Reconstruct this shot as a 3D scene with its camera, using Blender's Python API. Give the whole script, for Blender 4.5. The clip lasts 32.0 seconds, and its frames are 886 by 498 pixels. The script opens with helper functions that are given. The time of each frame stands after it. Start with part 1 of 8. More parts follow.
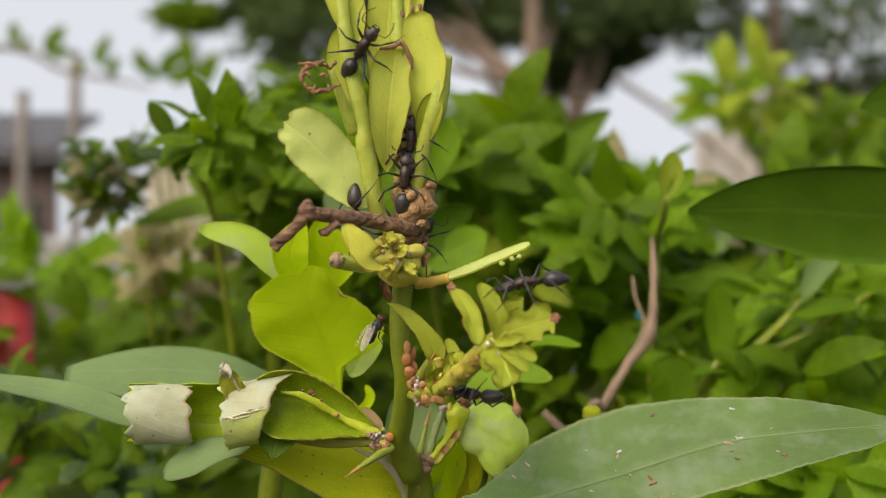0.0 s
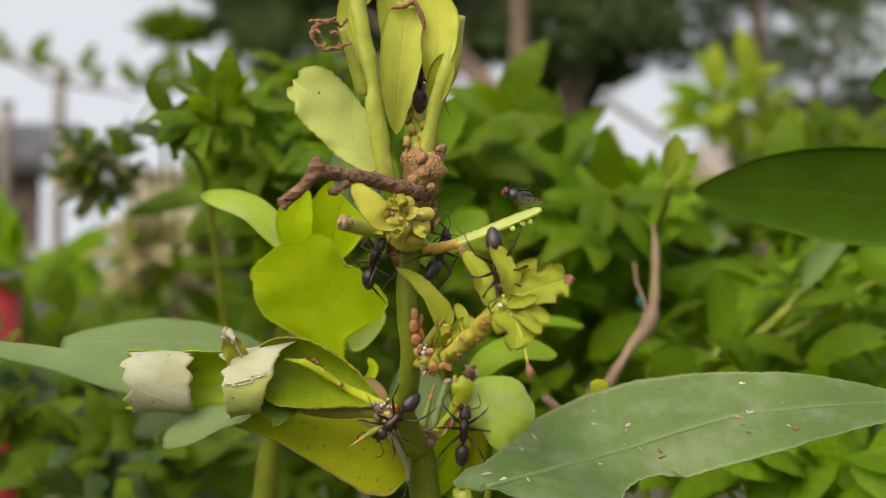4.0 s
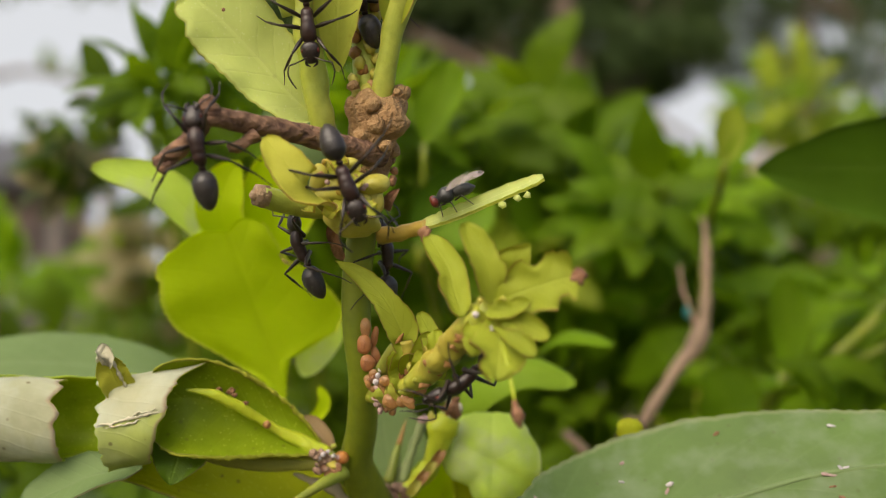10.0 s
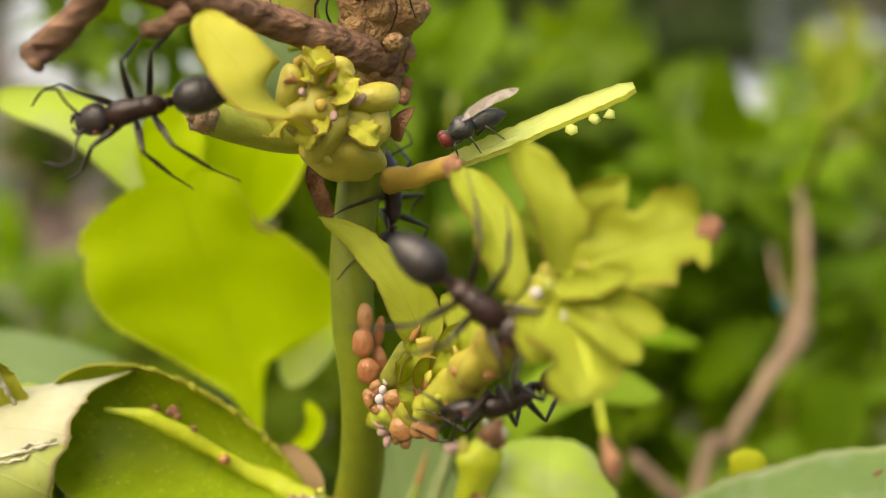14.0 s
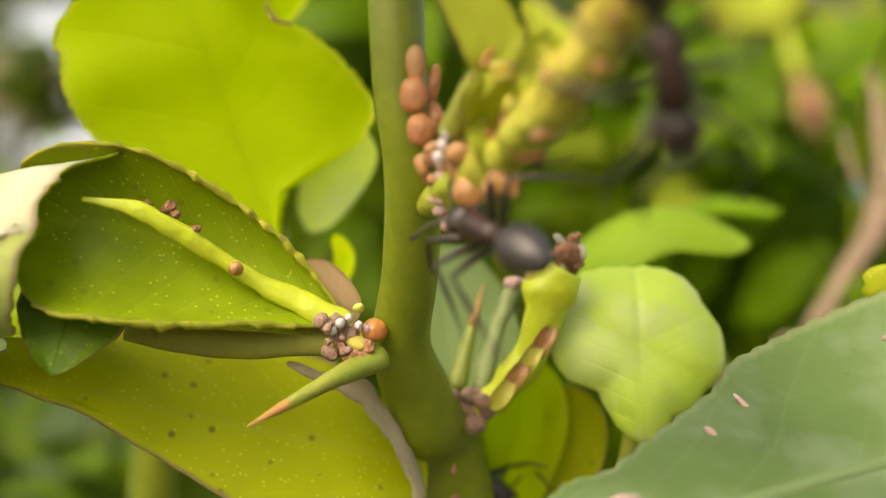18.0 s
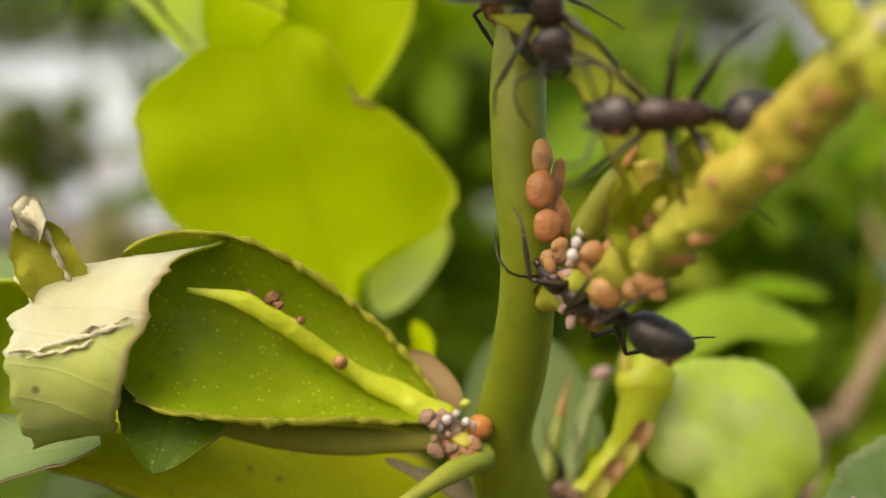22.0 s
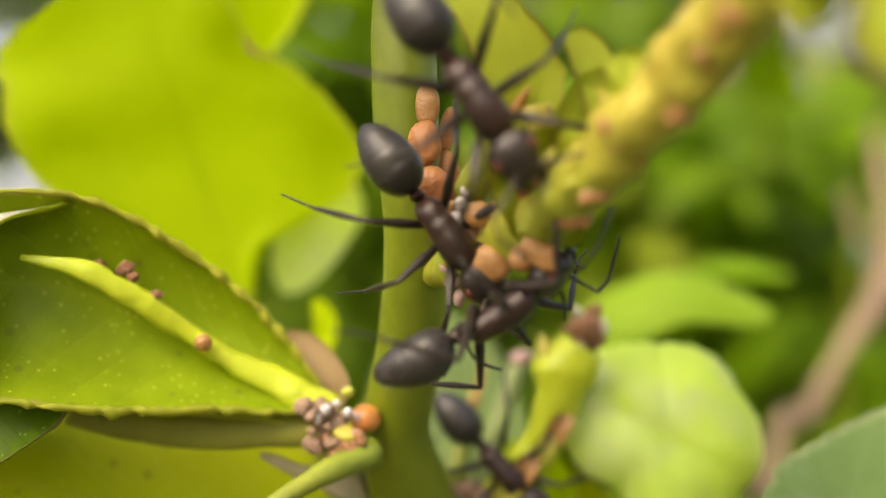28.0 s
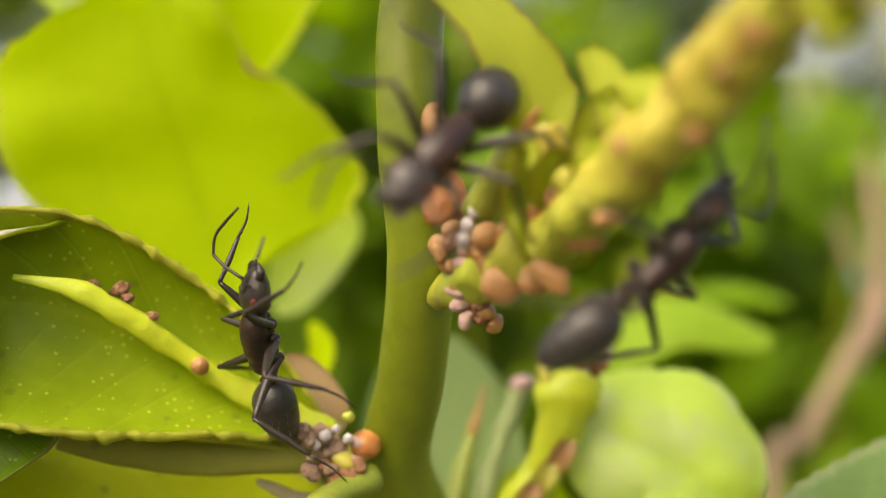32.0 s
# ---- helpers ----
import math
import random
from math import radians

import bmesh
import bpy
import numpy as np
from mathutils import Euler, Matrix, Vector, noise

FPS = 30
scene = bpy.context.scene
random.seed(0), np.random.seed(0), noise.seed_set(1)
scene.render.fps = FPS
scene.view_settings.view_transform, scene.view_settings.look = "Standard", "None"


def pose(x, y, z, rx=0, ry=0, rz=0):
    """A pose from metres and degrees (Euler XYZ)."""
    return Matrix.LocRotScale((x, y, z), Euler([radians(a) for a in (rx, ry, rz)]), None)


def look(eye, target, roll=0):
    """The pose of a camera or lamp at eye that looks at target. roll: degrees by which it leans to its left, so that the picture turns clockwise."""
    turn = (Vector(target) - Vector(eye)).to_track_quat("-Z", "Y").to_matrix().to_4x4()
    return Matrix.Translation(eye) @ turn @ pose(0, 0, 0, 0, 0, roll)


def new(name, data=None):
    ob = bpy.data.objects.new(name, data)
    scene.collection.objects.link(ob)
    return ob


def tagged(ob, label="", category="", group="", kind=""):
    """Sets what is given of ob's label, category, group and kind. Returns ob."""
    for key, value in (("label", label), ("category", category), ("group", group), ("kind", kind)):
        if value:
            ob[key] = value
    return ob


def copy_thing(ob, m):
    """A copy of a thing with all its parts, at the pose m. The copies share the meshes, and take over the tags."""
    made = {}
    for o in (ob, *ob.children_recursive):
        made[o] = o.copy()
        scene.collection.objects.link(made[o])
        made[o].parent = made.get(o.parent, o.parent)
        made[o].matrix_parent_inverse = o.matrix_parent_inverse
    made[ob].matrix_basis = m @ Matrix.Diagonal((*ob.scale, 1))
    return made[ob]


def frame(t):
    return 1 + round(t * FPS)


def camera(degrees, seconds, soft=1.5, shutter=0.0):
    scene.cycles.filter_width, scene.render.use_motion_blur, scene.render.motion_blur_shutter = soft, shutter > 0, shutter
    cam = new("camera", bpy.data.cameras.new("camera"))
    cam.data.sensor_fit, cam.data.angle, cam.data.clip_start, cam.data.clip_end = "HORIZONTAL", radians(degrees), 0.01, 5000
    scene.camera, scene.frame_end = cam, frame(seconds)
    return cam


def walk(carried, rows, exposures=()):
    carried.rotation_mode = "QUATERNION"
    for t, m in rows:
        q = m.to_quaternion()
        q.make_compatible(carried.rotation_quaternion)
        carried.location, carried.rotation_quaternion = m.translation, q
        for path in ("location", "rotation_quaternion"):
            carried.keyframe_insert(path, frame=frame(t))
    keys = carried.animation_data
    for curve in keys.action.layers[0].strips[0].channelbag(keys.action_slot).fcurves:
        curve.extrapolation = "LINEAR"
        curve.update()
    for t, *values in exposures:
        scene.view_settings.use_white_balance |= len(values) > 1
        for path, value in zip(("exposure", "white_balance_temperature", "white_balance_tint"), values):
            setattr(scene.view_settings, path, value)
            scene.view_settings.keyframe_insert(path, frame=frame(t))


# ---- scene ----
# The clip's unit of plan: one plan unit is 0.12 m; the first eye is the plan's origin, 0.6 m above the ground.
U, EYE = 0.12, 0.6


FAR = 1.0  # the distance is drawn at a fifth of its size


def P(p):
    """Plan units to metres; what stands far off is spread about the eye and set on the ground."""
    z = p[2] * FAR if FAR == 1.0 else max(p[2] * FAR, -5.0)
    return Vector((p[0] * FAR * U, p[1] * FAR * U, z * U + EYE))


# ---- camera and its walk ----
cam = camera(42.0, 32.0, soft=1.15)
CAM = [
    (0, -0.0000, 0.0000, -0.0000, -0.00, 0.00, 0.00),
    (0.5, 0.0010, 0.0026, 0.0079, -0.06, -0.16, -0.14),
    (1, 0.0018, 0.0042, 0.0016, -0.01, -0.14, -0.12),
    (1.5, -0.0074, 0.0067, -0.0052, -0.24, -0.02, -0.15),
    (2, -0.0141, 0.0193, -0.0343, -0.56, 0.37, -0.31),
    (2.5, -0.0030, 0.0184, -0.0293, -0.22, 0.26, -0.32),
    (4.5, -0.0413, 0.0265, -0.0622, -1.11, 0.87, -0.66),
    (5, -0.0554, 0.0285, -0.0587, -1.41, 0.50, -0.57),
    (5.5, -0.0724, 0.0387, -0.0662, -1.88, 0.17, -0.96),
    (6, -0.0414, 0.0327, -0.0636, -1.16, 0.35, -0.86),
    (6.5, -0.0151, 0.0303, -0.0553, -0.57, 0.67, -0.88),
    (7, 0.0296, 0.0297, -0.0555, 0.65, 0.73, -0.18),
    (7.5, 0.0199, 0.0330, -0.0298, 0.53, 0.09, -0.25),
    (8, 0.0538, 0.0513, -0.0345, 1.32, 0.08, -0.30),
    (8.5, -0.0466, 0.1805, -0.0893, -1.13, 1.25, -0.25),
    (9, -0.0145, 0.2723, -0.0812, -0.74, 1.31, -0.25),
    (9.5, 0.0420, 0.3356, -0.0622, 0.86, 1.13, -0.43),
    (10, 0.0439, 0.4091, -0.0747, 1.45, 1.52, -0.81),
    (10.5, -0.0365, 0.4548, -0.0557, 0.09, 1.16, -0.40),
    (11, -0.0806, 0.4950, -0.0257, -0.44, 1.01, -0.93),
    (11.5, -0.0439, 0.5367, -0.0278, 0.22, 1.60, -1.02),
    (12, -0.0038, 0.6171, -0.0850, 1.40, 1.79, -0.73),
    (12.5, 0.0199, 0.6636, -0.0782, 2.71, 1.78, -0.37),
    (13, 0.0270, 0.6950, -0.0929, 3.02, 1.51, -0.70),
    (13.5, 0.0305, 0.6997, -0.0877, 2.95, 1.30, -1.03),
    (15.5, 0.0395, 0.7859, -0.1577, 2.84, 2.67, 0.89),
    (16, 0.0575, 0.7541, -0.1870, 3.32, 2.32, -1.05),
    (16.5, 0.0357, 0.8183, -0.2018, 3.48, 3.16, 0.55),
    (17, 0.0370, 0.8553, -0.1662, 3.70, 2.64, 2.37),
    (17.5, 0.0529, 0.8355, -0.1886, 3.46, 1.93, 0.82),
    (18, -0.0039, 0.8593, -0.2074, 3.13, 1.88, 0.00),
    (18.5, -0.0052, 0.8650, -0.2175, 2.71, 2.04, -0.00),
    (19, 0.0054, 0.8780, -0.2239, 2.66, 2.26, 0.30),
    (19.5, -0.0044, 0.8830, -0.2191, 2.68, 2.62, -0.14),
    (20, -0.0334, 0.8824, -0.2092, 2.52, 3.08, -0.42),
    (20.5, -0.0410, 0.8840, -0.2138, 2.09, 3.71, -0.80),
    (21, -0.0707, 0.8715, -0.1777, 1.26, 4.36, -1.19),
    (21.5, -0.0671, 0.8635, -0.1807, 1.17, 4.53, -0.64),
    (22, -0.0722, 0.8689, -0.1905, 1.09, 4.70, -0.60),
    (22.5, -0.0602, 0.8721, -0.1990, 0.98, 4.86, -0.74),
    (23, -0.0591, 0.8796, -0.2011, 0.90, 5.03, -1.34),
    (23.5, -0.0540, 0.8727, -0.2019, 1.02, 4.84, -1.06),
    (24, -0.0539, 0.8676, -0.1923, 1.15, 4.66, -1.00),
    (24.5, -0.0461, 0.8654, -0.1910, 1.28, 4.47, -1.07),
    (25, -0.0358, 0.8711, -0.1825, 1.40, 4.28, -1.06),
    (25.5, -0.0316, 0.8789, -0.1806, 1.36, 4.27, -0.68),
    (27.5, -0.0362, 0.9189, -0.1804, 0.90, 4.10, -1.02),
    (28, -0.0284, 0.9372, -0.1928, 0.87, 4.07, -1.06),
    (28.5, -0.0290, 0.9611, -0.2048, 0.76, 4.03, -0.44),
    (29, -0.0333, 0.9562, -0.1910, 0.90, 3.96, -0.65),
    (29.5, -0.0155, 0.9510, -0.1748, 1.09, 3.83, -0.52),
    (30, -0.0113, 0.9584, -0.1999, 1.43, 3.61, 0.17),
    (30.5, -0.0163, 0.9536, -0.2055, 1.33, 3.64, -0.53),
    (31, -0.0200, 0.9565, -0.2009, 1.02, 3.80, -0.39),
    (31.5, -0.0251, 0.9478, -0.1878, 0.79, 4.31, -0.71),
    (32, -0.0359, 0.9466, -0.1931, 0.05, 5.30, -1.37),
]
walk(cam, [(t, pose(x * U, y * U, z * U + EYE, 90 + pitch, roll, yaw)) for t, x, y, z, yaw, pitch, roll in CAM],
     exposures=[(0.0, 0.34, 6800, 8), (10.0, 0.3, 7000, 8), (12.0, 0.12, 7000, 10), (13.0, 0.45, 7400, 8), (16.0, 0.98, 7600, 8), (20.0, 0.95, 7600, 8), (22.0, 0.66, 7600, 8), (25.0, 0.84, 7600, 8), (28.0, 1.1, 7500, 8), (32.0, 1.06, 7500, 8)])

# ---- world, sky and sun ----
world = bpy.data.worlds.new("world")
scene.world = world
world.use_nodes = True
wn = world.node_tree
sky = wn.nodes.new("ShaderNodeTexSky")
sky.sky_type = "NISHITA"
sky.sun_disc = False
sky.sun_elevation, sky.sun_rotation = radians(48), radians(213)
sky.air_density, sky.dust_density, sky.ozone_density = 1.0, 6.0, 0.5
wn.links.new(sky.outputs["Color"], wn.nodes["Background"].inputs["Color"])
wn.nodes["Background"].inputs["Strength"].default_value = 0.15
sun_data = bpy.data.lights.new("sun", "SUN")
sun_data.energy, sun_data.angle, sun_data.color = 1.2, radians(50), (1.0, 0.97, 0.9)
sun = new("sun", sun_data)
sun.matrix_basis = look((-1.0, -1.5, 2.8), (0, 0.16, 0.6))

# ---- materials ----


def nodes_of(name):
    m = bpy.data.materials.new(name)
    m.use_nodes = True
    t = m.node_tree
    return m, t, t.nodes, t.links, t.nodes["Principled BSDF"]


def mixrgb(t, fac, a, b, mode="MIX"):
    n = t.nodes.new("ShaderNodeMix")
    n.data_type, n.blend_type = "RGBA", mode
    for k, v in ((0, fac), (6, a), (7, b)):
        if isinstance(v, (int, float)):
            n.inputs[k].default_value = v
        elif isinstance(v, tuple):
            n.inputs[k].default_value = (*v, 1)
        else:
            t.links.new(v, n.inputs[k])
    return n.outputs[2]


def ramp(t, src, *stops):
    n = t.nodes.new("ShaderNodeValToRGB")
    e = n.color_ramp.elements
    while len(e) < len(stops):
        e.new(0.5)
    for el, (pos, val) in zip(e, stops):
        el.position = pos
        el.color = (val, val, val, 1) if isinstance(val, (int, float)) else (*val, 1)
    t.links.new(src, n.inputs[0])
    return n.outputs[0]


def tex(t, kind, scale, detail=3.0, coord=None):
    n = t.nodes.new("ShaderNodeTexNoise" if kind == "noise" else "ShaderNodeTexVoronoi")
    n.inputs["Scale"].default_value = scale
    if kind == "noise":
        n.inputs["Detail"].default_value = detail
    if coord is None:
        coord = t.nodes.new("ShaderNodeTexCoord").outputs["Object"]
    t.links.new(coord, n.inputs["Vector"])
    return n.outputs[0]


def bump(t, src, strength, dist, bsdf):
    n = t.nodes.new("ShaderNodeBump")
    n.inputs["Strength"].default_value, n.inputs["Distance"].default_value = strength, dist
    t.links.new(src, n.inputs["Height"])
    t.links.new(n.outputs[0], bsdf.inputs["Normal"])
    return n.outputs[0]


def leaf_mat(name, col, vein, thin=0.45, rough=0.45, dots=0.0, spots=0.0, edge=None, vary=0.12, veins=0.5, pale_patches=0.0, spec=0.15):
    """A leaf: blade colour, lighter midrib and side veins by the leaf's own u, v; light shines through by thin."""
    m, t, nn, ll, b = nodes_of(name)
    uv = nn.new("ShaderNodeUVMap")
    sep = nn.new("ShaderNodeSeparateXYZ")
    ll.new(uv.outputs[0], sep.inputs[0])
    u, v = sep.outputs[0], sep.outputs[1]

    def math(op, a, bb=0.0):
        n = nn.new("ShaderNodeMath")
        n.operation = op
        for k, x in enumerate((a, bb)):
            if isinstance(x, (int, float)):
                n.inputs[k].default_value = x
            else:
                ll.new(x, n.inputs[k])
        return n.outputs[0]
    av = math("ABSOLUTE", v)
    rib = ramp(t, av, (0.0, 1.0), (0.035, 0.6), (0.09, 0.0))
    side = math("ABSOLUTE", math("SINE", math("MULTIPLY", math("SUBTRACT", u, math("MULTIPLY", av, 0.22)), 26.0)))
    side = ramp(t, side, (0.0, 1.0), (0.16, 0.25), (0.35, 0.0))
    obj = nn.new("ShaderNodeTexCoord").outputs["Object"]
    big = tex(t, "noise", 90.0, 4, obj)
    fine = tex(t, "noise", 900.0, 3, obj)
    info = nn.new("ShaderNodeObjectInfo")
    dark = tuple(c * (1 - 2.2 * vary) for c in col)
    lite = tuple(min(1, c * (1 + 1.6 * vary)) for c in col)
    c = mixrgb(t, ramp(t, big, (0.3, 0.0), (0.7, 1.0)), dark, lite)
    c = mixrgb(t, math("MULTIPLY", info.outputs["Random"], 0.5 if vary < 0.18 else 0.85), c, tuple(x * y for x, y in zip(col, (0.75, 0.82, 0.8) if vary < 0.18 else (0.42, 0.5, 0.4))))
    c = mixrgb(t, math("MULTIPLY", side, 0.35 * veins), c, vein)
    c = mixrgb(t, math("MULTIPLY", rib, 0.75 * veins), c, vein)
    c = mixrgb(t, math("MULTIPLY", ramp(t, fine, (0.35, 0.0), (0.7, 1.0)), 0.18), c, lite)
    if dots:
        vo = nn.new("ShaderNodeTexVoronoi")
        vo.inputs["Scale"].default_value = 1900.0
        ll.new(obj, vo.inputs["Vector"])
        c = mixrgb(t, math("MULTIPLY", ramp(t, vo.outputs["Distance"], (0.0, 1.0), (0.12, 0.9), (0.19, 0.0)), dots), c, tuple(min(1, x * 2.0 + 0.08) for x in col))
    if spots:
        vo = nn.new("ShaderNodeTexVoronoi")
        vo.inputs["Scale"].default_value = 560.0
        ll.new(obj, vo.inputs["Vector"])
        c = mixrgb(t, math("MULTIPLY", ramp(t, vo.outputs["Distance"], (0.0, 1.0), (0.1, 0.7), (0.15, 0.0)), spots), c, (0.09, 0.06, 0.03))
    if edge:
        rim = ramp(t, math("ADD", av, math("MULTIPLY", math("SUBTRACT", big, 0.5), 0.08)), (0.93, 0.0), (0.985, 1.0))
        c = mixrgb(t, rim, c, edge)
    # Pale noise patches: mottling, and on the cupped leaf a painted sheen.
    if pale_patches:
        c = mixrgb(t, math("MULTIPLY", ramp(t, tex(t, "noise", 230.0, 5, obj), (0.46, 0.0), (0.7, 1.0)), pale_patches), c, (0.55, 0.6, 0.5))
    ll.new(c, b.inputs["Base Color"])
    b.inputs["Roughness"].default_value = rough
    b.inputs["Specular IOR Level"].default_value = spec
    bn = bump(t, math("ADD", math("MULTIPLY", rib, -0.6), math("ADD", math("MULTIPLY", side, -0.25), math("MULTIPLY", fine, 0.5))), 0.35, 0.0003, b)
    if thin:
        tr = nn.new("ShaderNodeBsdfTranslucent")
        tc = mixrgb(t, 0.55, c, tuple(min(1, x * k) for x, k in zip(col, (1.5, 1.35, 0.5))))
        ll.new(tc, tr.inputs[0])
        ll.new(bn, tr.inputs[1])
        mx = nn.new("ShaderNodeMixShader")
        mx.inputs[0].default_value = thin
        ll.new(b.outputs[0], mx.inputs[1])
        ll.new(tr.outputs[0], mx.inputs[2])
        ll.new(mx.outputs[0], nn["Material Output"].inputs[0])
    return m


def plain_mat(name, col, col2, scale=200.0, rough=0.6, bumpy=0.5, dist=0.0005, metal=0.0, sss=0.0, detail=4, spec=0.5):
    """Two-tone grained surface; sss lets light into small soft bodies."""
    m, t, nn, ll, b = nodes_of(name)
    n1 = tex(t, "noise", scale, detail)
    n2 = tex(t, "noise", scale * 6, 3)
    c = mixrgb(t, ramp(t, n1, (0.32, 0.0), (0.68, 1.0)), col, col2)
    c = mixrgb(t, ramp(t, n2, (0.4, 0.0), (0.8, 0.35)), c, tuple(x * 0.55 for x in col))
    ll.new(c, b.inputs["Base Color"])
    b.inputs["Roughness"].default_value, b.inputs["Metallic"].default_value = rough, metal
    b.inputs["Specular IOR Level"].default_value = spec
    if sss:
        b.inputs["Subsurface Weight"].default_value = sss
        b.inputs["Subsurface Radius"].default_value = (0.0015, 0.001, 0.0004)
        b.inputs["Subsurface Scale"].default_value = 1.0
    if bumpy:
        bump(t, n2, bumpy, dist, b)
    return m


def bark_mat(name, col, col2, scale=300.0, stretch=8.0, rough=0.8, axis=2):
    """Ridged bark or stem skin, stretched along one axis."""
    m, t, nn, ll, b = nodes_of(name)
    co = nn.new("ShaderNodeTexCoord").outputs["Object"]
    mp = nn.new("ShaderNodeMapping")
    mp.inputs["Scale"].default_value = [1 / stretch if k == axis else 1 for k in range(3)]
    ll.new(co, mp.inputs[0])
    n1 = tex(t, "noise", scale, 5, mp.outputs[0])
    n2 = tex(t, "noise", scale * 0.25, 3, co)
    c = mixrgb(t, ramp(t, n1, (0.35, 0.0), (0.65, 1.0)), col, col2)
    c = mixrgb(t, ramp(t, n2, (0.4, 0.0), (0.7, 0.5)), c, tuple(x * 0.6 for x in col))
    ll.new(c, b.inputs["Base Color"])
    b.inputs["Roughness"].default_value = rough
    bump(t, n1, 1.0, 0.0009, b)
    return m


M_STEM = plain_mat("green_stem_skin", (0.15, 0.195, 0.01), (0.21, 0.25, 0.014), 160, 0.42, 0.3, 0.0002, sss=0.08)
M_THORNG = plain_mat("green_thorn_skin", (0.2, 0.25, 0.025), (0.27, 0.28, 0.04), 200, 0.45, 0.4, 0.0003, sss=0.1)
M_SHOOT = plain_mat("yellow_green_shoot", (0.35, 0.42, 0.055), (0.43, 0.47, 0.075), 200, 0.45, 0.4, 0.0003, sss=0.15)
M_RIB = plain_mat("midrib_skin", (0.48, 0.55, 0.025), (0.42, 0.5, 0.03), 200, 0.42, 0.4, 0.0003, sss=0.15)
M_ORANGE = plain_mat("orange_stalk_skin", (0.5, 0.36, 0.06), (0.44, 0.27, 0.05), 180, 0.5, 0.4, 0.0003, sss=0.15)
M_BUD = plain_mat("yellow_bud", (0.48, 0.43, 0.07), (0.4, 0.37, 0.05), 160, 0.5, 0.5, 0.0004, sss=0.2)
M_BRANCHY = plain_mat("knobbly_branch_skin", (0.32, 0.4, 0.035), (0.44, 0.3, 0.05), 80, 0.5, 0.6, 0.0006, sss=0.1)
M_TWIG = bark_mat("dead_twig_bark", (0.1, 0.048, 0.028), (0.34, 0.19, 0.11), 1500, 9.0, axis=0)
M_KNUCKLE = plain_mat("brown_callus", (0.44, 0.27, 0.12), (0.27, 0.15, 0.06), 420, 0.8, 0.9, 0.0008)
M_SCALE = plain_mat("scale_insect_shell", (0.46, 0.19, 0.055), (0.27, 0.1, 0.035), 420, 0.4, 0.5, 0.00025, sss=0.1)
M_SCALE2 = plain_mat("pale_scale_shell", (0.43, 0.23, 0.085), (0.28, 0.13, 0.04), 420, 0.4, 0.5, 0.00025, sss=0.1)
M_BEAD = plain_mat("orange_bead", (0.6, 0.27, 0.07), (0.48, 0.18, 0.05), 400, 0.35, 0.3, 0.0002, sss=0.2)
M_WHITE = plain_mat("white_wax", (0.62, 0.58, 0.58), (0.5, 0.44, 0.46), 700, 0.6, 0.4, 0.0002)
M_PINK = plain_mat("pinkish_wax", (0.5, 0.33, 0.3), (0.42, 0.28, 0.26), 700, 0.7, 0.5, 0.0003)
M_CUT = plain_mat("dry_cut_face", (0.46, 0.33, 0.2), (0.26, 0.15, 0.09), 500, 0.8, 0.8, 0.0005)
M_NODE = plain_mat("scaly_node", (0.36, 0.24, 0.17), (0.2, 0.11, 0.07), 420, 0.75, 0.8, 0.0005)
M_FLAKE = plain_mat("dry_brown_flake", (0.22, 0.10, 0.05), (0.34, 0.17, 0.08), 600, 0.7, 0.8, 0.0005)
M_THORN = plain_mat("thorn_tip", (0.42, 0.19, 0.06), (0.34, 0.22, 0.05), 260, 0.5, 0.3, 0.0003)
M_ANT = plain_mat("black_ant_shell", (0.013, 0.009, 0.009), (0.032, 0.021, 0.018), 900, 0.4, 0.35, 0.00012, spec=0.6)
M_ANTRED = plain_mat("dark_red_ant_shell", (0.036, 0.013, 0.009), (0.013, 0.009, 0.008), 420, 0.42, 0.5, 0.00012, spec=0.5)
M_BRISTLE = plain_mat("pale_bristle", (0.22, 0.2, 0.17), (0.16, 0.14, 0.12), 900, 0.5, 0)
M_LEG = plain_mat("ant_leg", (0.016, 0.011, 0.009), (0.035, 0.022, 0.016), 900, 0.4, 0.2, 0.0001)
M_GASTER = plain_mat("gaster_shell", (0.016, 0.013, 0.013), (0.036, 0.03, 0.028), 600, 0.42, 0.3, 0.0001, spec=0.55)
M_EYE = plain_mat("insect_eye", (0.2, 0.03, 0.02), (0.1, 0.02, 0.012), 1500, 0.3, 0.3, 0.0001)
M_FLY = plain_mat("fly_body", (0.02, 0.022, 0.024), (0.06, 0.06, 0.055), 900, 0.35, 0.4, 0.0001)

L_BRIGHT = leaf_mat("bright_young_leaf", (0.56, 0.69, 0.02), (0.44, 0.58, 0.015), 0.62, 0.5, 0.15, 0.0, (0.62, 0.68, 0.08), 0.09, 0.3)
L_PALE = leaf_mat("pale_young_leaf", (0.74, 0.82, 0.32), (0.74, 0.8, 0.34), 0.5, 0.5, 0.3, 0.15, (0.6, 0.62, 0.2), 0.1, 1.0)
L_TOP = leaf_mat("young_top_leaf", (0.62, 0.67, 0.13), (0.66, 0.7, 0.18), 0.45, 0.5, 0.0, 0.15, (0.5, 0.42, 0.12), 0.12, 0.4)
L_BUDLEAF = leaf_mat("yellow_bud_leaf", (0.55, 0.55, 0.075), (0.58, 0.58, 0.1), 0.35, 0.5, 0.0, 0.0, (0.6, 0.45, 0.12), 0.12, 0.2)
L_YELLOW = leaf_mat("yellow_shoot_leaf", (0.42, 0.48, 0.05), (0.46, 0.52, 0.08), 0.45, 0.5, 0.0, 0.15, (0.34, 0.2, 0.07), 0.12, 0.4)
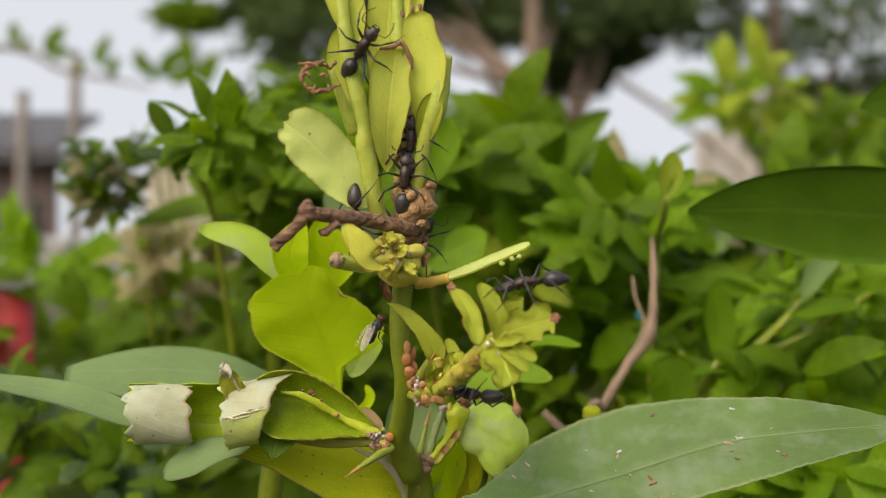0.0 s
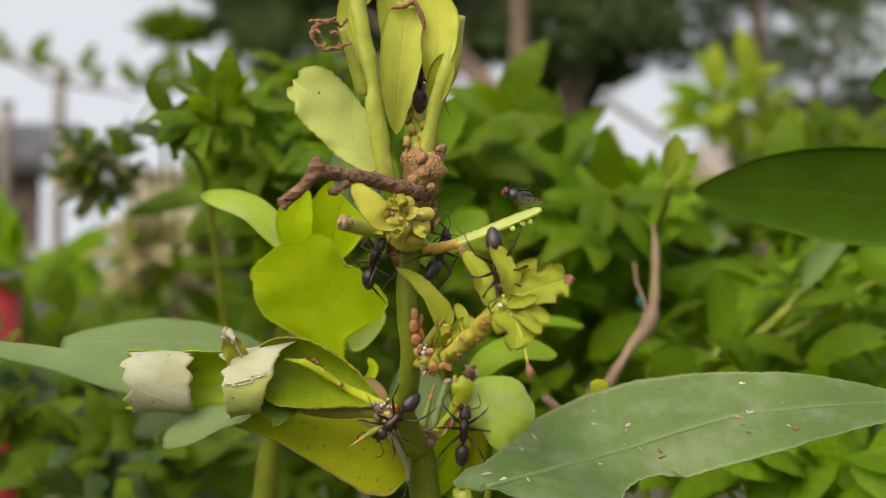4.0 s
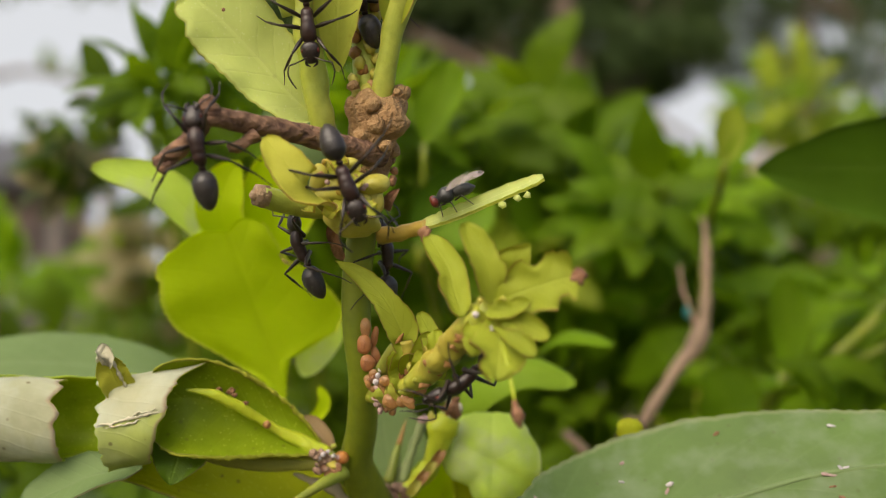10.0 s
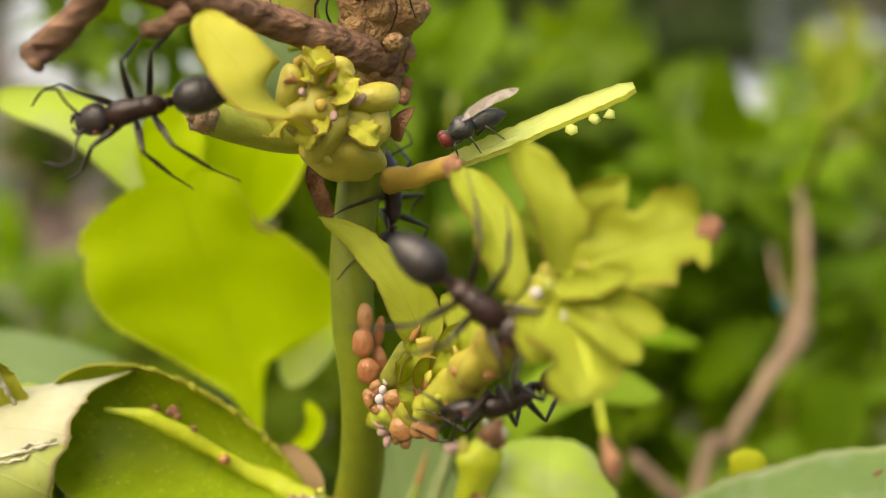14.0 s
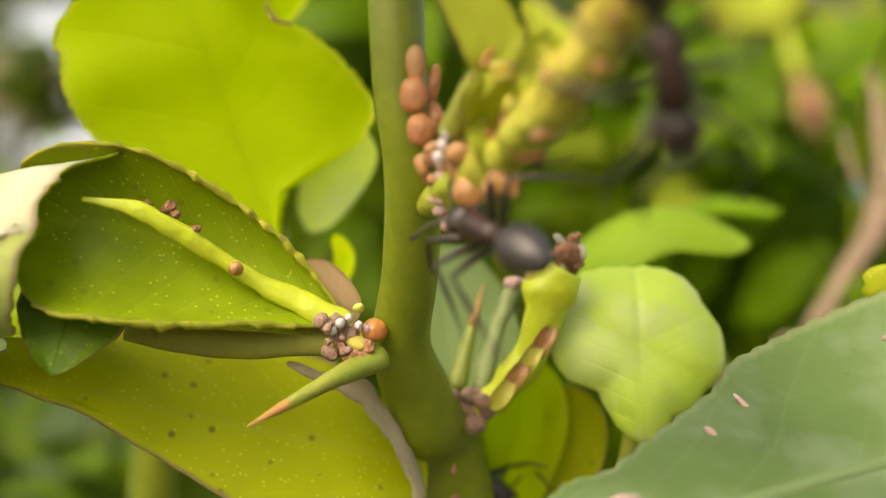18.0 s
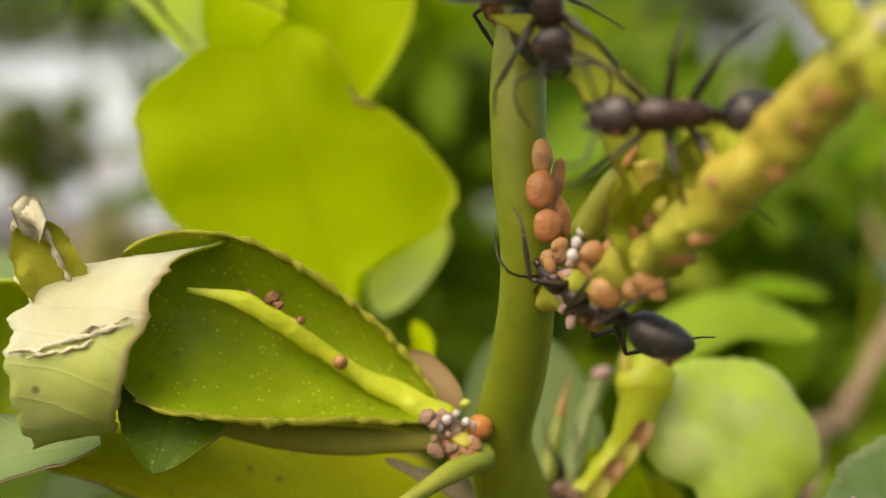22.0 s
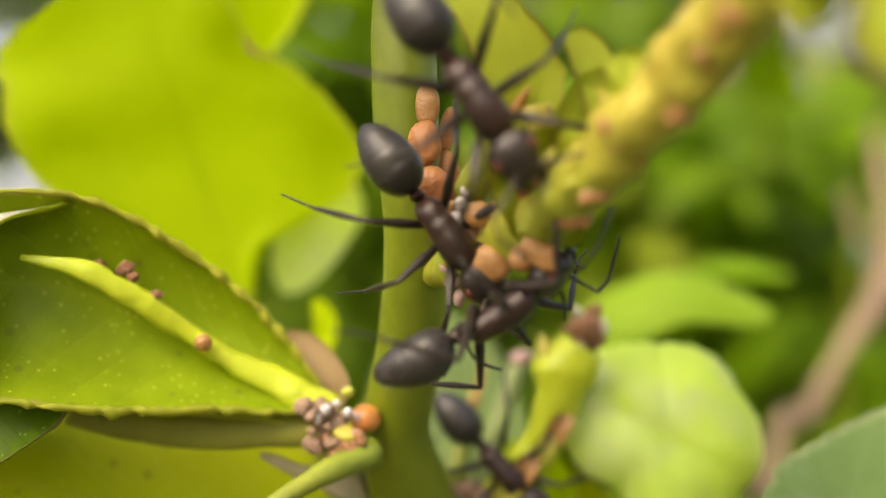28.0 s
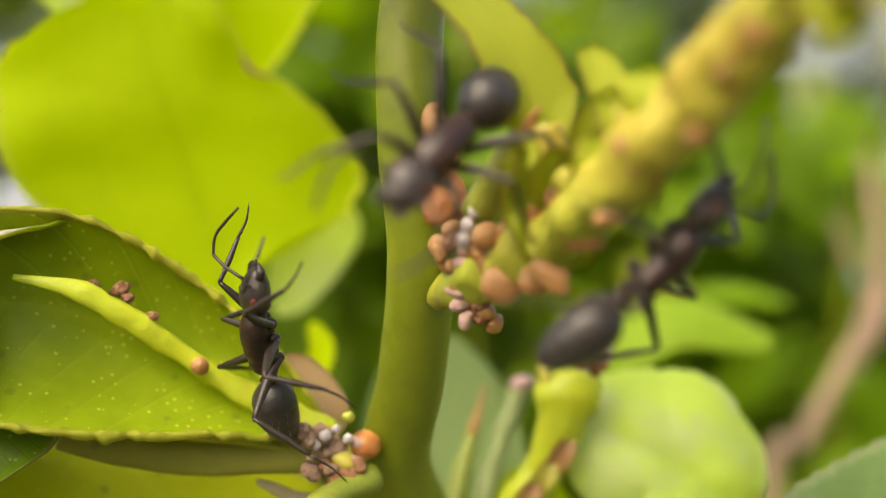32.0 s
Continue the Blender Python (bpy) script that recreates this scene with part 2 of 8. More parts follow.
L_CURL = leaf_mat("curled_leaf_inside", (0.45, 0.59, 0.025), (0.53, 0.62, 0.05), 0.52, 0.38, 0.55, 0.5, (0.5, 0.42, 0.14), 0.2, 0.35, spec=0.3)
L_PAPER = leaf_mat("papery_dead_edge", (0.64, 0.54, 0.4), (0.45, 0.3, 0.18), 0.3, 0.6, 0.0, 0.9, None, 0.3, 0.0)
L_TORN = leaf_mat("torn_leaf_edge", (0.58, 0.54, 0.42), (0.5, 0.45, 0.34), 0.2, 0.6, 0.0, 0.6, None, 0.2, 0.0)
L_RIM = leaf_mat("leaf_margin", (0.5, 0.5, 0.06), (0.4, 0.3, 0.08), 0.3, 0.5, 0.0, 0.7, None, 0.25, 0.0)
L_CURLB = leaf_mat("curled_leaf_underside", (0.46, 0.46, 0.3), (0.5, 0.5, 0.34), 0.2, 0.6, 0.0, 0.9, (0.4, 0.3, 0.2), 0.17, 0.2, pale_patches=0.5)
L_CURLC = leaf_mat("curled_leaf_underside_green", (0.44, 0.49, 0.14), (0.5, 0.52, 0.2), 0.25, 0.55, 0.0, 1.0, (0.4, 0.34, 0.16), 0.18, 0.25, pale_patches=0.2)
L_LOW = leaf_mat("yellowing_lower_leaf", (0.4, 0.45, 0.012), (0.45, 0.49, 0.05), 0.5, 0.5, 0.5, 1.0, (0.4, 0.3, 0.14), 0.14, 0.5)
L_BIG = leaf_mat("broad_grey_green_leaf", (0.13, 0.21, 0.052), (0.18, 0.27, 0.09), 0.28, 0.55, 0.0, 0.3, (0.24, 0.3, 0.12), 0.16, 0.6, pale_patches=0.16, spec=0.4)
L_PALEGREY = leaf_mat("pale_grey_green_leaf", (0.34, 0.46, 0.2), (0.38, 0.5, 0.24), 0.4, 0.5, 0.0, 0.0, None, 0.08, 0.4)
L_GREY = leaf_mat("dull_grey_green_leaf", (0.18, 0.26, 0.1), (0.23, 0.31, 0.14), 0.25, 0.55, 0.0, 0.0, None, 0.1, 0.5)
L_ARCH = leaf_mat("arched_fresh_leaf", (0.3, 0.45, 0.03), (0.36, 0.48, 0.06), 0.45, 0.45, 0.0, 0.2, None, 0.14, 0.5)
# Strong pale patches paint this leaf's glossy sheen into its colour.
L_GLOBE = leaf_mat("cupped_fresh_leaf", (0.66, 0.84, 0.17), (0.72, 0.88, 0.3), 0.58, 0.27, 0.0, 0.0, (0.66, 0.78, 0.3), 0.14, 0.15, pale_patches=0.7, spec=0.45)
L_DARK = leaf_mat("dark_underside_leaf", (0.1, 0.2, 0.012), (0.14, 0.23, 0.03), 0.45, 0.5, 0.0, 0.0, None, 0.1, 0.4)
L_BUSH = leaf_mat("bush_leaf", (0.16, 0.27, 0.01), (0.2, 0.31, 0.02), 0.55, 0.45, 0.0, 0.0, None, 0.2, 0.5)
L_BUSH2 = leaf_mat("fresh_bush_leaf", (0.2, 0.35, 0.012), (0.26, 0.39, 0.02), 0.55, 0.45, 0.0, 0.0, None, 0.2, 0.5)
L_BUSH3 = leaf_mat("dark_bush_leaf", (0.14, 0.23, 0.011), (0.17, 0.26, 0.025), 0.55, 0.45, 0.0, 0.0, None, 0.2, 0.5)
L_LIME = leaf_mat("lime_bush_leaf", (0.3, 0.38, 0.03), (0.36, 0.42, 0.08), 0.45, 0.45, 0.0, 0.0, None, 0.15, 0.5)
L_BLUE = leaf_mat("bluish_bush_leaf", (0.17, 0.26, 0.08), (0.22, 0.31, 0.12), 0.35, 0.5, 0.0, 0.0, None, 0.12, 0.5)
L_TREE = leaf_mat("tree_leaf", (0.085, 0.135, 0.045), (0.11, 0.16, 0.06), 0.4, 0.5, 0.0, 0.0, None, 0.2, 0.4)
L_TAN = leaf_mat("dry_tan_leaf", (0.36, 0.32, 0.17), (0.4, 0.36, 0.2), 0.4, 0.6, 0.0, 0.0, None, 0.15, 0.4)
M_BRANCH = bark_mat("pale_branch_bark", (0.25, 0.175, 0.11), (0.17, 0.115, 0.075), 240, 4.0)
M_TRUNK = bark_mat("tree_bark", (0.2, 0.14, 0.1), (0.13, 0.09, 0.065), 40, 6.0)
M_SOIL = plain_mat("damp_soil", (0.09, 0.075, 0.04), (0.05, 0.06, 0.02), 9, 0.9, 0.8, 0.02)
M_PLASTER = plain_mat("beige_plaster", (0.5, 0.45, 0.34), (0.4, 0.36, 0.27), 3, 0.85, 0.3, 0.004)
M_SHEET = plain_mat("grey_roof_sheet", (0.13, 0.13, 0.14), (0.09, 0.09, 0.1), 4, 0.6, 0.3, 0.003)
M_FENCE = plain_mat("galvanised_sheet", (0.42, 0.42, 0.42), (0.34, 0.33, 0.32), 6, 0.55, 0.3, 0.003)
M_POST = plain_mat("weathered_post", (0.27, 0.24, 0.22), (0.2, 0.17, 0.15), 20, 0.8, 0.4, 0.003)
M_BRICK = plain_mat("reddish_wall", (0.2, 0.14, 0.12), (0.15, 0.11, 0.095), 8, 0.85, 0.4, 0.004)
M_RED = plain_mat("red_plastic", (0.5, 0.045, 0.05), (0.42, 0.035, 0.04), 12, 0.5, 0.2, 0.001)
M_CONCRETE = plain_mat("grey_concrete", (0.5, 0.46, 0.42), (0.42, 0.38, 0.35), 6, 0.85, 0.3, 0.004)
M_DARK = plain_mat("dark_opening", (0.02, 0.02, 0.022), (0.03, 0.03, 0.03), 5, 0.5, 0)
M_TEAL = plain_mat("teal_plastic", (0.03, 0.3, 0.28), (0.03, 0.25, 0.24), 20, 0.5, 0.2, 0.001)

# sky backdrop, plain and glowing, far behind everything
m, t, nn, ll, b = nodes_of("overcast_sky")
em = nn.new("ShaderNodeEmission")
em.inputs[0].default_value, em.inputs[1].default_value = (0.78, 0.82, 0.92, 1), 0.75
ll.new(em.outputs[0], nn["Material Output"].inputs[0])
M_SKY = m

# ---- builders (plan units) ----
ORIGIN = {}


def thing(name, base, label, category, group="", kind=""):
    """An empty at its base; its parts hang under it."""
    e = new(name)
    e.empty_display_size = 0.01
    e.location = P(base)
    ORIGIN[e] = P(base)
    return tagged(e, label, category, group, kind)


def part(name, bm, mats, parent, label="", origin=None, smooth=True):
    """Links a bmesh, drawn in plan units, as one mesh object under a thing or a part."""
    o = P(origin) if origin else ORIGIN[parent]
    for v in bm.verts:
        v.co = P(v.co) - o
    me = bpy.data.meshes.new(name)
    bm.to_mesh(me)
    bm.free()
    for mt in mats if isinstance(mats, (list, tuple)) else (mats,):
        me.materials.append(mt)
    if smooth:
        me.polygons.foreach_set("use_smooth", [True] * len(me.polygons))
    ob = new(name, me)
    ob.parent = parent
    ob.location = o - ORIGIN[parent]
    ORIGIN[ob] = o
    return tagged(ob, label)


def solo(name, bm, mats, base, label, category, group="", kind="", smooth=True):
    """A thing that is one mesh."""
    o = P(base)
    for v in bm.verts:
        v.co = P(v.co) - o
    me = bpy.data.meshes.new(name)
    bm.to_mesh(me)
    bm.free()
    for mt in mats if isinstance(mats, (list, tuple)) else (mats,):
        me.materials.append(mt)
    if smooth:
        me.polygons.foreach_set("use_smooth", [True] * len(me.polygons))
    ob = new(name, me)
    ob.location = o
    return tagged(ob, label, category, group, kind)


def spline(pts, n):
    """n + 1 points on a smooth line through pts."""
    pts = [Vector(p) for p in pts]
    ext = [2 * pts[0] - pts[1]] + pts + [2 * pts[-1] - pts[-2]]
    out = []
    for i in range(n + 1):
        s = i / n * (len(pts) - 1)
        k = min(int(s), len(pts) - 2)
        f = s - k
        a, b, c, d = ext[k:k + 4]
        out.append(0.5 * (2 * b + (c - a) * f + (2 * a - 5 * b + 4 * c - d) * f * f + (3 * b - a - 3 * c + d) * f ** 3))
    return out


def lerp_list(vals, s):
    k = min(int(s * (len(vals) - 1)), len(vals) - 2)
    f = s * (len(vals) - 1) - k
    return vals[k] * (1 - f) + vals[k + 1] * f


def tube(pts, radii, n=24, seg=12, lump=0.0, freq=40.0, flat=1.0, bm=None, seed=0.0, mat=0):
    """A tapered tube along a smooth line; lump: uneven skin; flat: thickness against width."""
    bm = bm or bmesh.new()
    line = spline(pts, n)
    rings, side = [], Vector((0.3, -1, 0.2))
    for i, c in enumerate(line):
        tan = (line[min(i + 1, n)] - line[max(i - 1, 0)]).normalized()
        side = (side - side.dot(tan) * tan).normalized()
        up = tan.cross(side)
        r = lerp_list(radii, i / n)
        ring = []
        for k in range(seg):
            a = 2 * math.pi * k / seg
            d = math.cos(a) * side * flat + math.sin(a) * up
            q = c + d * r
            q += d * r * lump * noise.noise(q * freq + Vector((seed, 0, 0)))
            ring.append(bm.verts.new(q))
        rings.append(ring)
    faces = []
    for a, b in zip(rings, rings[1:]):
        for k in range(seg):
            faces.append(bm.faces.new((a[k], a[(k + 1) % seg], b[(k + 1) % seg], b[k])))
    faces.append(bm.faces.new(rings[0][::-1]))
    faces.append(bm.faces.new(rings[-1]))
    for f in faces:
        f.material_index = mat
    return bm


def blob(c, r, lump=0.12, freq=60.0, turn=(0, 0, 0), sub=2, bm=None, seed=0.0, mat=0):
    """A lumpy rounded body with radii r."""
    bm = bm or bmesh.new()
    rot = Euler([radians(a) for a in turn]).to_matrix()
    made = bmesh.ops.create_icosphere(bm, subdivisions=sub, radius=1.0)["verts"]
    c = Vector(c)
    rr = Vector(r) if not isinstance(r, (int, float)) else Vector((r, r, r))
    for v in made:
        d = v.co.copy()
        k = 1 + lump * noise.noise((c + Vector((d.x * rr.x, d.y * rr.y, d.z * rr.z))) * freq + Vector((seed, seed, 0)))
        v.co = c + rot @ Vector((d.x * rr.x, d.y * rr.y, d.z * rr.z)) * k
    for f in {f for v in made for f in v.link_faces}:
        f.material_index = mat
    return bm


EDGES, SURF = [], []


def leaf(rib, width, normal, a=0.8, b=0.9, n=22, m=6, cup=0.0, fold=0.0, wave=0.0, notch=0.0, bites=(), thick=0.0012,
         ragged=0.012, twist=0.0, blunt=0.0, mats=(0, 0), seed=1.0, bm=None, skew=0.0, prof=(), teeth=0.0):
    """A leaf blade along its rib. a, b: fullness at base and tip; cup bends the sides towards the normal; bites: (place, side, depth, reach); prof: half-widths of both sides."""
    bm = bm or bmesh.new()
    uvl = bm.loops.layers.uv.verify()
    line = spline(rib, n)
    normals = [Vector(v) for v in normal] if isinstance(normal[0], (tuple, Vector)) else [Vector(normal)] * 2
    peak = (a / (a + b)) ** a * (b / (a + b)) ** b
    grid = []
    for i, c in enumerate(line):
        s = i / n
        tan = (line[min(i + 1, n)] - line[max(i - 1, 0)]).normalized()
        nv = lerp_list(normals, s)
        if twist:
            nv = Matrix.Rotation(radians(twist) * s, 3, tan) @ nv
        nv = (nv - nv.dot(tan) * tan).normalized()
        bi = tan.cross(nv)
        ss = min(max(s, 0.004), 0.996)
        w0 = width / 2 * (ss ** a * (1 - ss) ** b) / peak
        if blunt:
            w0 = max(w0, width / 2 * blunt * min(1, (1 - (2 * s - 1) ** 8)) * min(1, s * 3))
        row = []
        for j in range(-m, m + 1):
            q = j / m
            side = 1 if q > 0 else -1
            w = w0 * (1 + 0.14 * skew * side)
            if prof:
                w = width / 2 * lerp_list([p[side > 0] for p in prof], s)
            for (bs, bside, depth, reach) in bites:
                if bside == side:
                    g = abs(s - bs) / reach
                    if g < 1:
                        w *= 1 - depth * (1 - g * g) * (0.85 + 0.3 * noise.noise(Vector((s * 40, seed, 0))))
            if teeth:
                w += teeth * width * abs(math.sin(s * n * 1.05)) * min(1, 6 * s)
            w += ragged * width * noise.noise(Vector((s * 22, side * 3.1, seed)))
            lat, up = q * w, 0.0
            if cup:
                lat, up = w * math.sin(cup * q) / cup, w * (1 - math.cos(cup * q)) / cup
            up += fold * abs(q) * w + wave * width * abs(q) * noise.noise(Vector((s * 5, q * 1.5, seed)))
            fwd = notch * width * (math.sin(math.pi * min(1, abs(q) * 1.1)) * s ** 8)
            row.append((c + bi * lat + nv * up + tan * fwd, nv, s, q))
        grid.append(row)

    SURF[:] = [[(p, nv) for p, nv, a1, a2 in row] for row in grid]
    EDGES[:] = [[row[0][0] for row in grid], [row[-1][0] for row in grid]]

    def sheet(off, flip, mi):
        vs = [[bm.verts.new(p + nv * off) for p, nv, s, q in row] for row in grid]
        for i in range(n):
            for j in range(2 * m):
                ids = [(i, j), (i, j + 1), (i + 1, j + 1), (i + 1, j)]
                if flip:
                    ids.reverse()
                f = bm.faces.new([vs[x][y] for x, y in ids])
                f.material_index = mi
                f.smooth = True
                for lp, (x, y) in zip(f.loops, ids):
                    lp[uvl].uv = (grid[x][y][2], grid[x][y][3])
        return vs
    top = sheet(thick / 2, False, mats[0])
    if thick:
        low = sheet(-thick / 2, True, mats[1])
        rim = [(0, j) for j in range(2 * m + 1)] + [(i, 2 * m) for i in range(1, n + 1)] + [(n, j) for j in range(2 * m - 1, -1, -1)] + [(i, 0) for i in range(n - 1, 0, -1)]
        for (x, y), (x2, y2) in zip(rim, rim[1:] + rim[:1]):
            f = bm.faces.new((top[x][y], top[x2][y2], low[x2][y2], low[x][y]))
            f.material_index = mats[1]
            for lp, (gx, gy) in zip(f.loops, ((x, y), (x2, y2), (x2, y2), (x, y))):
                lp[uvl].uv = (grid[gx][gy][2], grid[gx][gy][3])
    return bm


def box(lo, hi, bm=None, mat=0, bevel=0.0):
    """A block between two corners, with its edges eased."""
    bm = bm or bmesh.new()
    made = bmesh.ops.create_cube(bm, size=1.0)["verts"]
    for v in made:
        v.co = Vector([l + (h - l) * (x + 0.5) for l, h, x in zip(lo, hi, v.co)])
    for f in {f for v in made for f in v.link_faces}:
        f.material_index = mat
    if bevel:
        bmesh.ops.bevel(bm, geom=list({e for v in made for e in v.link_edges}), offset=bevel, segments=2, affect="EDGES")
    return bm


# ---- setting: ground and sky ----
bm = bmesh.new()
bmesh.ops.create_grid(bm, x_segments=40, y_segments=40, size=500.0)
for v in bm.verts:
    r = v.co.length
    v.co.z = -5.0 + (0.5 * noise.noise(v.co * 0.02) * min(1.0, r / 60) if r < 300 else 0)
    v.co.x, v.co.y = v.co.x * (0.02 + abs(v.co.x) / 500), v.co.y * (0.02 + abs(v.co.y) / 500)
    v.co.x, v.co.y = v.co.x * 10, v.co.y * 10
solo("ground", bm, M_SOIL, (0, 0, -5), "damp dark soil of an overgrown yard", "ground", kind="structure")
bm = box((-1500, 1190, -200), (1500, 1200, 1100))
solo("backdrop", bm, M_SKY, (0, 1190, 0), "plain pale overcast sky", "sky", kind="structure")

# ---- the citrus shoot ----
shoot = thing("citrus_shoot", (0.05, 1.66, -5.0), "young citrus shoot with chewed yellow-green leaves, thorns and insects", "plant")
stem = part("stem", tube([(0.05, 1.66, -5.0), (0.06, 1.62, -2.6), (0.01, 1.56, -0.75), (-0.028, 1.5, -0.34), (-0.046, 1.452, -0.272), (-0.0545, 1.42, -0.235),
                          (-0.0475, 1.388, -0.195), (-0.0455, 1.362, -0.155), (-0.0495, 1.352, -0.115), (-0.0505, 1.349, -0.075), (-0.045, 1.344, -0.03), (-0.038, 1.333, 0.02), (-0.036, 1.327, 0.05)],
                         [0.06, 0.045, 0.03, 0.0195, 0.0185, 0.0145, 0.013, 0.0122, 0.012, 0.012, 0.0122, 0.012, 0.012], 120, 16, 0.05, 30), M_STEM, shoot,
            "smooth green main stem", origin=(-0.05, 1.352, -0.19))
# scars on the stem
for x, z, w, d in ((-0.0305, -0.318, 0.003, 0.0014), (-0.031, -0.302, 0.0014, 0.003), (-0.0525, -0.165, 0.0012, 0.002), (-0.049, -0.172, 0.001, 0.0012)):
    y = 1.36 + max(0, (-z - 0.15)) * 0.72
    part("scar", blob((x, y - 0.0105, z), (w, 0.001, d), 0.3, 300), M_FLAKE, stem, "small brown scar")
# callus where the old tip broke off
callus = part("callus", blob((-0.034, 1.322, 0.052), (0.0235, 0.021, 0.026), 0.5, 60, sub=4), M_KNUCKLE, shoot, "rough brown callus")
for i in range(16):
    a = i * 2.4
    part("callus_wart", blob((-0.034 + 0.021 * math.cos(a), 1.318 + 0.015 * math.sin(a), 0.052 + 0.025 * math.sin(i * 1.7)), 0.0055 + 0.002 * math.sin(i), 0.6, 120, sub=2, seed=i), M_KNUCKLE, callus)
collar = part("collar", tube([(-0.036, 1.333, 0.042), (-0.035, 1.331, 0.022), (-0.037, 1.334, 0.002)], [0.0135, 0.0145, 0.0125], 26, 16, 0.5, 110), M_KNUCKLE, shoot, "brown scarred collar")
for i in range(14):
    a = i * 1.9
    part("collar_scale", blob((-0.033 + 0.014 * math.cos(a), 1.326 + 0.012 * math.sin(a), 0.04 - 0.0028 * i), (0.0042 + 0.001 * math.sin(i), 0.0036, 0.003), 0.7, 190, (0, 50 * i, 0), 2, seed=i), (M_KNUCKLE, M_FLAKE, M_KNUCKLE)[i % 3], collar)
# dead twig
twig = part("dead_twig", tube([(-0.030, 1.322, 0.023), (-0.053, 1.295, 0.026), (-0.092, 1.26, 0.0335), (-0.134, 1.215, 0.0365), (-0.143, 1.21, 0.0385)],
                              [0.0105, 0.0088, 0.008, 0.0072, 0.0078], 90, 20, 0.16, 90), M_TWIG, shoot, "broken brown dead twig")
bm = blob((-0.1425, 1.209, 0.041), (0.009, 0.008, 0.0085), 0.4, 110)
blob((-0.141, 1.207, 0.0485), (0.005, 0.004, 0.004), 0.4, 110, bm=bm)
part("knot", bm, M_TWIG, twig)
bm = tube([(-0.143, 1.21, 0.038), (-0.154, 1.214, 0.024), (-0.174, 1.22, 0.0075)], [0.0072, 0.0062, 0.0065], 14, 10, 0.25, 90)
blob((-0.176, 1.22, 0.006), (0.0085, 0.007, 0.0055), 0.45, 140, bm=bm)
blob((-0.1765, 1.218, 0.001), (0.004, 0.004, 0.004), 0.4, 140, bm=bm)
part("twig_end", bm, M_TWIG, twig)
bm = tube([(-0.113, 1.232, 0.028), (-0.122, 1.228, 0.02), (-0.131, 1.225, 0.0165)], [0.006, 0.005, 0.0035], 10, 8, 0.4, 120)
blob((-0.127, 1.225, 0.0185), (0.007, 0.005, 0.004), 0.5, 150, bm=bm)
part("side_stub", bm, M_TWIG, twig)
# cut stub with brown end
cut = part("cut_stub", tube([(-0.05, 1.33, -0.012), (-0.085, 1.31, -0.019), (-0.118, 1.286, -0.013)], [0.012, 0.0092, 0.0082], 16, 12, 0.12, 70), M_SHOOT, shoot, "green stub cut off short")
bm = tube([(-0.114, 1.2885, -0.0135), (-0.1225, 1.283, -0.0125)], [0.0088, 0.0082], 3, 12, 0.2, 200)
blob((-0.1232, 1.2825, -0.0125), (0.004, 0.004, 0.0045), 0.2, 100, bm=bm)
part("cut_end", bm, M_CUT, cut, "dry brownish cut face")
# crumpled yellow buds round the collar
bm = leaf([(-0.064, 1.265, -0.022), (-0.0755, 1.222, -0.011), (-0.0895, 1.221, 0.006), (-0.1055, 1.228, 0.025)], 0.03, (0.0, -0.85, 0.5), 0.3, 0.45, 24, 7, cup=0.25, wave=0.1, ragged=0.04, thick=0.003)
part("bud_leaf", bm, L_BUDLEAF, shoot, "thick yellow leaf of the bud")
part("bud_cup", blob((-0.05, 1.306, -0.03), (0.022, 0.019, 0.0125), 0.3, 60, (0, 12, 0), 4), M_BUD, shoot, "swollen yellow-green bud base")
part("bud", blob((-0.034, 1.29, -0.003), (0.0135, 0.01, 0.0085), 0.25, 70, (0, -12, 0), 4), M_BUD, shoot, "plump yellow-green bud")
for i, (x, y, z, r) in enumerate(((-0.062, 1.28, 0.006, 0.0085), (-0.053, 1.284, 0.0, 0.0095), (-0.072, 1.28, -0.006, 0.009), (-0.06, 1.278, -0.008, 0.008), (-0.048, 1.283, 0.01, 0.0065), (-0.068, 1.282, -0.017, 0.0085), (-0.054, 1.282, -0.019, 0.008), (-0.044, 1.288, -0.014, 0.008), (-0.064, 1.283, -0.026, 0.0065), (-0.033, 1.294, -0.018, 0.008))):
    part("bud", blob((x, y, z), (r * (1.6 + 0.4 * math.sin(i)), r * 0.7, r * (0.85 + 0.2 * math.cos(2 * i))), 1.1, 75, (0, 50 * i, 0), 4, seed=i), M_BUD, shoot, "crumpled yellow bud" if i == 0 else "")
for i, (x, y, z, dx, dz) in enumerate(((-0.07, 1.28, -0.012, -0.012, -0.012), (-0.058, 1.276, 0.002, -0.004, 0.016), (-0.05, 1.278, -0.008, 0.008, 0.013), (-0.056, 1.278, -0.014, -0.008, -0.016), (-0.042, 1.284, -0.016, 0.012, -0.01), (-0.064, 1.274, 0.004, 0.013, 0.008))):
    part("bud_flap", leaf([(x, y, z), (x + dx * 0.5, y - 0.006, z + dz * 0.5), (x + dx, y - 0.003, z + dz)], 0.014, (0.4 * math.sin(i), -0.8, 0.7), 0.5, 0.4, 14, 4, cup=0.6, wave=0.5, ragged=0.2, thick=0.002, seed=70 + i), L_BUDLEAF, shoot)
for i in range(16):
    a = i * 2.4
    part("orange_scar", blob((-0.057 + 0.017 * math.cos(a) * (0.3 + i / 16), 1.2735 + 0.004 * math.cos(i), -0.002 + 0.015 * math.sin(a) * (0.3 + i / 16)), (0.003 + 0.0012 * math.sin(3 * i), 0.0018, 0.0022), 0.9, 260, (0, 40 * i, 0), 2, seed=i), (M_SCALE2, M_PINK, M_ORANGE)[i % 3], shoot, "orange-brown scar" if i == 0 else "")
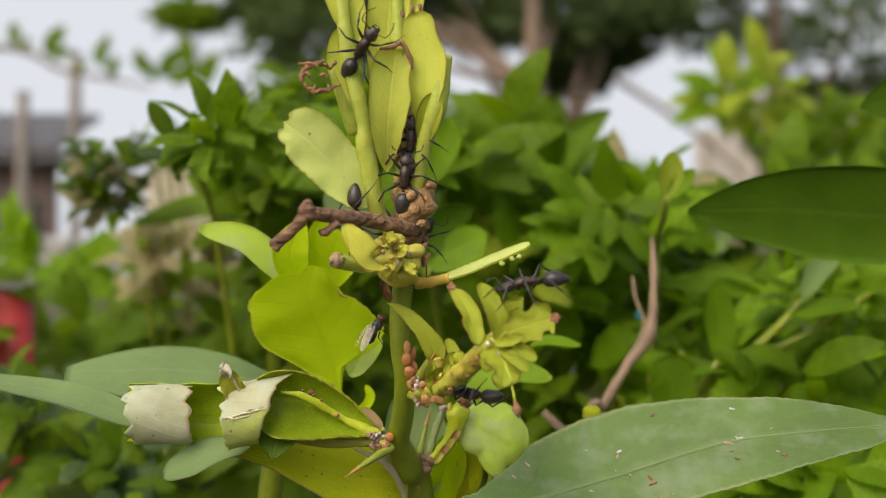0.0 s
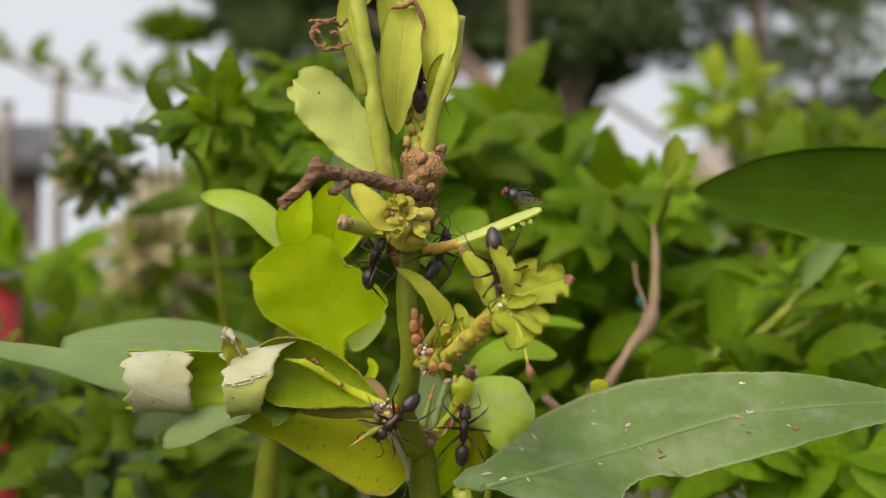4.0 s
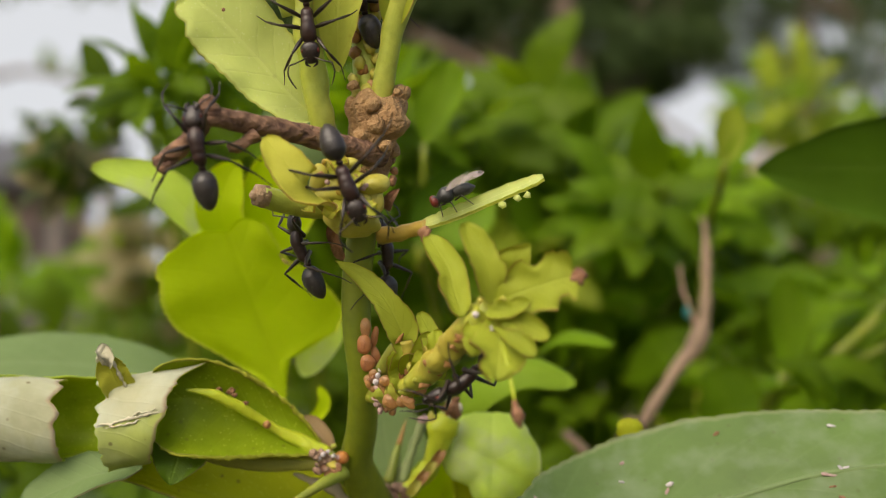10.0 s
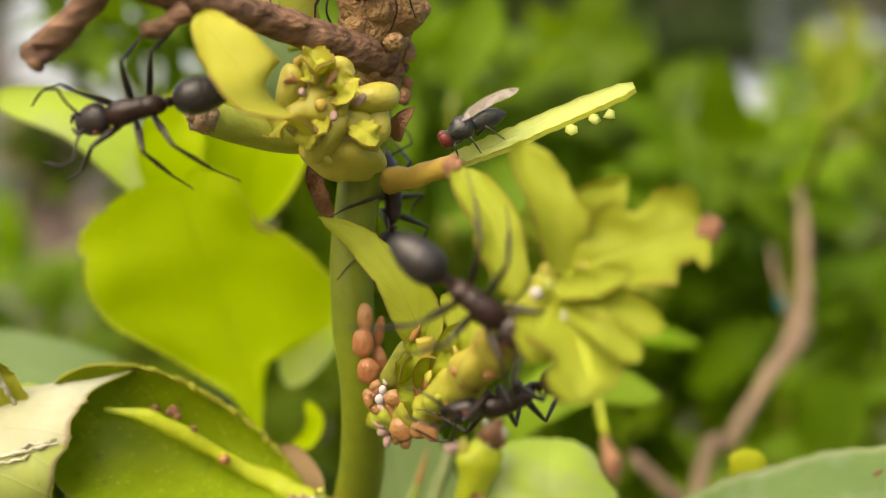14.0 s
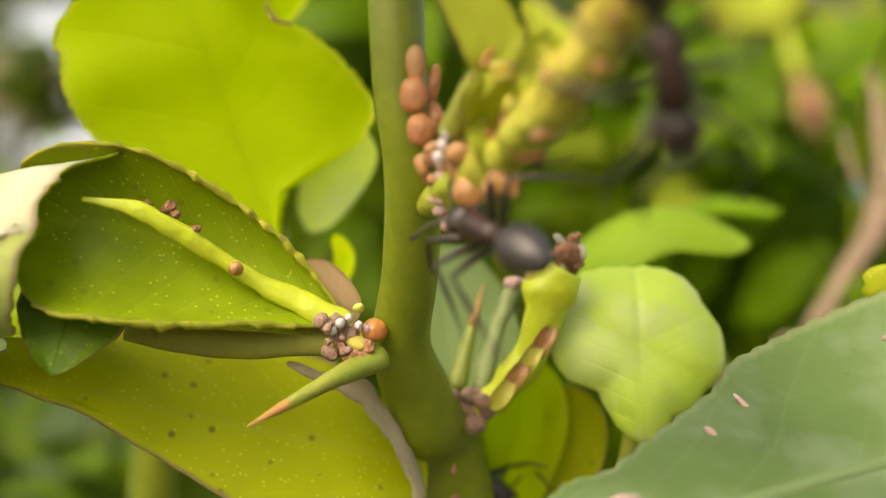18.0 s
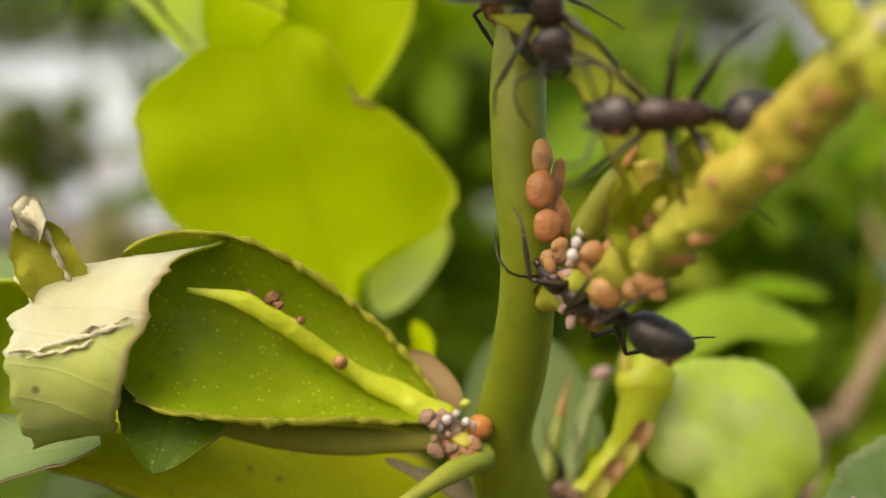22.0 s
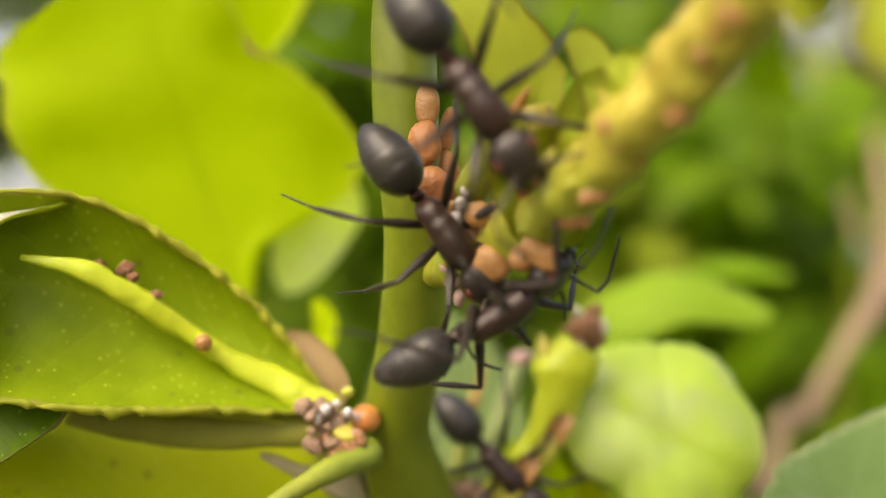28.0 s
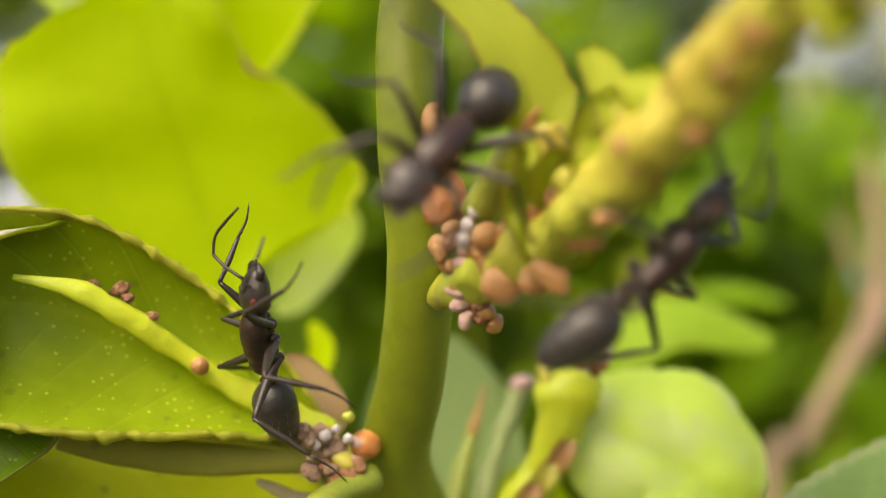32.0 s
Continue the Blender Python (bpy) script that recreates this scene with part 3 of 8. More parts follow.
for i, (p, q) in enumerate((((-0.062, 1.335, -0.052), (-0.07, 1.325, -0.03)), ((-0.06, 1.332, -0.06), (-0.064, 1.32, -0.035)), ((-0.024, 1.32, -0.02), (-0.014, 1.31, -0.004)))):
    part("bud_scale", leaf([p, ((p[0] + q[0]) / 2 - 0.002, q[1], (p[2] + q[2]) / 2), q], 0.011, (-0.2, -1, 0), 0.5, 0.9, 8, 3, cup=1.0), M_FLAKE, shoot)

# the pale green stick to the side, chewed below
stick = part("chewed_stalk", tube([(-0.03, 1.34, -0.04), (-0.016, 1.33, -0.0385), (-0.004, 1.324, -0.036), (0.008, 1.317, -0.033)], [0.0075, 0.006, 0.0055, 0.006], 14, 10, 0.35, 120), M_ORANGE, shoot, "orange-yellow stalk base")
part("blade", leaf([(0.004, 1.318, -0.033), (0.03, 1.313, -0.0235), (0.065, 1.308, -0.0085), (0.0985, 1.305, 0.0055)], 0.0125, (0.25, -0.75, 0.6), 0.2, 0.25, 30, 4, cup=0.6, thick=0.004, ragged=0.11), L_PALE, stick, "pale green chewed leaf rib")
for i, s in enumerate((0.66, 0.78, 0.86)):
    x = 0.004 + 0.0945 * s
    part("shred", blob((x, 1.303, -0.033 + 0.0385 * s - 0.0082), (0.0036, 0.0015, 0.0032), 0.6, 260, (0, 30 * i, 0), 1, seed=i), L_PALE, stick)

# side branch with the chewed leaf cluster
branch = part("side_branch", tube([(-0.037, 1.362, -0.171), (-0.027, 1.338, -0.167), (-0.014, 1.317, -0.1635), (0.004, 1.284, -0.151), (0.026, 1.248, -0.129), (0.044, 1.216, -0.1055), (0.056, 1.198, -0.094)],
                                  [0.006, 0.0078, 0.0086, 0.0094, 0.01, 0.0098, 0.0085], 120, 24, 0.4, 95), M_BRANCHY, shoot, "knobbly yellow-green side branch")
for i in range(16):
    s = 0.15 + 0.05 * i + 0.02 * math.sin(5 * i)
    c = spline([(-0.046, 1.345, -0.17), (-0.014, 1.316, -0.163), (0.004, 1.283, -0.147), (0.026, 1.246, -0.126), (0.056, 1.198, -0.094)], 100)[int(100 * s)]
    a = i * 2.1
    part("knob", blob((c.x + 0.006 * math.cos(a), c.y - 0.004, c.z + 0.006 * math.sin(a)), (0.0058 + 0.0018 * math.sin(7 * i), 0.003, 0.0036 + 0.0016 * math.sin(3 * i)), 0.9, 150, (0, 80 * math.sin(2 * i), 0), 3, seed=i), (M_BRANCHY, M_SCALE2, M_BRANCHY, M_BRANCHY, M_SCALE)[i % 5], branch)
part("stub", tube([(-0.006, 1.304, -0.154), (-0.0035, 1.296, -0.138), (-0.006, 1.293, -0.122)], [0.006, 0.0055, 0.0045], 14, 10, 0.3, 110, flat=0.6), M_BRANCHY, branch)
CL = [
    ("lobe", [(0.037, 1.206, -0.1), (0.031, 1.214, -0.082), (0.026, 1.222, -0.066), (0.011, 1.24, -0.043)], 0.022, (0.3, -1, 0.1), 0.35, 0.35, 0.9),
    ("lobe", [(0.058, 1.198, -0.09), (0.056, 1.194, -0.074), (0.051, 1.194, -0.058), (0.038, 1.2, -0.036)], 0.022, (0.2, -1, 0.1), 0.45, 0.4, 0.8),
    ("lobe", [(0.052, 1.202, -0.092), (0.075, 1.192, -0.083), (0.098, 1.188, -0.075), (0.113, 1.188, -0.071)], 0.036, (0, -1, 0.3), 0.5, 0.25, 0.5),
    ("lobe", [(0.055, 1.203, -0.088), (0.066, 1.199, -0.072), (0.074, 1.196, -0.06), (0.083, 1.195, -0.049)], 0.026, (0.1, -1, 0.1), 0.5, 0.9, 0.5),
    ("lobe", [(0.054, 1.188, -0.097), (0.068, 1.181, -0.0945), (0.083, 1.176, -0.089)], 0.013, (0, -1, 0.4), 0.4, 0.4, 0.9),
    ("lobe", [(0.056, 1.19, -0.098), (0.075, 1.181, -0.102), (0.095, 1.175, -0.1125)], 0.015, (0, -1, 0.2), 0.5, 0.35, 0.8),
    ("lobe", [(0.058, 1.19, -0.102), (0.072, 1.178, -0.111), (0.086, 1.172, -0.124)], 0.014, (0, -1, 0.2), 0.5, 0.4, 0.8),
    ("lobe", [(0.056, 1.198, -0.102), (0.062, 1.182, -0.117), (0.06, 1.166, -0.1395)], 0.036, (0.1, -1, 0), 0.55, 0.5, 0.6),
    ("lobe", [(0.045, 1.205, -0.104), (0.046, 1.19, -0.115), (0.044, 1.185, -0.126)], 0.016, (0, -1, 0), 0.6, 0.6, 0.6),
]
for i, (nm, rib, w, nv, a, b, cup) in enumerate(CL):
    bites = ((0.75, 1, 0.5, 0.12), (0.55, -1, 0.35, 0.1)) if i in (2, 7) else ((0.6, 1 if i % 2 else -1, 0.25, 0.12),)
    part(nm, leaf(rib, w * 1.15, nv, a, b, 22, 6, cup=cup, wave=0.2, bites=bites, ragged=0.085, seed=i * 2.3, thick=0.0022), L_YELLOW, branch, "yellow-green chewed leaf lobe" if i == 0 else "")
part("dry_tip", blob((0.1155, 1.187, -0.0705), (0.0045, 0.003, 0.0065), 1.2, 280, (0, 30, 0), 3), M_FLAKE, branch, "withered brown leaf tip")
part("dry_tip", blob((0.0105, 1.24, -0.042), (0.0045, 0.003, 0.0045), 1.2, 280, (0, 50, 0), 3), M_FLAKE, branch)
for i in range(9):
    a = i * 2.4
    part("grain", blob((0.058 + 0.012 * math.cos(a), 1.186 + 0.002 * i, -0.096 + 0.011 * math.sin(a)), 0.0028, 0.4, 200, sub=1, seed=i), M_BUD if i % 2 else M_WHITE, branch)
pod = part("pod_stalk", tube([(0.06, 1.192, -0.104), (0.068, 1.172, -0.13), (0.0725, 1.163, -0.153)], [0.0016, 0.0012, 0.0012], 10, 8, 0.2, 200), M_RIB, branch)
part("pod", tube([(0.0722, 1.163, -0.1525), (0.0735, 1.1605, -0.1585), (0.0755, 1.16, -0.165), (0.0765, 1.16, -0.17)], [0.0012, 0.0034, 0.0042, 0.001], 18, 10, 0.7, 190), M_FLAKE, pod, "withered reddish-brown pod")
# leaves on the branch near the stem
part("small_leaf", leaf([(-0.007, 1.302, -0.133), (-0.0105, 1.298, -0.115), (-0.0225, 1.296, -0.0915), (-0.0415, 1.303, -0.073), (-0.064, 1.316, -0.0615)], 0.028, (0.1, -0.95, 0.3), n=40, m=6, cup=0.35, wave=0.1, ragged=0.04, seed=4,
                        prof=((0.35, 0.3), (0.6, 0.7), (0.85, 1.05), (0.85, 0.95), (0.75, 0.65), (0.72, 0.6), (0.6, 0.5), (0.35, 0.3), (0.02, 0.02))), L_YELLOW, branch, "narrow yellow-green leaf with a chewed base")
part("leaf_web", leaf([(-0.001, 1.304, -0.166), (-0.004, 1.299, -0.15), (-0.007, 1.297, -0.138), (-0.009, 1.298, -0.126)], 0.034, (0.1, -1, 0.1), n=26, m=6, cup=0.4, wave=0.14, ragged=0.05, seed=12,
                      prof=((0.55, 0.6), (0.75, 0.8), (0.95, 0.75), (0.9, 0.95), (0.8, 0.7), (0.3, 0.35))), L_YELLOW, branch)
part("leaf_strap", leaf([(0.019, 1.272, -0.15), (0.0165, 1.277, -0.132), (0.0115, 1.283, -0.114), (0.004, 1.287, -0.1)], 0.017, (0.2, -1, 0.1), 0.15, 0.3, 18, 4, cup=0.5, wave=0.15, ragged=0.08, seed=7), L_YELLOW, branch)
for i, (x, y, z, rx, rz, tilt) in enumerate(((0.0014, 1.2885, -0.1337, 0.0026, 0.0085, 5), (0.0071, 1.2835, -0.1441, 0.0032, 0.0062, 20), (0.0275, 1.2375, -0.1325, 0.004, 0.0075, 35), (0.0385, 1.214, -0.113, 0.006, 0.0034, -30), (0.017, 1.254, -0.1375, 0.003, 0.0065, 40), (0.033, 1.2245, -0.12, 0.0026, 0.0058, 50), (0.01, 1.2685, -0.1525, 0.006, 0.0032, -35), (-0.0044, 1.2935, -0.1685, 0.007, 0.0042, 25))):
    part("orange_streak", blob((x, y, z), (rx, 0.0014, rz), 0.8, 170, (0, tilt, 0), 3, seed=i), M_SCALE2, branch, "orange-red scarred streak" if i == 0 else "")
for i, (p, q, wd) in enumerate((((-0.012, 1.303, -0.15), (-0.009, 1.298, -0.124), 0.026), ((0.002, 1.288, -0.15), (0.008, 1.28, -0.128), 0.02), ((0.012, 1.27, -0.142), (0.017, 1.266, -0.112), 0.018))):
    part("leaf_scrap", leaf([p, ((p[0] + q[0]) / 2 + 0.003, min(p[1], q[1]) - 0.004, (p[2] + q[2]) / 2), q], wd, (0.3 - 0.2 * i, -1, 0.1), 0.5, 0.4, 16, 5, cup=0.6, wave=0.25, ragged=0.1, bites=((0.7, 1 if i % 2 else -1, 0.4, 0.15),), seed=60 + i), L_YELLOW, branch)
part("small_leaf", leaf([(0.001, 1.292, -0.145), (0.006, 1.283, -0.131), (0.013, 1.279, -0.114)], 0.017, (0, -1, 0), 0.5, 0.4, 12, 4, cup=0.7, seed=9), L_YELLOW, branch)
part("small_leaf", leaf([(-0.005, 1.3, -0.15), (-0.002, 1.288, -0.138), (0.004, 1.28, -0.132)], 0.02, (0.2, -1, 0), 0.6, 0.6, 12, 4, cup=0.7, seed=11), L_YELLOW, branch)
# thorns
part("thorn", tube([(-0.0256, 1.3220, -0.1465), (-0.0171, 1.3060, -0.1306), (-0.0130, 1.3000, -0.1235)], [0.0062, 0.005, 0.0032], 12, 10, 0.12, 60), M_THORNG, shoot, "green thorn")
part("thorn_tip", tube([(-0.0130, 1.3000, -0.1235), (-0.0082, 1.2940, -0.1163)], [0.0033, 0.0004], 6, 10), M_THORN, shoot, "orange-brown thorn tip")
part("thorn", tube([(-0.062, 1.397, -0.2405), (-0.08, 1.38, -0.248), (-0.1, 1.362, -0.259)], [0.0062, 0.0046, 0.0028], 14, 10, 0.15, 60), M_THORNG, shoot)
part("thorn_tip", tube([(-0.099, 1.363, -0.2584), (-0.1145, 1.35, -0.2672)], [0.0029, 0.0004], 6, 10), M_THORN, shoot)
part("thorn", tube([(-0.03, 1.472, -0.262), (-0.026, 1.478, -0.243), (-0.022, 1.484, -0.228)], [0.0055, 0.0042, 0.0028], 10, 10, 0.08, 60), M_THORNG, shoot)
part("thorn_tip", tube([(-0.0222, 1.4837, -0.2285), (-0.0158, 1.49, -0.2055)], [0.0029, 0.0004], 6, 10), M_THORN, shoot)
# lower right bud on its stalk
nodr = part("bud_node", blob((-0.026, 1.463, -0.272), (0.009, 0.004, 0.006), 0.3, 90), M_NODE, shoot, "brown scaly bud base")
for i in range(13):
    a = i * 2.2
    bm = blob((-0.026 + 0.012 * math.cos(a), 1.462 + 0.004 * math.sin(a * 1.3), -0.272 + 0.0085 * math.sin(a)), 0.0052, 0.4, 130, seed=i, sub=2)
    part("node_scale", bm, M_NODE, nodr)
bud = part("side_shoot", tube([(-0.022, 1.466, -0.272), (-0.006, 1.463, -0.262), (0.006, 1.461, -0.246), (0.013, 1.459, -0.23), (0.019, 1.456, -0.21), (0.025, 1.455, -0.198)],
                              [0.0075, 0.0085, 0.009, 0.0095, 0.0135, 0.0105], 26, 12, 0.3, 90, flat=0.7), M_RIB, shoot, "thick yellow side shoot with a chewed end")
part("dry_end", blob((0.0275, 1.4535, -0.192), (0.0085, 0.007, 0.0085), 0.8, 130, sub=3), M_FLAKE, bud, "dry brown chewed end")
for i in range(6):
    part("shred", blob((0.0275 + 0.007 * math.cos(i * 1.1), 1.45, -0.19 + 0.008 * math.sin(i * 1.1)), (0.0026, 0.002, 0.0036), 0.8, 220, (0, 50 * i, 0), 2, seed=i), M_FLAKE if i % 2 else L_TORN, bud)
part("spur", tube([(0.014, 1.456, -0.214), (0.009, 1.456, -0.2), (0.0085, 1.456, -0.194)], [0.0055, 0.004, 0.002], 8, 8, 0.2, 100), M_BUD, bud)
for i in range(4):
    part("bud_scale", leaf([(-0.012 + 0.007 * i, 1.456, -0.27 + 0.008 * i), (-0.006 + 0.007 * i, 1.451, -0.262 + 0.009 * i), (0.0 + 0.007 * i, 1.453, -0.254 + 0.009 * i)], 0.011, (0.2, -1, 0.2), 0.6, 0.6, 8, 3, cup=1.0, seed=i), M_SCALE2 if i % 2 else M_BUD, bud)
part("cut_stalk", tube([(-0.018, 1.478, -0.262), (-0.009, 1.482, -0.232), (0.0, 1.485, -0.2075)], [0.0055, 0.0045, 0.0046], 20, 10, 0.35, 130), leaf_mat("grey_green_stalk", (0.2, 0.26, 0.1), (0.3, 0.34, 0.16), 0.0), shoot, "grey-green cut stalk")
part("stalk_end", blob((0.0008, 1.4845, -0.205), (0.0062, 0.006, 0.0035), 0.5, 200), M_PINK, shoot)
# bead node on the left of the stem
nodl = part("bud_node", blob((-0.0785, 1.393, -0.2305), (0.008, 0.003, 0.007), 0.3, 90), M_NODE, shoot, "pinkish scaly node")
for i in range(15):
    a = i * 2.05
    bm = blob((-0.0785 + 0.0105 * math.cos(a), 1.392 - 0.003 * (i % 3), -0.2305 + 0.0095 * math.sin(a * 0.9 + 0.4)), 0.0027 + 0.0009 * math.sin(i), 0.7, 230, seed=i, sub=2)
    part("node_scale", bm, M_NODE if i % 3 else M_PINK, nodl)
for i in range(5):
    part("node_flake", blob((-0.0835 + 0.004 * i, 1.39, -0.238 + 0.0022 * math.sin(i * 2)), (0.0036, 0.0034, 0.0029), 0.9, 240, (0, 60 * i, 0), 2, seed=i), M_FLAKE, shoot)
part("node_bud", blob((-0.0735, 1.392, -0.2335), (0.0045, 0.004, 0.0026), 0.8, 170, sub=3), M_BUD, shoot)
bm = blob((-0.072, 1.3895, -0.217), (0.003, 0.003, 0.0026), 0.5, 130, sub=3)
part("node_bud", bm, M_SHOOT, shoot)

# ---- leaves of the shoot ----
# bright leaf behind the stem
lf = part("young_leaf", leaf([(-0.1361, 1.5100, -0.2052), (-0.1409, 1.5100, -0.1670), (-0.1579, 1.5000, -0.1160), (-0.1705, 1.4850, -0.0725), (-0.1835, 1.4750, -0.0333)], 0.1645, (0.08, -1, 0.1), n=80, m=16, cup=0.16, wave=0.05, notch=0.05, ragged=0.006, seed=3,
                             prof=((0.06, 0.05), (0.055, 0.055), (0.055, 0.06), (0.1, 0.067), (0.135, 0.08), (0.21, 0.11), (0.31, 0.2), (0.41, 0.8), (0.51, 0.95), (0.62, 0.965), (0.74, 0.93), (0.84, 0.89), (0.91, 0.84), (0.935, 0.76), (0.955, 0.68), (0.955, 0.53), (0.94, 0.5), (0.9, 0.48), (0.92, 0.455), (0.86, 0.44), (0.7, 0.4)),
                             teeth=0.008), L_BRIGHT, shoot, "bright yellow-green translucent leaf with a notched tip")
part("bite_rim", tube([(-0.1364, 1.4840, -0.0526), (-0.1309, 1.4840, -0.0604), (-0.1211, 1.4860, -0.0631)], [0.0006, 0.0012, 0.0006], 8, 6, 0.6, 200), M_FLAKE, lf, "brown rim of a bite")
part("petiole", tube([(-0.052, 1.43, -0.26), (-0.08, 1.445, -0.235), (-0.1364, 1.5120, -0.2052), (-0.1412, 1.5120, -0.1669), (-0.1583, 1.5020, -0.1157), (-0.1709, 1.4870, -0.0720)], [0.006, 0.005, 0.0036, 0.0024, 0.0016, 0.0008], 24, 8), M_SHOOT, lf)
part("curled_lobe", leaf([(-0.1130, 1.5200, -0.2100), (-0.1009, 1.5120, -0.2052), (-0.0944, 1.5080, -0.1911), (-0.1010, 1.5080, -0.1779)], 0.0140, (-0.2, -1, 0.1), 0.6, 0.5, 14, 4, cup=0.6), L_BRIGHT, shoot)
part("young_leaf", leaf([(-0.1245, 1.5640, -0.1734), (-0.1120, 1.5640, -0.1474), (-0.0976, 1.5600, -0.1251), (-0.0919, 1.5560, -0.1115)], 0.0409, (-0.1, -1, 0.2), 0.5, 0.5, 14, 5, cup=0.4, seed=5), L_GLOBE, shoot)
part("young_leaf", leaf([(-0.2043, 1.5200, -0.0406), (-0.2266, 1.5080, -0.0155), (-0.2597, 1.4920, 0.0120), (-0.3118, 1.4720, 0.0249)], 0.0465, (0.3, -0.8, 0.5), 0.4, 0.45, 18, 5, cup=0.5, seed=6), L_GLOBE, shoot)
part("young_leaf", leaf([(-0.1898, 1.5280, -0.0503), (-0.1999, 1.5120, -0.0119), (-0.1935, 1.5080, 0.0148), (-0.1795, 1.5040, 0.0358)], 0.0484, (0.1, -1, 0), 0.5, 0.7, 16, 5, cup=0.5, seed=8), L_BRIGHT, shoot)
part("young_leaf", leaf([(-0.1556, 1.5560, -0.0555), (-0.1485, 1.5400, -0.0110), (-0.1371, 1.5320, 0.0236), (-0.1257, 1.5240, 0.0535)], 0.0791, (0.1, -1, 0.1), 0.6, 0.6, 16, 5, cup=0.3, seed=12), L_BRIGHT, shoot)
part("young_leaf", leaf([(-0.09, 1.46, 0.0), (-0.108, 1.45, 0.035), (-0.128, 1.45, 0.062), (-0.14, 1.45, 0.085)], 0.055, (0.1, -1, 0.3), 0.6, 0.6, 14, 5, cup=0.3, seed=13), L_GREY, shoot)
# curled leaf: half-rolled blade, pale underside turned out at its end
curl = part("curled_leaf", leaf([(-0.076, 1.402, -0.227), (-0.1, 1.402, -0.214), (-0.128, 1.398, -0.199), (-0.158, 1.388, -0.186), (-0.19, 1.376, -0.177), (-0.225, 1.368, -0.18)], 0.094,
                                [(0.15, -0.9, 0.45), (0.2, -0.95, 0.2), (0.25, -1, 0.1)], 1.0, 0.27, 44, 12, cup=1.0, wave=0.02, ragged=0.016, skew=-1.5, mats=(0, 1), seed=14), [L_CURL, L_CURLB], shoot, "half-rolled leaf, dark green inside, pale and torn outside")
for side in EDGES:
    part("margin", tube([p + Vector((0, -0.0012, 0)) for p in side[2:-2:2]], [0.0006, 0.0016, 0.0018, 0.0018, 0.0014, 0.0006], 110, 7, 1.1, 230), L_RIM, curl, "thick yellowish beaded margin")
part("midrib", tube([(-0.078, 1.399, -0.226), (-0.1, 1.398, -0.2145), (-0.119, 1.393, -0.2055), (-0.136, 1.386, -0.194), (-0.153, 1.375, -0.182), (-0.17, 1.366, -0.1725), (-0.191, 1.359, -0.1685)],
                    [0.0068, 0.006, 0.0042, 0.0042, 0.0046, 0.0036, 0.001], 40, 12, 0.3, 110, flat=0.5), M_RIB, curl, "raised yellow-green midrib")


def roll(x0, x1, z0, r0, r1, a0, a1, mats, seed, dx=0.0, yc=1.372, slope=0.0, cut=0.0, low=2.0):
    """A strip of blade rolled round a level axis, with torn ends; low: from where round the roll its outside is greener."""
    bm = bmesh.new()
    uvl = bm.loops.layers.uv.verify()
    n, m = 44, 14
    lay = []
    for off in (0.0, -0.0016):
        g = []
        for i in range(n + 1):
            f = i / n
            row = []
            for j in range(m + 1):
                h = j / m
                e0 = x0 + 0.014 * noise.noise(Vector((f * 7, seed, 0))) + 0.004 * noise.noise(Vector((f * 40, seed, 2)))
                e1 = x1 - cut * max(f, 0.1) ** 0.7 + 0.006 * noise.noise(Vector((f * 9, seed, 5))) + 0.003 * noise.noise(Vector((f * 50, seed, 7)))
                x = e0 + (e1 - e0) * h
                a = radians(a0 + (a1 - a0) * f)
                r = (r0 + (r1 - r0) * f) * (1 + 0.16 * noise.noise(Vector((x * 26, f * 3, seed))) + 0.03 * noise.noise(Vector((x * 120, f * 9, seed)))) + off
                row.append(bm.verts.new((x + dx * f, yc - r * math.sin(a), z0 + slope * (x - x0) + r * math.cos(a))))
            g.append(row)
        lay.append(g)
    for k, g in enumerate(lay):
        for i in range(n):
            for j in range(m):
                ids = [(i, j), (i, j + 1), (i + 1, j + 1), (i + 1, j)]
                f = bm.faces.new([g[p][q] for p, q in (ids if k == 0 else ids[::-1])])
                f.material_index = 2 if mats[k] == 1 and i / n > low else mats[k]
                for lp, (p, q) in zip(f.loops, ids if k == 0 else ids[::-1]):
                    lp[uvl].uv = (p / n, 0.1 + 0.9 * q / m)
    edge = [(0, j) for j in range(m + 1)] + [(i, m) for i in range(1, n + 1)] + [(n, j) for j in range(m - 1, -1, -1)] + [(i, 0) for i in range(n - 1, 0, -1)]
    for (p, q), (p2, q2) in zip(edge, edge[1:] + edge[:1]):
        f = bm.faces.new((lay[0][p2][q2], lay[0][p][q], lay[1][p][q], lay[1][p2][q2]))
        f.material_index = mats[1]
    return bm


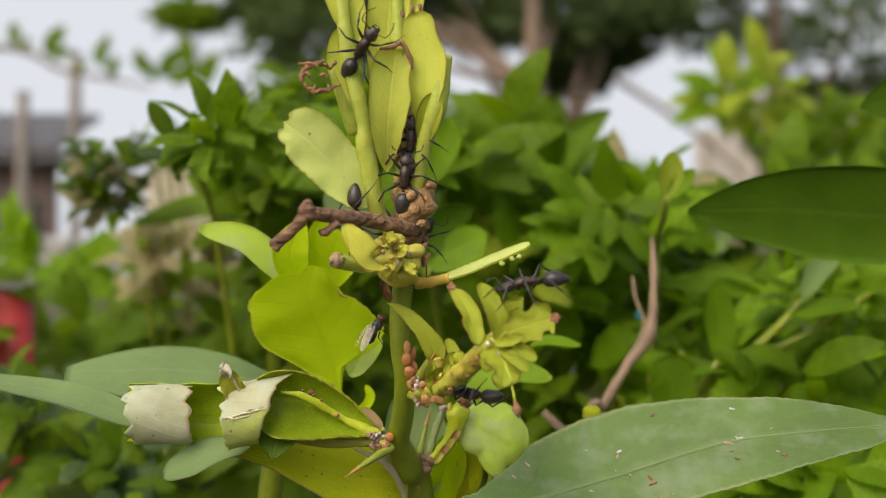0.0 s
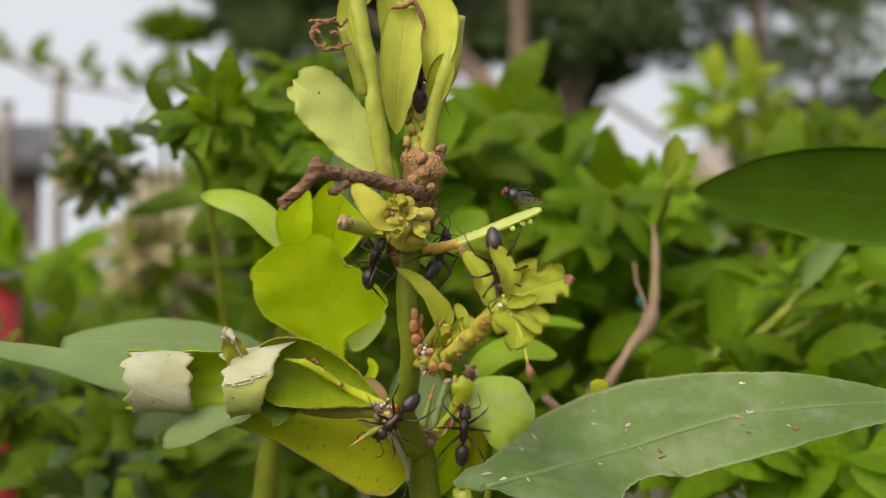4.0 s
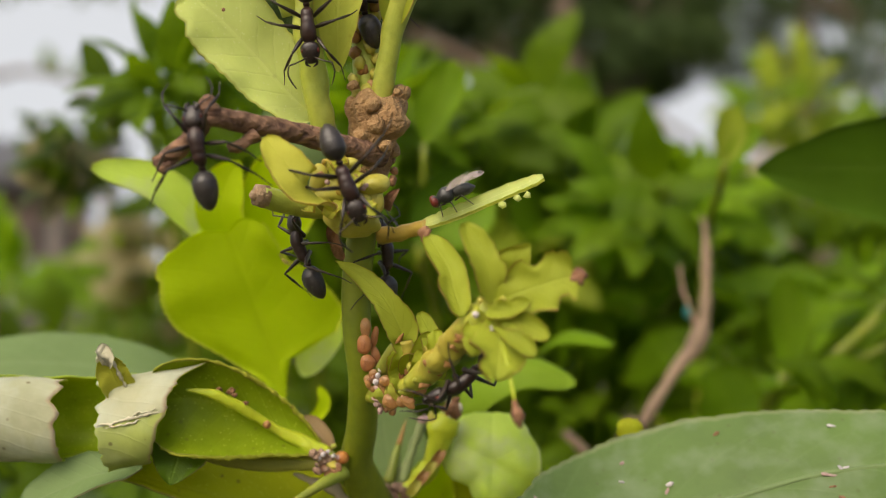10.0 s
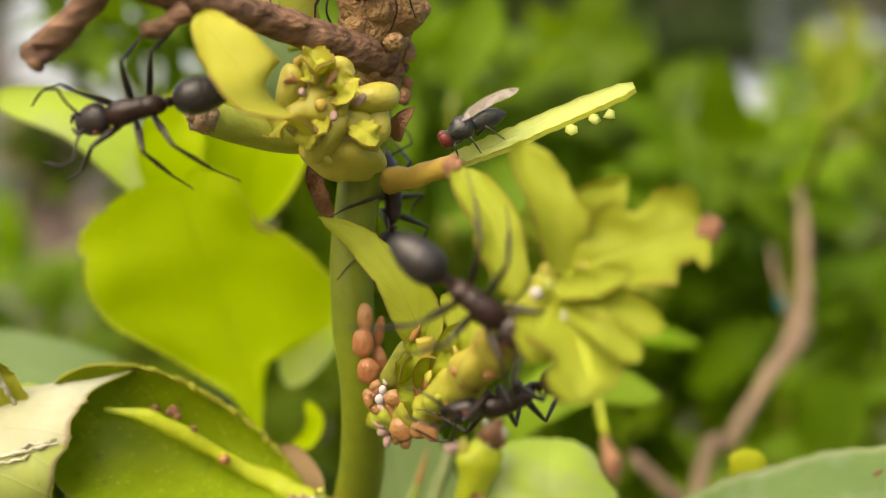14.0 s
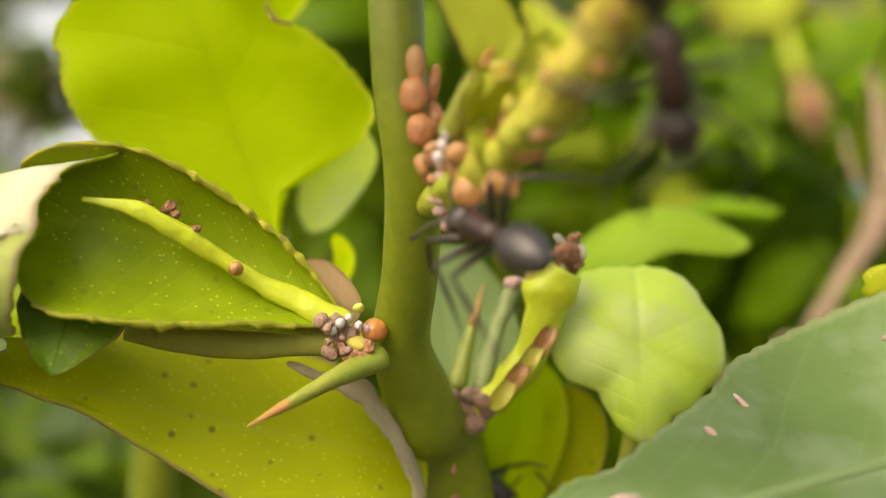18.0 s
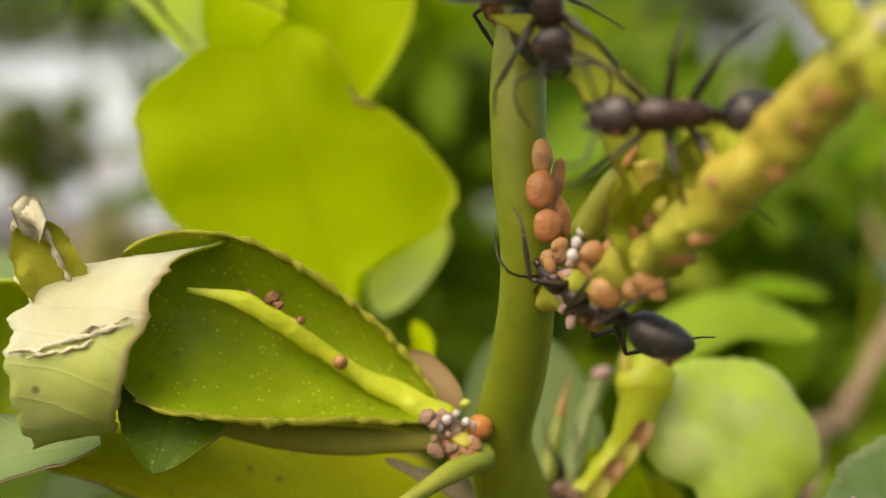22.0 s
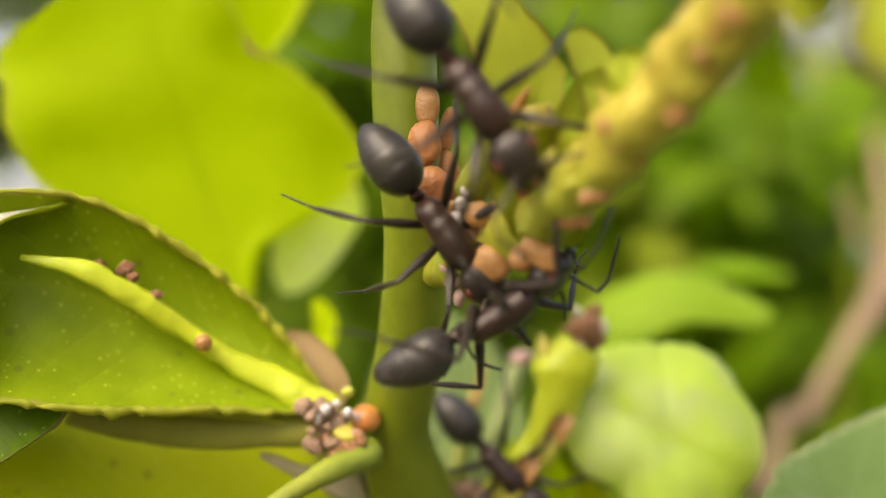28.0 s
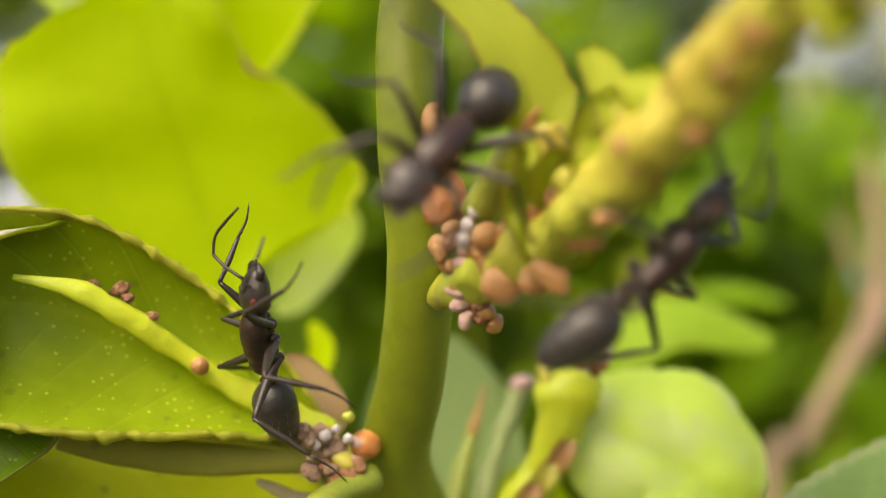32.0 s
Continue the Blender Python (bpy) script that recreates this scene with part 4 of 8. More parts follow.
part("rolled_flap", roll(-0.262, -0.163, -0.2, 0.035, 0.043, -14, 150, (1, 0), 1.0, dx=0.01, slope=0.25, cut=0.064, low=0.6), [L_CURL, L_CURLB, L_CURLC], curl, "pale torn flap of the rolled leaf")
part("rolled_flap", roll(-0.376, -0.302, -0.198, 0.034, 0.036, -15, 165, (1, 0), 2.0, dx=0.008, yc=1.385), [L_CURL, L_CURLB], curl)
part("rolled_blade", roll(-0.38, -0.2, -0.197, 0.034, 0.036, 180, 345, (1, 0), 3.0, yc=1.388), [L_CURL, L_CURLB], curl)
for k, (xa, xb, f0, w) in enumerate(((-0.262, -0.211, 0.605, 0.0012), (-0.255, -0.228, 0.635, 0.0009), (-0.236, -0.209, 0.588, 0.0007))):
    torn = []
    for i in range(15):
        x = xa + (xb - xa) * i / 14
        f = f0 + 0.022 * noise.noise(Vector((x * 90, k * 3.0, 1))) + 0.012 * noise.noise(Vector((x * 260, k * 3.0, 4)))
        r = (0.035 + 0.008 * f) * (1 + 0.16 * noise.noise(Vector((x * 26, f * 3, 1.0)))) + 0.0008
        a = radians(-14 + 164 * f)
        torn.append((x + 0.01 * f, 1.372 - r * math.sin(a), -0.2 + 0.25 * (x + 0.262) + r * math.cos(a)))
    part("torn_edge", tube(torn, [w * 0.4, w, w * 0.7, w * 1.1, w * 0.6, w * 0.9, w * 0.3], 110, 8, 1.4, 330), L_TORN, curl, "whitish wrinkled torn edge" if k == 0 else "")
# Same leaf in a darker green: the fold's shade is put into the colour.
part("curled_pocket", leaf([(-0.193, 1.37, -0.21), (-0.196, 1.362, -0.221), (-0.199, 1.357, -0.233), (-0.2015, 1.353, -0.246)], 0.05, (0.1, -1, 0.3), 0.25, 0.75, 18, 7, cup=0.3, wave=0.05, seed=15), leaf_mat("shaded_fold", (0.17, 0.28, 0.012), (0.2, 0.3, 0.02), 0.4, 0.4, 0.5, 0.4, (0.25, 0.2, 0.06), 0.2, 0.06), curl, "fold under the blade, its shade put into the colour")
part("lower_flap", leaf([(-0.23, 1.372, -0.235), (-0.27, 1.365, -0.242), (-0.3, 1.362, -0.256), (-0.33, 1.365, -0.268)], 0.05, (0.1, -0.6, 0.8), 0.5, 0.4, 18, 5, cup=0.6, ragged=0.05, mats=(0, 1), seed=16), [L_GREY, L_CURLB], curl)
part("withered_lobe", leaf([(-0.236, 1.362, -0.182), (-0.2445, 1.352, -0.166), (-0.25, 1.347, -0.153), (-0.2525, 1.345, -0.141)], 0.03, (0.3, -1, 0), 0.3, 0.35, 20, 5, cup=0.9, wave=0.2, ragged=0.07, seed=5), L_RIM, curl, "yellow-brown withered lobe")
for i, (pts, wd) in enumerate((([(-0.2515, 1.344, -0.1475), (-0.2535, 1.339, -0.1425), (-0.2555, 1.341, -0.137), (-0.2525, 1.346, -0.1335)], 0.013), ([(-0.2495, 1.343, -0.149), (-0.2485, 1.338, -0.144), (-0.25, 1.3385, -0.138), (-0.254, 1.343, -0.135)], 0.011), ([(-0.2545, 1.345, -0.147), (-0.2575, 1.342, -0.144), (-0.2585, 1.344, -0.1395)], 0.008))):
    part("dry_tip", leaf(pts, wd, (0.4 - 0.5 * i, -1, 0.3), 0.4, 0.3, 18, 5, cup=1.1, wave=0.5, ragged=0.16, seed=40 + i), L_TORN, curl, "greyish crumpled dry tip" if i == 0 else "")
part("dry_margin", tube([(-0.247, 1.343, -0.145), (-0.243, 1.345, -0.155), (-0.238, 1.35, -0.166), (-0.231, 1.353, -0.1735)], [0.001, 0.0013, 0.0009, 0.0005], 50, 8, 1.2, 260), L_TORN, curl)
for x, z, s in ((-0.172, -0.1725, 0.0035), (-0.168, -0.170, 0.003), (-0.158, -0.171, 0.0045), (-0.155, -0.174, 0.003), (-0.176, -0.172, 0.0028), (-0.146, -0.181, 0.0032)):
    part("leaf_blotch", blob((x, 1.379, z), (s, 0.002, s * 0.8), 0.5, 200, sub=1), M_FLAKE, curl)
# winged petiole and the yellowing lower leaf
low = part("lower_leaf", leaf([(-0.045, 1.46, -0.3), (-0.085, 1.445, -0.289), (-0.14, 1.432, -0.276), (-0.2, 1.42, -0.262), (-0.25, 1.412, -0.248), (-0.285, 1.408, -0.24)], 0.135, [(0.05, -0.75, 0.65), (0.1, -0.8, 0.6)], n=44, m=9, cup=-0.2, wave=0.05, ragged=0.012, seed=18,
                              prof=((0.3, 0.3), (0.8, 0.6), (0.85, 0.8), (0.62, 0.85), (0.36, 0.8), (0.17, 0.7), (0.12, 0.55), (0.12, 0.35), (0.03, 0.05))), L_LOW, shoot, "yellowing spotted leaf with a torn papery edge")
part("winged_petiole", tube([(-0.076, 1.4, -0.236), (-0.0925, 1.4, -0.2334), (-0.128, 1.4, -0.2343), (-0.1584, 1.398, -0.2308), (-0.183, 1.395, -0.2275)], [0.005, 0.0068, 0.0078, 0.008, 0.0052], 50, 16, 0.12, 60, flat=0.7), leaf_mat("winged_petiole_skin", (0.36, 0.38, 0.06), (0.34, 0.28, 0.08), 0.2, 0.5, 0.0, 0.4, None, 0.2, 0.3), shoot, "brownish rolled winged petiole")
part("petiole_wing", leaf([(-0.082, 1.402, -0.2315), (-0.11, 1.398, -0.227), (-0.145, 1.394, -0.2245), (-0.175, 1.39, -0.2205)], 0.01, (0.05, -0.6, 0.8), 0.35, 0.35, 20, 3, cup=0.5, ragged=0.04, seed=19), L_RIM, shoot)
part("papery_edge", tube([(-0.108, 1.405, -0.2435), (-0.09, 1.412, -0.252), (-0.075, 1.42, -0.258), (-0.062, 1.432, -0.277), (-0.049, 1.442, -0.305), (-0.0475, 1.448, -0.33)], [0.001, 0.0042, 0.006, 0.0048, 0.0042, 0.002], 50, 8, 0.5, 120, flat=0.3), L_PAPER, low, "papery pale dead edge")
part("papery_lobe", leaf([(-0.078, 1.41, -0.226), (-0.083, 1.408, -0.214), (-0.094, 1.41, -0.203), (-0.105, 1.412, -0.2)], 0.02, (0.1, -1, 0.2), 0.5, 0.5, 12, 4, cup=0.5, ragged=0.05), leaf_mat("papery_lobe_skin", (0.5, 0.36, 0.2), (0.55, 0.42, 0.3), 0.4), shoot, "papery brownish leaf scrap")
# cupped round leaf and the leaves under it
def dome(c, rx, rz, depth, tip, seed):
    """A cupped round blade leaning back, its hollow turned away; tip: how far it draws down to a point."""
    bm = bmesh.new()
    uvl = bm.loops.layers.uv.verify()
    n, m = 14, 48
    lays = []
    for off in (0.0, 0.0016):
        g = []
        for i in range(n + 1):
            r = i / n
            row = []
            for k in range(m):
                a = 2 * math.pi * k / m
                out = 1 + 0.05 * math.cos(2 * a + 0.6) + 0.04 * math.cos(5 * a + seed) + 0.025 * noise.noise(Vector((3 * math.cos(a), 3 * math.sin(a), seed)))
                out += tip * max(0.0, math.cos(a + math.pi / 2 - 0.1)) ** 9 - 0.16 * math.exp(-((a - 5.12) / 0.13) ** 2) - 0.13 * math.exp(-((a - 3.95) / 0.33) ** 2) + 0.07 * math.exp(-((a - 3.1) / 0.25) ** 2) + 0.012 * math.sin(23 * a)
                x, z = rx * r * out * math.cos(a), rz * r * out * math.sin(a)
                d = depth * (1 - 0.8 * r ** 3.4 + 0.16 * noise.noise(Vector((x * 34, z * 34, seed))) + 0.05 * noise.noise(Vector((x * 90, z * 90, seed))))
                d -= 0.34 * z + 0.12 * depth * math.exp(-((z + 0.55 * x + 0.004) / (0.16 * rx)) ** 2)
                row.append((bm.verts.new((c[0] + x, c[1] - d + off, c[2] + z)), z / rz * 0.5 + 0.5, x / rx))
            g.append(row)
        lays.append(g)
    for f, g in enumerate(lays):
        for i in range(n):
            for k in range(m):
                q = [g[i][k], g[i + 1][k], g[i + 1][(k + 1) % m], g[i][(k + 1) % m]]
                if i == 0:
                    q = [g[0][0], g[1][k], g[1][(k + 1) % m]]
                face = bm.faces.new([v[0] for v in (q if f == 0 else q[::-1])])
                for lp, v in zip(face.loops, q if f == 0 else q[::-1]):
                    lp[uvl].uv = (v[1], v[2])
    for k in range(m):
        bm.faces.new((lays[0][n][k][0], lays[1][n][k][0], lays[1][n][(k + 1) % m][0], lays[0][n][(k + 1) % m][0]))
    bmesh.ops.delete(bm, geom=[v for v in bm.verts if not v.link_faces], context="VERTS")
    return bm


gl = part("cupped_leaf", dome((0.0641, 1.4700, -0.2350), 0.0425, 0.0415, 0.017, 0.26, 20.0), L_GLOBE, shoot, "cupped fresh green leaf")
# Crease ridge; its whitish colour paints the gloss along it.
part("rib", tube([(0.022, 1.473, -0.2315), (0.0354, 1.4575, -0.2394), (0.0475, 1.453, -0.2496), (0.0576, 1.4565, -0.267)], [0.0022, 0.0028, 0.002, 0.0006], 24, 8, 0.2, 90, flat=0.5), leaf_mat("cupped_leaf_gloss", (0.7, 0.76, 0.45), (0.7, 0.76, 0.45), 0.4, 0.4), gl, "crease ridge coloured as a white gloss line")
part("stalk", tube([(0.064, 1.478, -0.275), (0.06, 1.5, -0.31), (0.05, 1.53, -0.38)], [0.004, 0.004, 0.005], 10, 8), M_SHOOT, gl)
part("hanging_leaf", leaf([(0.0, 1.5, -0.245), (0.005, 1.51, -0.275), (-0.004, 1.52, -0.31), (-0.015, 1.53, -0.36)], 0.055, (0.1, -1, 0.1), 0.5, 0.5, 16, 5, cup=0.3, seed=22), L_BRIGHT, shoot)
part("hanging_leaf", leaf([(0.025, 1.51, -0.262), (0.035, 1.515, -0.285), (0.03, 1.52, -0.31), (0.02, 1.53, -0.34)], 0.04, (-0.2, -1, 0.1), 0.5, 0.5, 14, 5, cup=0.5, seed=23), L_LOW, shoot)
part("hanging_leaf", leaf([(-0.03, 1.52, -0.33), (-0.032, 1.522, -0.28), (-0.038, 1.522, -0.23), (-0.046, 1.515, -0.18)], 0.085, (0.1, -1, 0.1), 0.5, 0.5, 20, 6, cup=0.3, seed=24), L_PALEGREY, shoot)
part("arched_leaf", leaf([(0.03, 1.63, -0.218), (0.058, 1.62, -0.184), (0.1, 1.615, -0.166), (0.152, 1.61, -0.18)], 0.05, (0, -0.75, 0.8), 0.4, 0.45, 20, 6, cup=-0.5, seed=25), L_ARCH, shoot)
part("arched_leaf", leaf([(0.1256, 1.8200, -0.1613), (0.1507, 1.8000, -0.1401), (0.1805, 1.7900, -0.1393), (0.2126, 1.7800, -0.1490)], 0.034, (0, -0.5, 1), 0.5, 0.5, 16, 5, cup=-0.5, seed=26), L_BUSH2, shoot)

# ---- top of the shoot ----
top = part("upper_stem", tube([(-0.04, 1.33, 0.05), (-0.043, 1.33, 0.1), (-0.046, 1.326, 0.15), (-0.05, 1.322, 0.22), (-0.055, 1.32, 0.36)], [0.012, 0.0115, 0.0105, 0.009, 0.006], 30, 12, 0.2, 60), M_SHOOT, shoot, "yellow-green upper stem")
for i in range(22):
    a = i * 2.4
    part("bud_bump", blob((-0.043 + 0.0095 * math.cos(a), 1.318 + 0.002 * math.sin(a), 0.066 + 0.0042 * i), (0.0055, 0.0048, 0.0062), 0.35, 130, (0, 25 * math.sin(i), 0), 1, seed=i), M_BUD if i % 3 else M_SCALE2, top)
sh = part("upright_shoot", tube([(-0.072, 1.322, 0.03), (-0.0785, 1.31, 0.06), (-0.087, 1.302, 0.115), (-0.096, 1.297, 0.172), (-0.1085, 1.292, 0.241), (-0.118, 1.29, 0.34)], [0.0105, 0.0105, 0.0105, 0.0098, 0.0085, 0.006], 44, 12, 0.3, 60, flat=0.7), M_SHOOT, shoot, "pale green upright shoot")
part("spotted_leaf", leaf([(-0.082, 1.315, 0.052), (-0.1, 1.302, 0.068), (-0.125, 1.288, 0.096), (-0.15, 1.274, 0.121), (-0.1745, 1.263, 0.1395)], 0.069, (0.25, -0.95, 0.35), 0.55, 0.3, 44, 7, cup=0.35, wave=0.08, notch=-0.05, bites=((0.9, -1, 0.25, 0.06),), ragged=0.02, teeth=0.02, seed=30), L_PALE, shoot, "pale green oval leaf with a small hole")
part("leaf_hole", blob((-0.147, 1.2725, 0.127), (0.0017, 0.0012, 0.0017), 0.2, 100, sub=1), M_FLAKE, shoot)
TOPS = [
    ("top_leaf", [(-0.064, 1.312, 0.088), (-0.063, 1.292, 0.13), (-0.059, 1.284, 0.172), (-0.053, 1.288, 0.224)], 0.05, (0.05, -1, 0), 0.65, 0.2, 0.5, L_TOP),
    ("top_leaf", [(-0.026, 1.306, 0.14), (-0.02, 1.292, 0.175), (-0.02, 1.29, 0.215), (-0.03, 1.29, 0.265)], 0.05, (-0.1, -1, 0), 0.7, 0.35, 0.5, L_TOP),
    ("top_leaf", [(-0.07, 1.33, 0.17), (-0.066, 1.324, 0.23), (-0.061, 1.322, 0.29), (-0.06, 1.322, 0.35)], 0.05, (0.05, -1, 0), 0.6, 0.5, 0.4, L_TOP),
    ("top_leaf", [(-0.102, 1.312, 0.14), (-0.112, 1.31, 0.19), (-0.118, 1.31, 0.22), (-0.116, 1.312, 0.252)], 0.032, (0.2, -1, 0), 0.6, 0.5, 0.5, L_TOP),
    ("top_leaf", [(-0.098, 1.302, 0.23), (-0.106, 1.3, 0.265), (-0.117, 1.298, 0.3), (-0.128, 1.298, 0.35)], 0.045, (0.1, -1, 0), 0.6, 0.5, 0.5, L_TOP),
    ("top_leaf", [(-0.04, 1.33, 0.25), (-0.045, 1.33, 0.3), (-0.05, 1.33, 0.36)], 0.05, (0, -1, 0), 0.6, 0.5, 0.4, L_TOP),
]
for i, (nm, rib, w, nv, a, b, cup, mt) in enumerate(TOPS):
    part(nm, leaf(rib, w, nv, a, b, 20, 6, cup=cup, wave=0.08, ragged=0.03, bites=((0.8, 1, 0.25, 0.12),) if i in (0, 1) else (), seed=31 + i), mt, shoot, "chewed yellow-green top leaf" if i == 0 else "")
fin = part("finger_shoot", tube([(-0.032, 1.32, 0.06), (-0.026, 1.312, 0.09), (-0.02, 1.305, 0.122), (-0.007, 1.296, 0.16), (0.0, 1.292, 0.19), (0.004, 1.29, 0.217)], [0.009, 0.0085, 0.0088, 0.0125, 0.0085, 0.0075], 28, 12, 0.12, 60, flat=0.75), M_SHOOT, shoot, "pale green finger-like shoot")
part("finger_leaf", leaf([(-0.022, 1.304, 0.12), (-0.018, 1.296, 0.14), (-0.012, 1.292, 0.16), (-0.004, 1.29, 0.175)], 0.03, (0, -1, 0), 0.6, 0.6, 14, 4, cup=0.6), L_YELLOW, fin)
part("withered_shoot", tube([(-0.1, 1.3, 0.13), (-0.112, 1.285, 0.165), (-0.124, 1.272, 0.198)], [0.0075, 0.006, 0.0035], 14, 10, 0.15, 80), M_SHOOT, shoot)
wi = part("withered_tip", tube([(-0.122, 1.272, 0.197), (-0.135, 1.262, 0.203), (-0.151, 1.26, 0.196), (-0.153, 1.258, 0.183), (-0.142, 1.258, 0.172), (-0.128, 1.262, 0.174), (-0.112, 1.27, 0.181)], [0.0015, 0.0024, 0.003, 0.0014, 0.0026, 0.0018, 0.0012], 70, 8, 1.3, 230), M_FLAKE, shoot, "withered brown curled tip")
for i in range(7):
    part("shred", blob((-0.152 + 0.0055 * i, 1.258, 0.202 - 0.013 * (i % 3)), (0.0055, 0.0015, 0.0019), 1.2, 260, (0, 50 * i, 0), 3, seed=i), M_FLAKE, wi)
bm = tube([(-0.07, 1.28, 0.222), (-0.055, 1.277, 0.224), (-0.045, 1.278, 0.228), (-0.037, 1.28, 0.212), (-0.034, 1.282, 0.2)], [0.0018, 0.0028, 0.003, 0.0028, 0.0014], 24, 8, 0.5, 200)
part("dry_leaf_edge", bm, M_FLAKE, shoot, "dry brown leaf edge")
for x, z in ((-0.034, 0.267), (-0.026, 0.27), (-0.045, 0.262)):
    part("dry_tip", blob((x, 1.287, z), (0.003, 0.003, 0.005), 0.5, 200, sub=1), M_FLAKE, shoot)

# ---- scale insects and eggs on the stem ----
n0 = 0
for x, y, z, rx, rz, mt in ((-0.0412, 1.3375, -0.1135, 0.0048, 0.008, M_SCALE2), (-0.0425, 1.336, -0.128, 0.0068, 0.0085, M_SCALE), (-0.039, 1.335, -0.1425, 0.0072, 0.0078, M_SCALE), (-0.0345, 1.3435, -0.1225, 0.0036, 0.0092, M_SCALE),
                            (-0.0332, 1.3415, -0.1375, 0.004, 0.0095, M_SCALE), (-0.038, 1.337, -0.1555, 0.005, 0.0045, M_SCALE2), (-0.0345, 1.334, -0.1505, 0.0042, 0.0036, M_SCALE2), (-0.0225, 1.3135, -0.1545, 0.0062, 0.0048, M_SCALE2),
                            (-0.0145, 1.3105, -0.1525, 0.0068, 0.005, M_SCALE2), (-0.0185, 1.312, -0.1705, 0.008, 0.006, M_SCALE2), (-0.0075, 1.303, -0.1685, 0.0085, 0.0055, M_SCALE2), (-0.003, 1.292, -0.1405, 0.004, 0.008, M_SCALE2),
                            (0.0065, 1.283, -0.137, 0.0038, 0.007, M_SCALE2), (0.004, 1.283, -0.1575, 0.0075, 0.0048, M_SCALE2), (0.02, 1.256, -0.1395, 0.0048, 0.0068, M_SCALE), (0.0285, 1.243, -0.1215, 0.0042, 0.007, M_SCALE2), (0.036, 1.228, -0.1215, 0.0065, 0.005, M_SCALE)):
    bm = blob((x, y, z), (rx * 0.88, rx * 0.45, rz * 0.94), 0.22, 120, (0, 22 * math.sin(n0 * 3), 0), 4, seed=n0)
    solo("scale_insect", bm, mt, (x, y, z), "domed orange-brown scale insect on the stem", "scale insect", group="scale insects on the shoot")
    n0 += 1
for x, z, r in ((-0.0272, -0.1462, 0.0021), (-0.0292, -0.1508, 0.0022), (-0.0308, -0.1558, 0.0024)):
    bm = blob((x, 1.3165, z), (r, r * 0.8, r * 1.15), 0.05, 100)
    solo("insect_egg", bm, M_WHITE, (x, 1.3165, z), "tiny white waxy egg on the stem", "egg", group="white eggs")
for i in range(18):
    part("crust_flake", blob((-0.034 + 0.0052 * math.sin(i * 2.3) + 0.0006 * i, 1.332 + 0.0006 * i, -0.155 - 0.0016 * i), (0.0036, 0.003, 0.003), 0.6, 220, (0, 40 * i, 0), seed=i), (M_FLAKE, M_PINK, M_SCALE2)[i % 3], shoot, "flaky brown crust" if i == 0 else "")
solo("orange_bead", blob((-0.0655, 1.396, -0.2275), (0.0062, 0.0055, 0.0056), 0.2, 120, sub=3), M_BEAD, (-0.0655, 1.396, -0.2275), "round orange scale insect on the leaf node", "scale insect", group="scale insects on the shoot")
for x, y, z, r in ((-0.08, 1.386, -0.224, 0.0026), (-0.0835, 1.387, -0.2275, 0.0024), (-0.076, 1.387, -0.2215, 0.0021), (-0.0715, 1.387, -0.225, 0.0024)):
    solo("insect_egg", blob((x, y, z), r, 0.1, 90, sub=1), M_WHITE, (x, y, z), "tiny white waxy egg on the leaf node", "egg", group="white eggs")
solo("orange_bead", blob((-0.1275, 1.382, -0.199), 0.0036, 0.08, 80), M_SCALE2, (-0.1275, 1.382, -0.199), "small orange scale insect on the midrib", "scale insect", group="scale insects on the shoot")

# ---- neighbouring leaves ----
big = thing("broadleaf_weed", (0.05, 1.2, -5.0), "broad grey-green leaf of a weed beside the shoot", "plant")
part("stalk", tube([(0.05, 1.2, -5.0), (0.08, 1.3, -2.0), (0.06, 1.34, -0.6), (0.012, 1.264, -0.2985)], [0.04, 0.03, 0.02, 0.01], 20, 8), M_STEM, big)
bl = part("leaf", leaf([(0.0099, 1.262, -0.2969), (0.0405, 1.29, -0.2982), (0.1275, 1.345, -0.2857), (0.2032, 1.372, -0.2698), (0.3305, 1.38, -0.2318), (0.4321, 1.385, -0.2191), (0.565, 1.397, -0.214)], 0.178,
                       [(0.1, -0.3, 1), (0.0, -0.5, 0.9), (0.0, -0.65, 0.75), (0.0, -0.75, 0.66), (0.05, -0.8, 0.6)], n=150, m=16, cup=-0.1, wave=0.035, ragged=0.006, seed=40,
                       prof=((0.00, 0.00), (0.16, 0.07), (0.25, 0.09), (0.32, 0.14), (0.38, 0.09), (0.47, 0.12), (0.46, 0.49), (0.56, 0.79), (0.66, 0.99), (0.75, 0.94), (0.91, 1.00), (0.95, 0.95), (0.99, 0.76), (1.02, 0.58), (1.05, 0.49), (1.03, 0.49), (1.01, 0.67), (0.92, 0.66), (0.85, 0.67), (0.77, 0.66), (0.70, 0.63), (0.64, 0.60), (0.60, 0.55), (0.55, 0.49), (0.48, 0.44), (0.39, 0.37), (0.29, 0.29), (0.16, 0.16), (0.00, 0.00)),
                       teeth=0.012), L_BIG, big, "broad finely toothed leaf with a bitten edge")
rng = random.Random(12)
for k in range(26):
    p, nv = SURF[rng.randint(18, 128)][rng.randint(4, 28)]
    q = p + nv * 0.0012
    w = rng.uniform(0.0012, 0.003)
    part("fleck", blob(q, (w * rng.uniform(1, 2.6), w * 0.5, w * 0.6), 0.9, 300, (rng.uniform(-40, 40), 60 * rng.uniform(-1, 1), 0), 2, seed=k), (M_PINK, M_WHITE, M_FLAKE)[k % 3], bl, "small pale scar" if k == 0 else "")
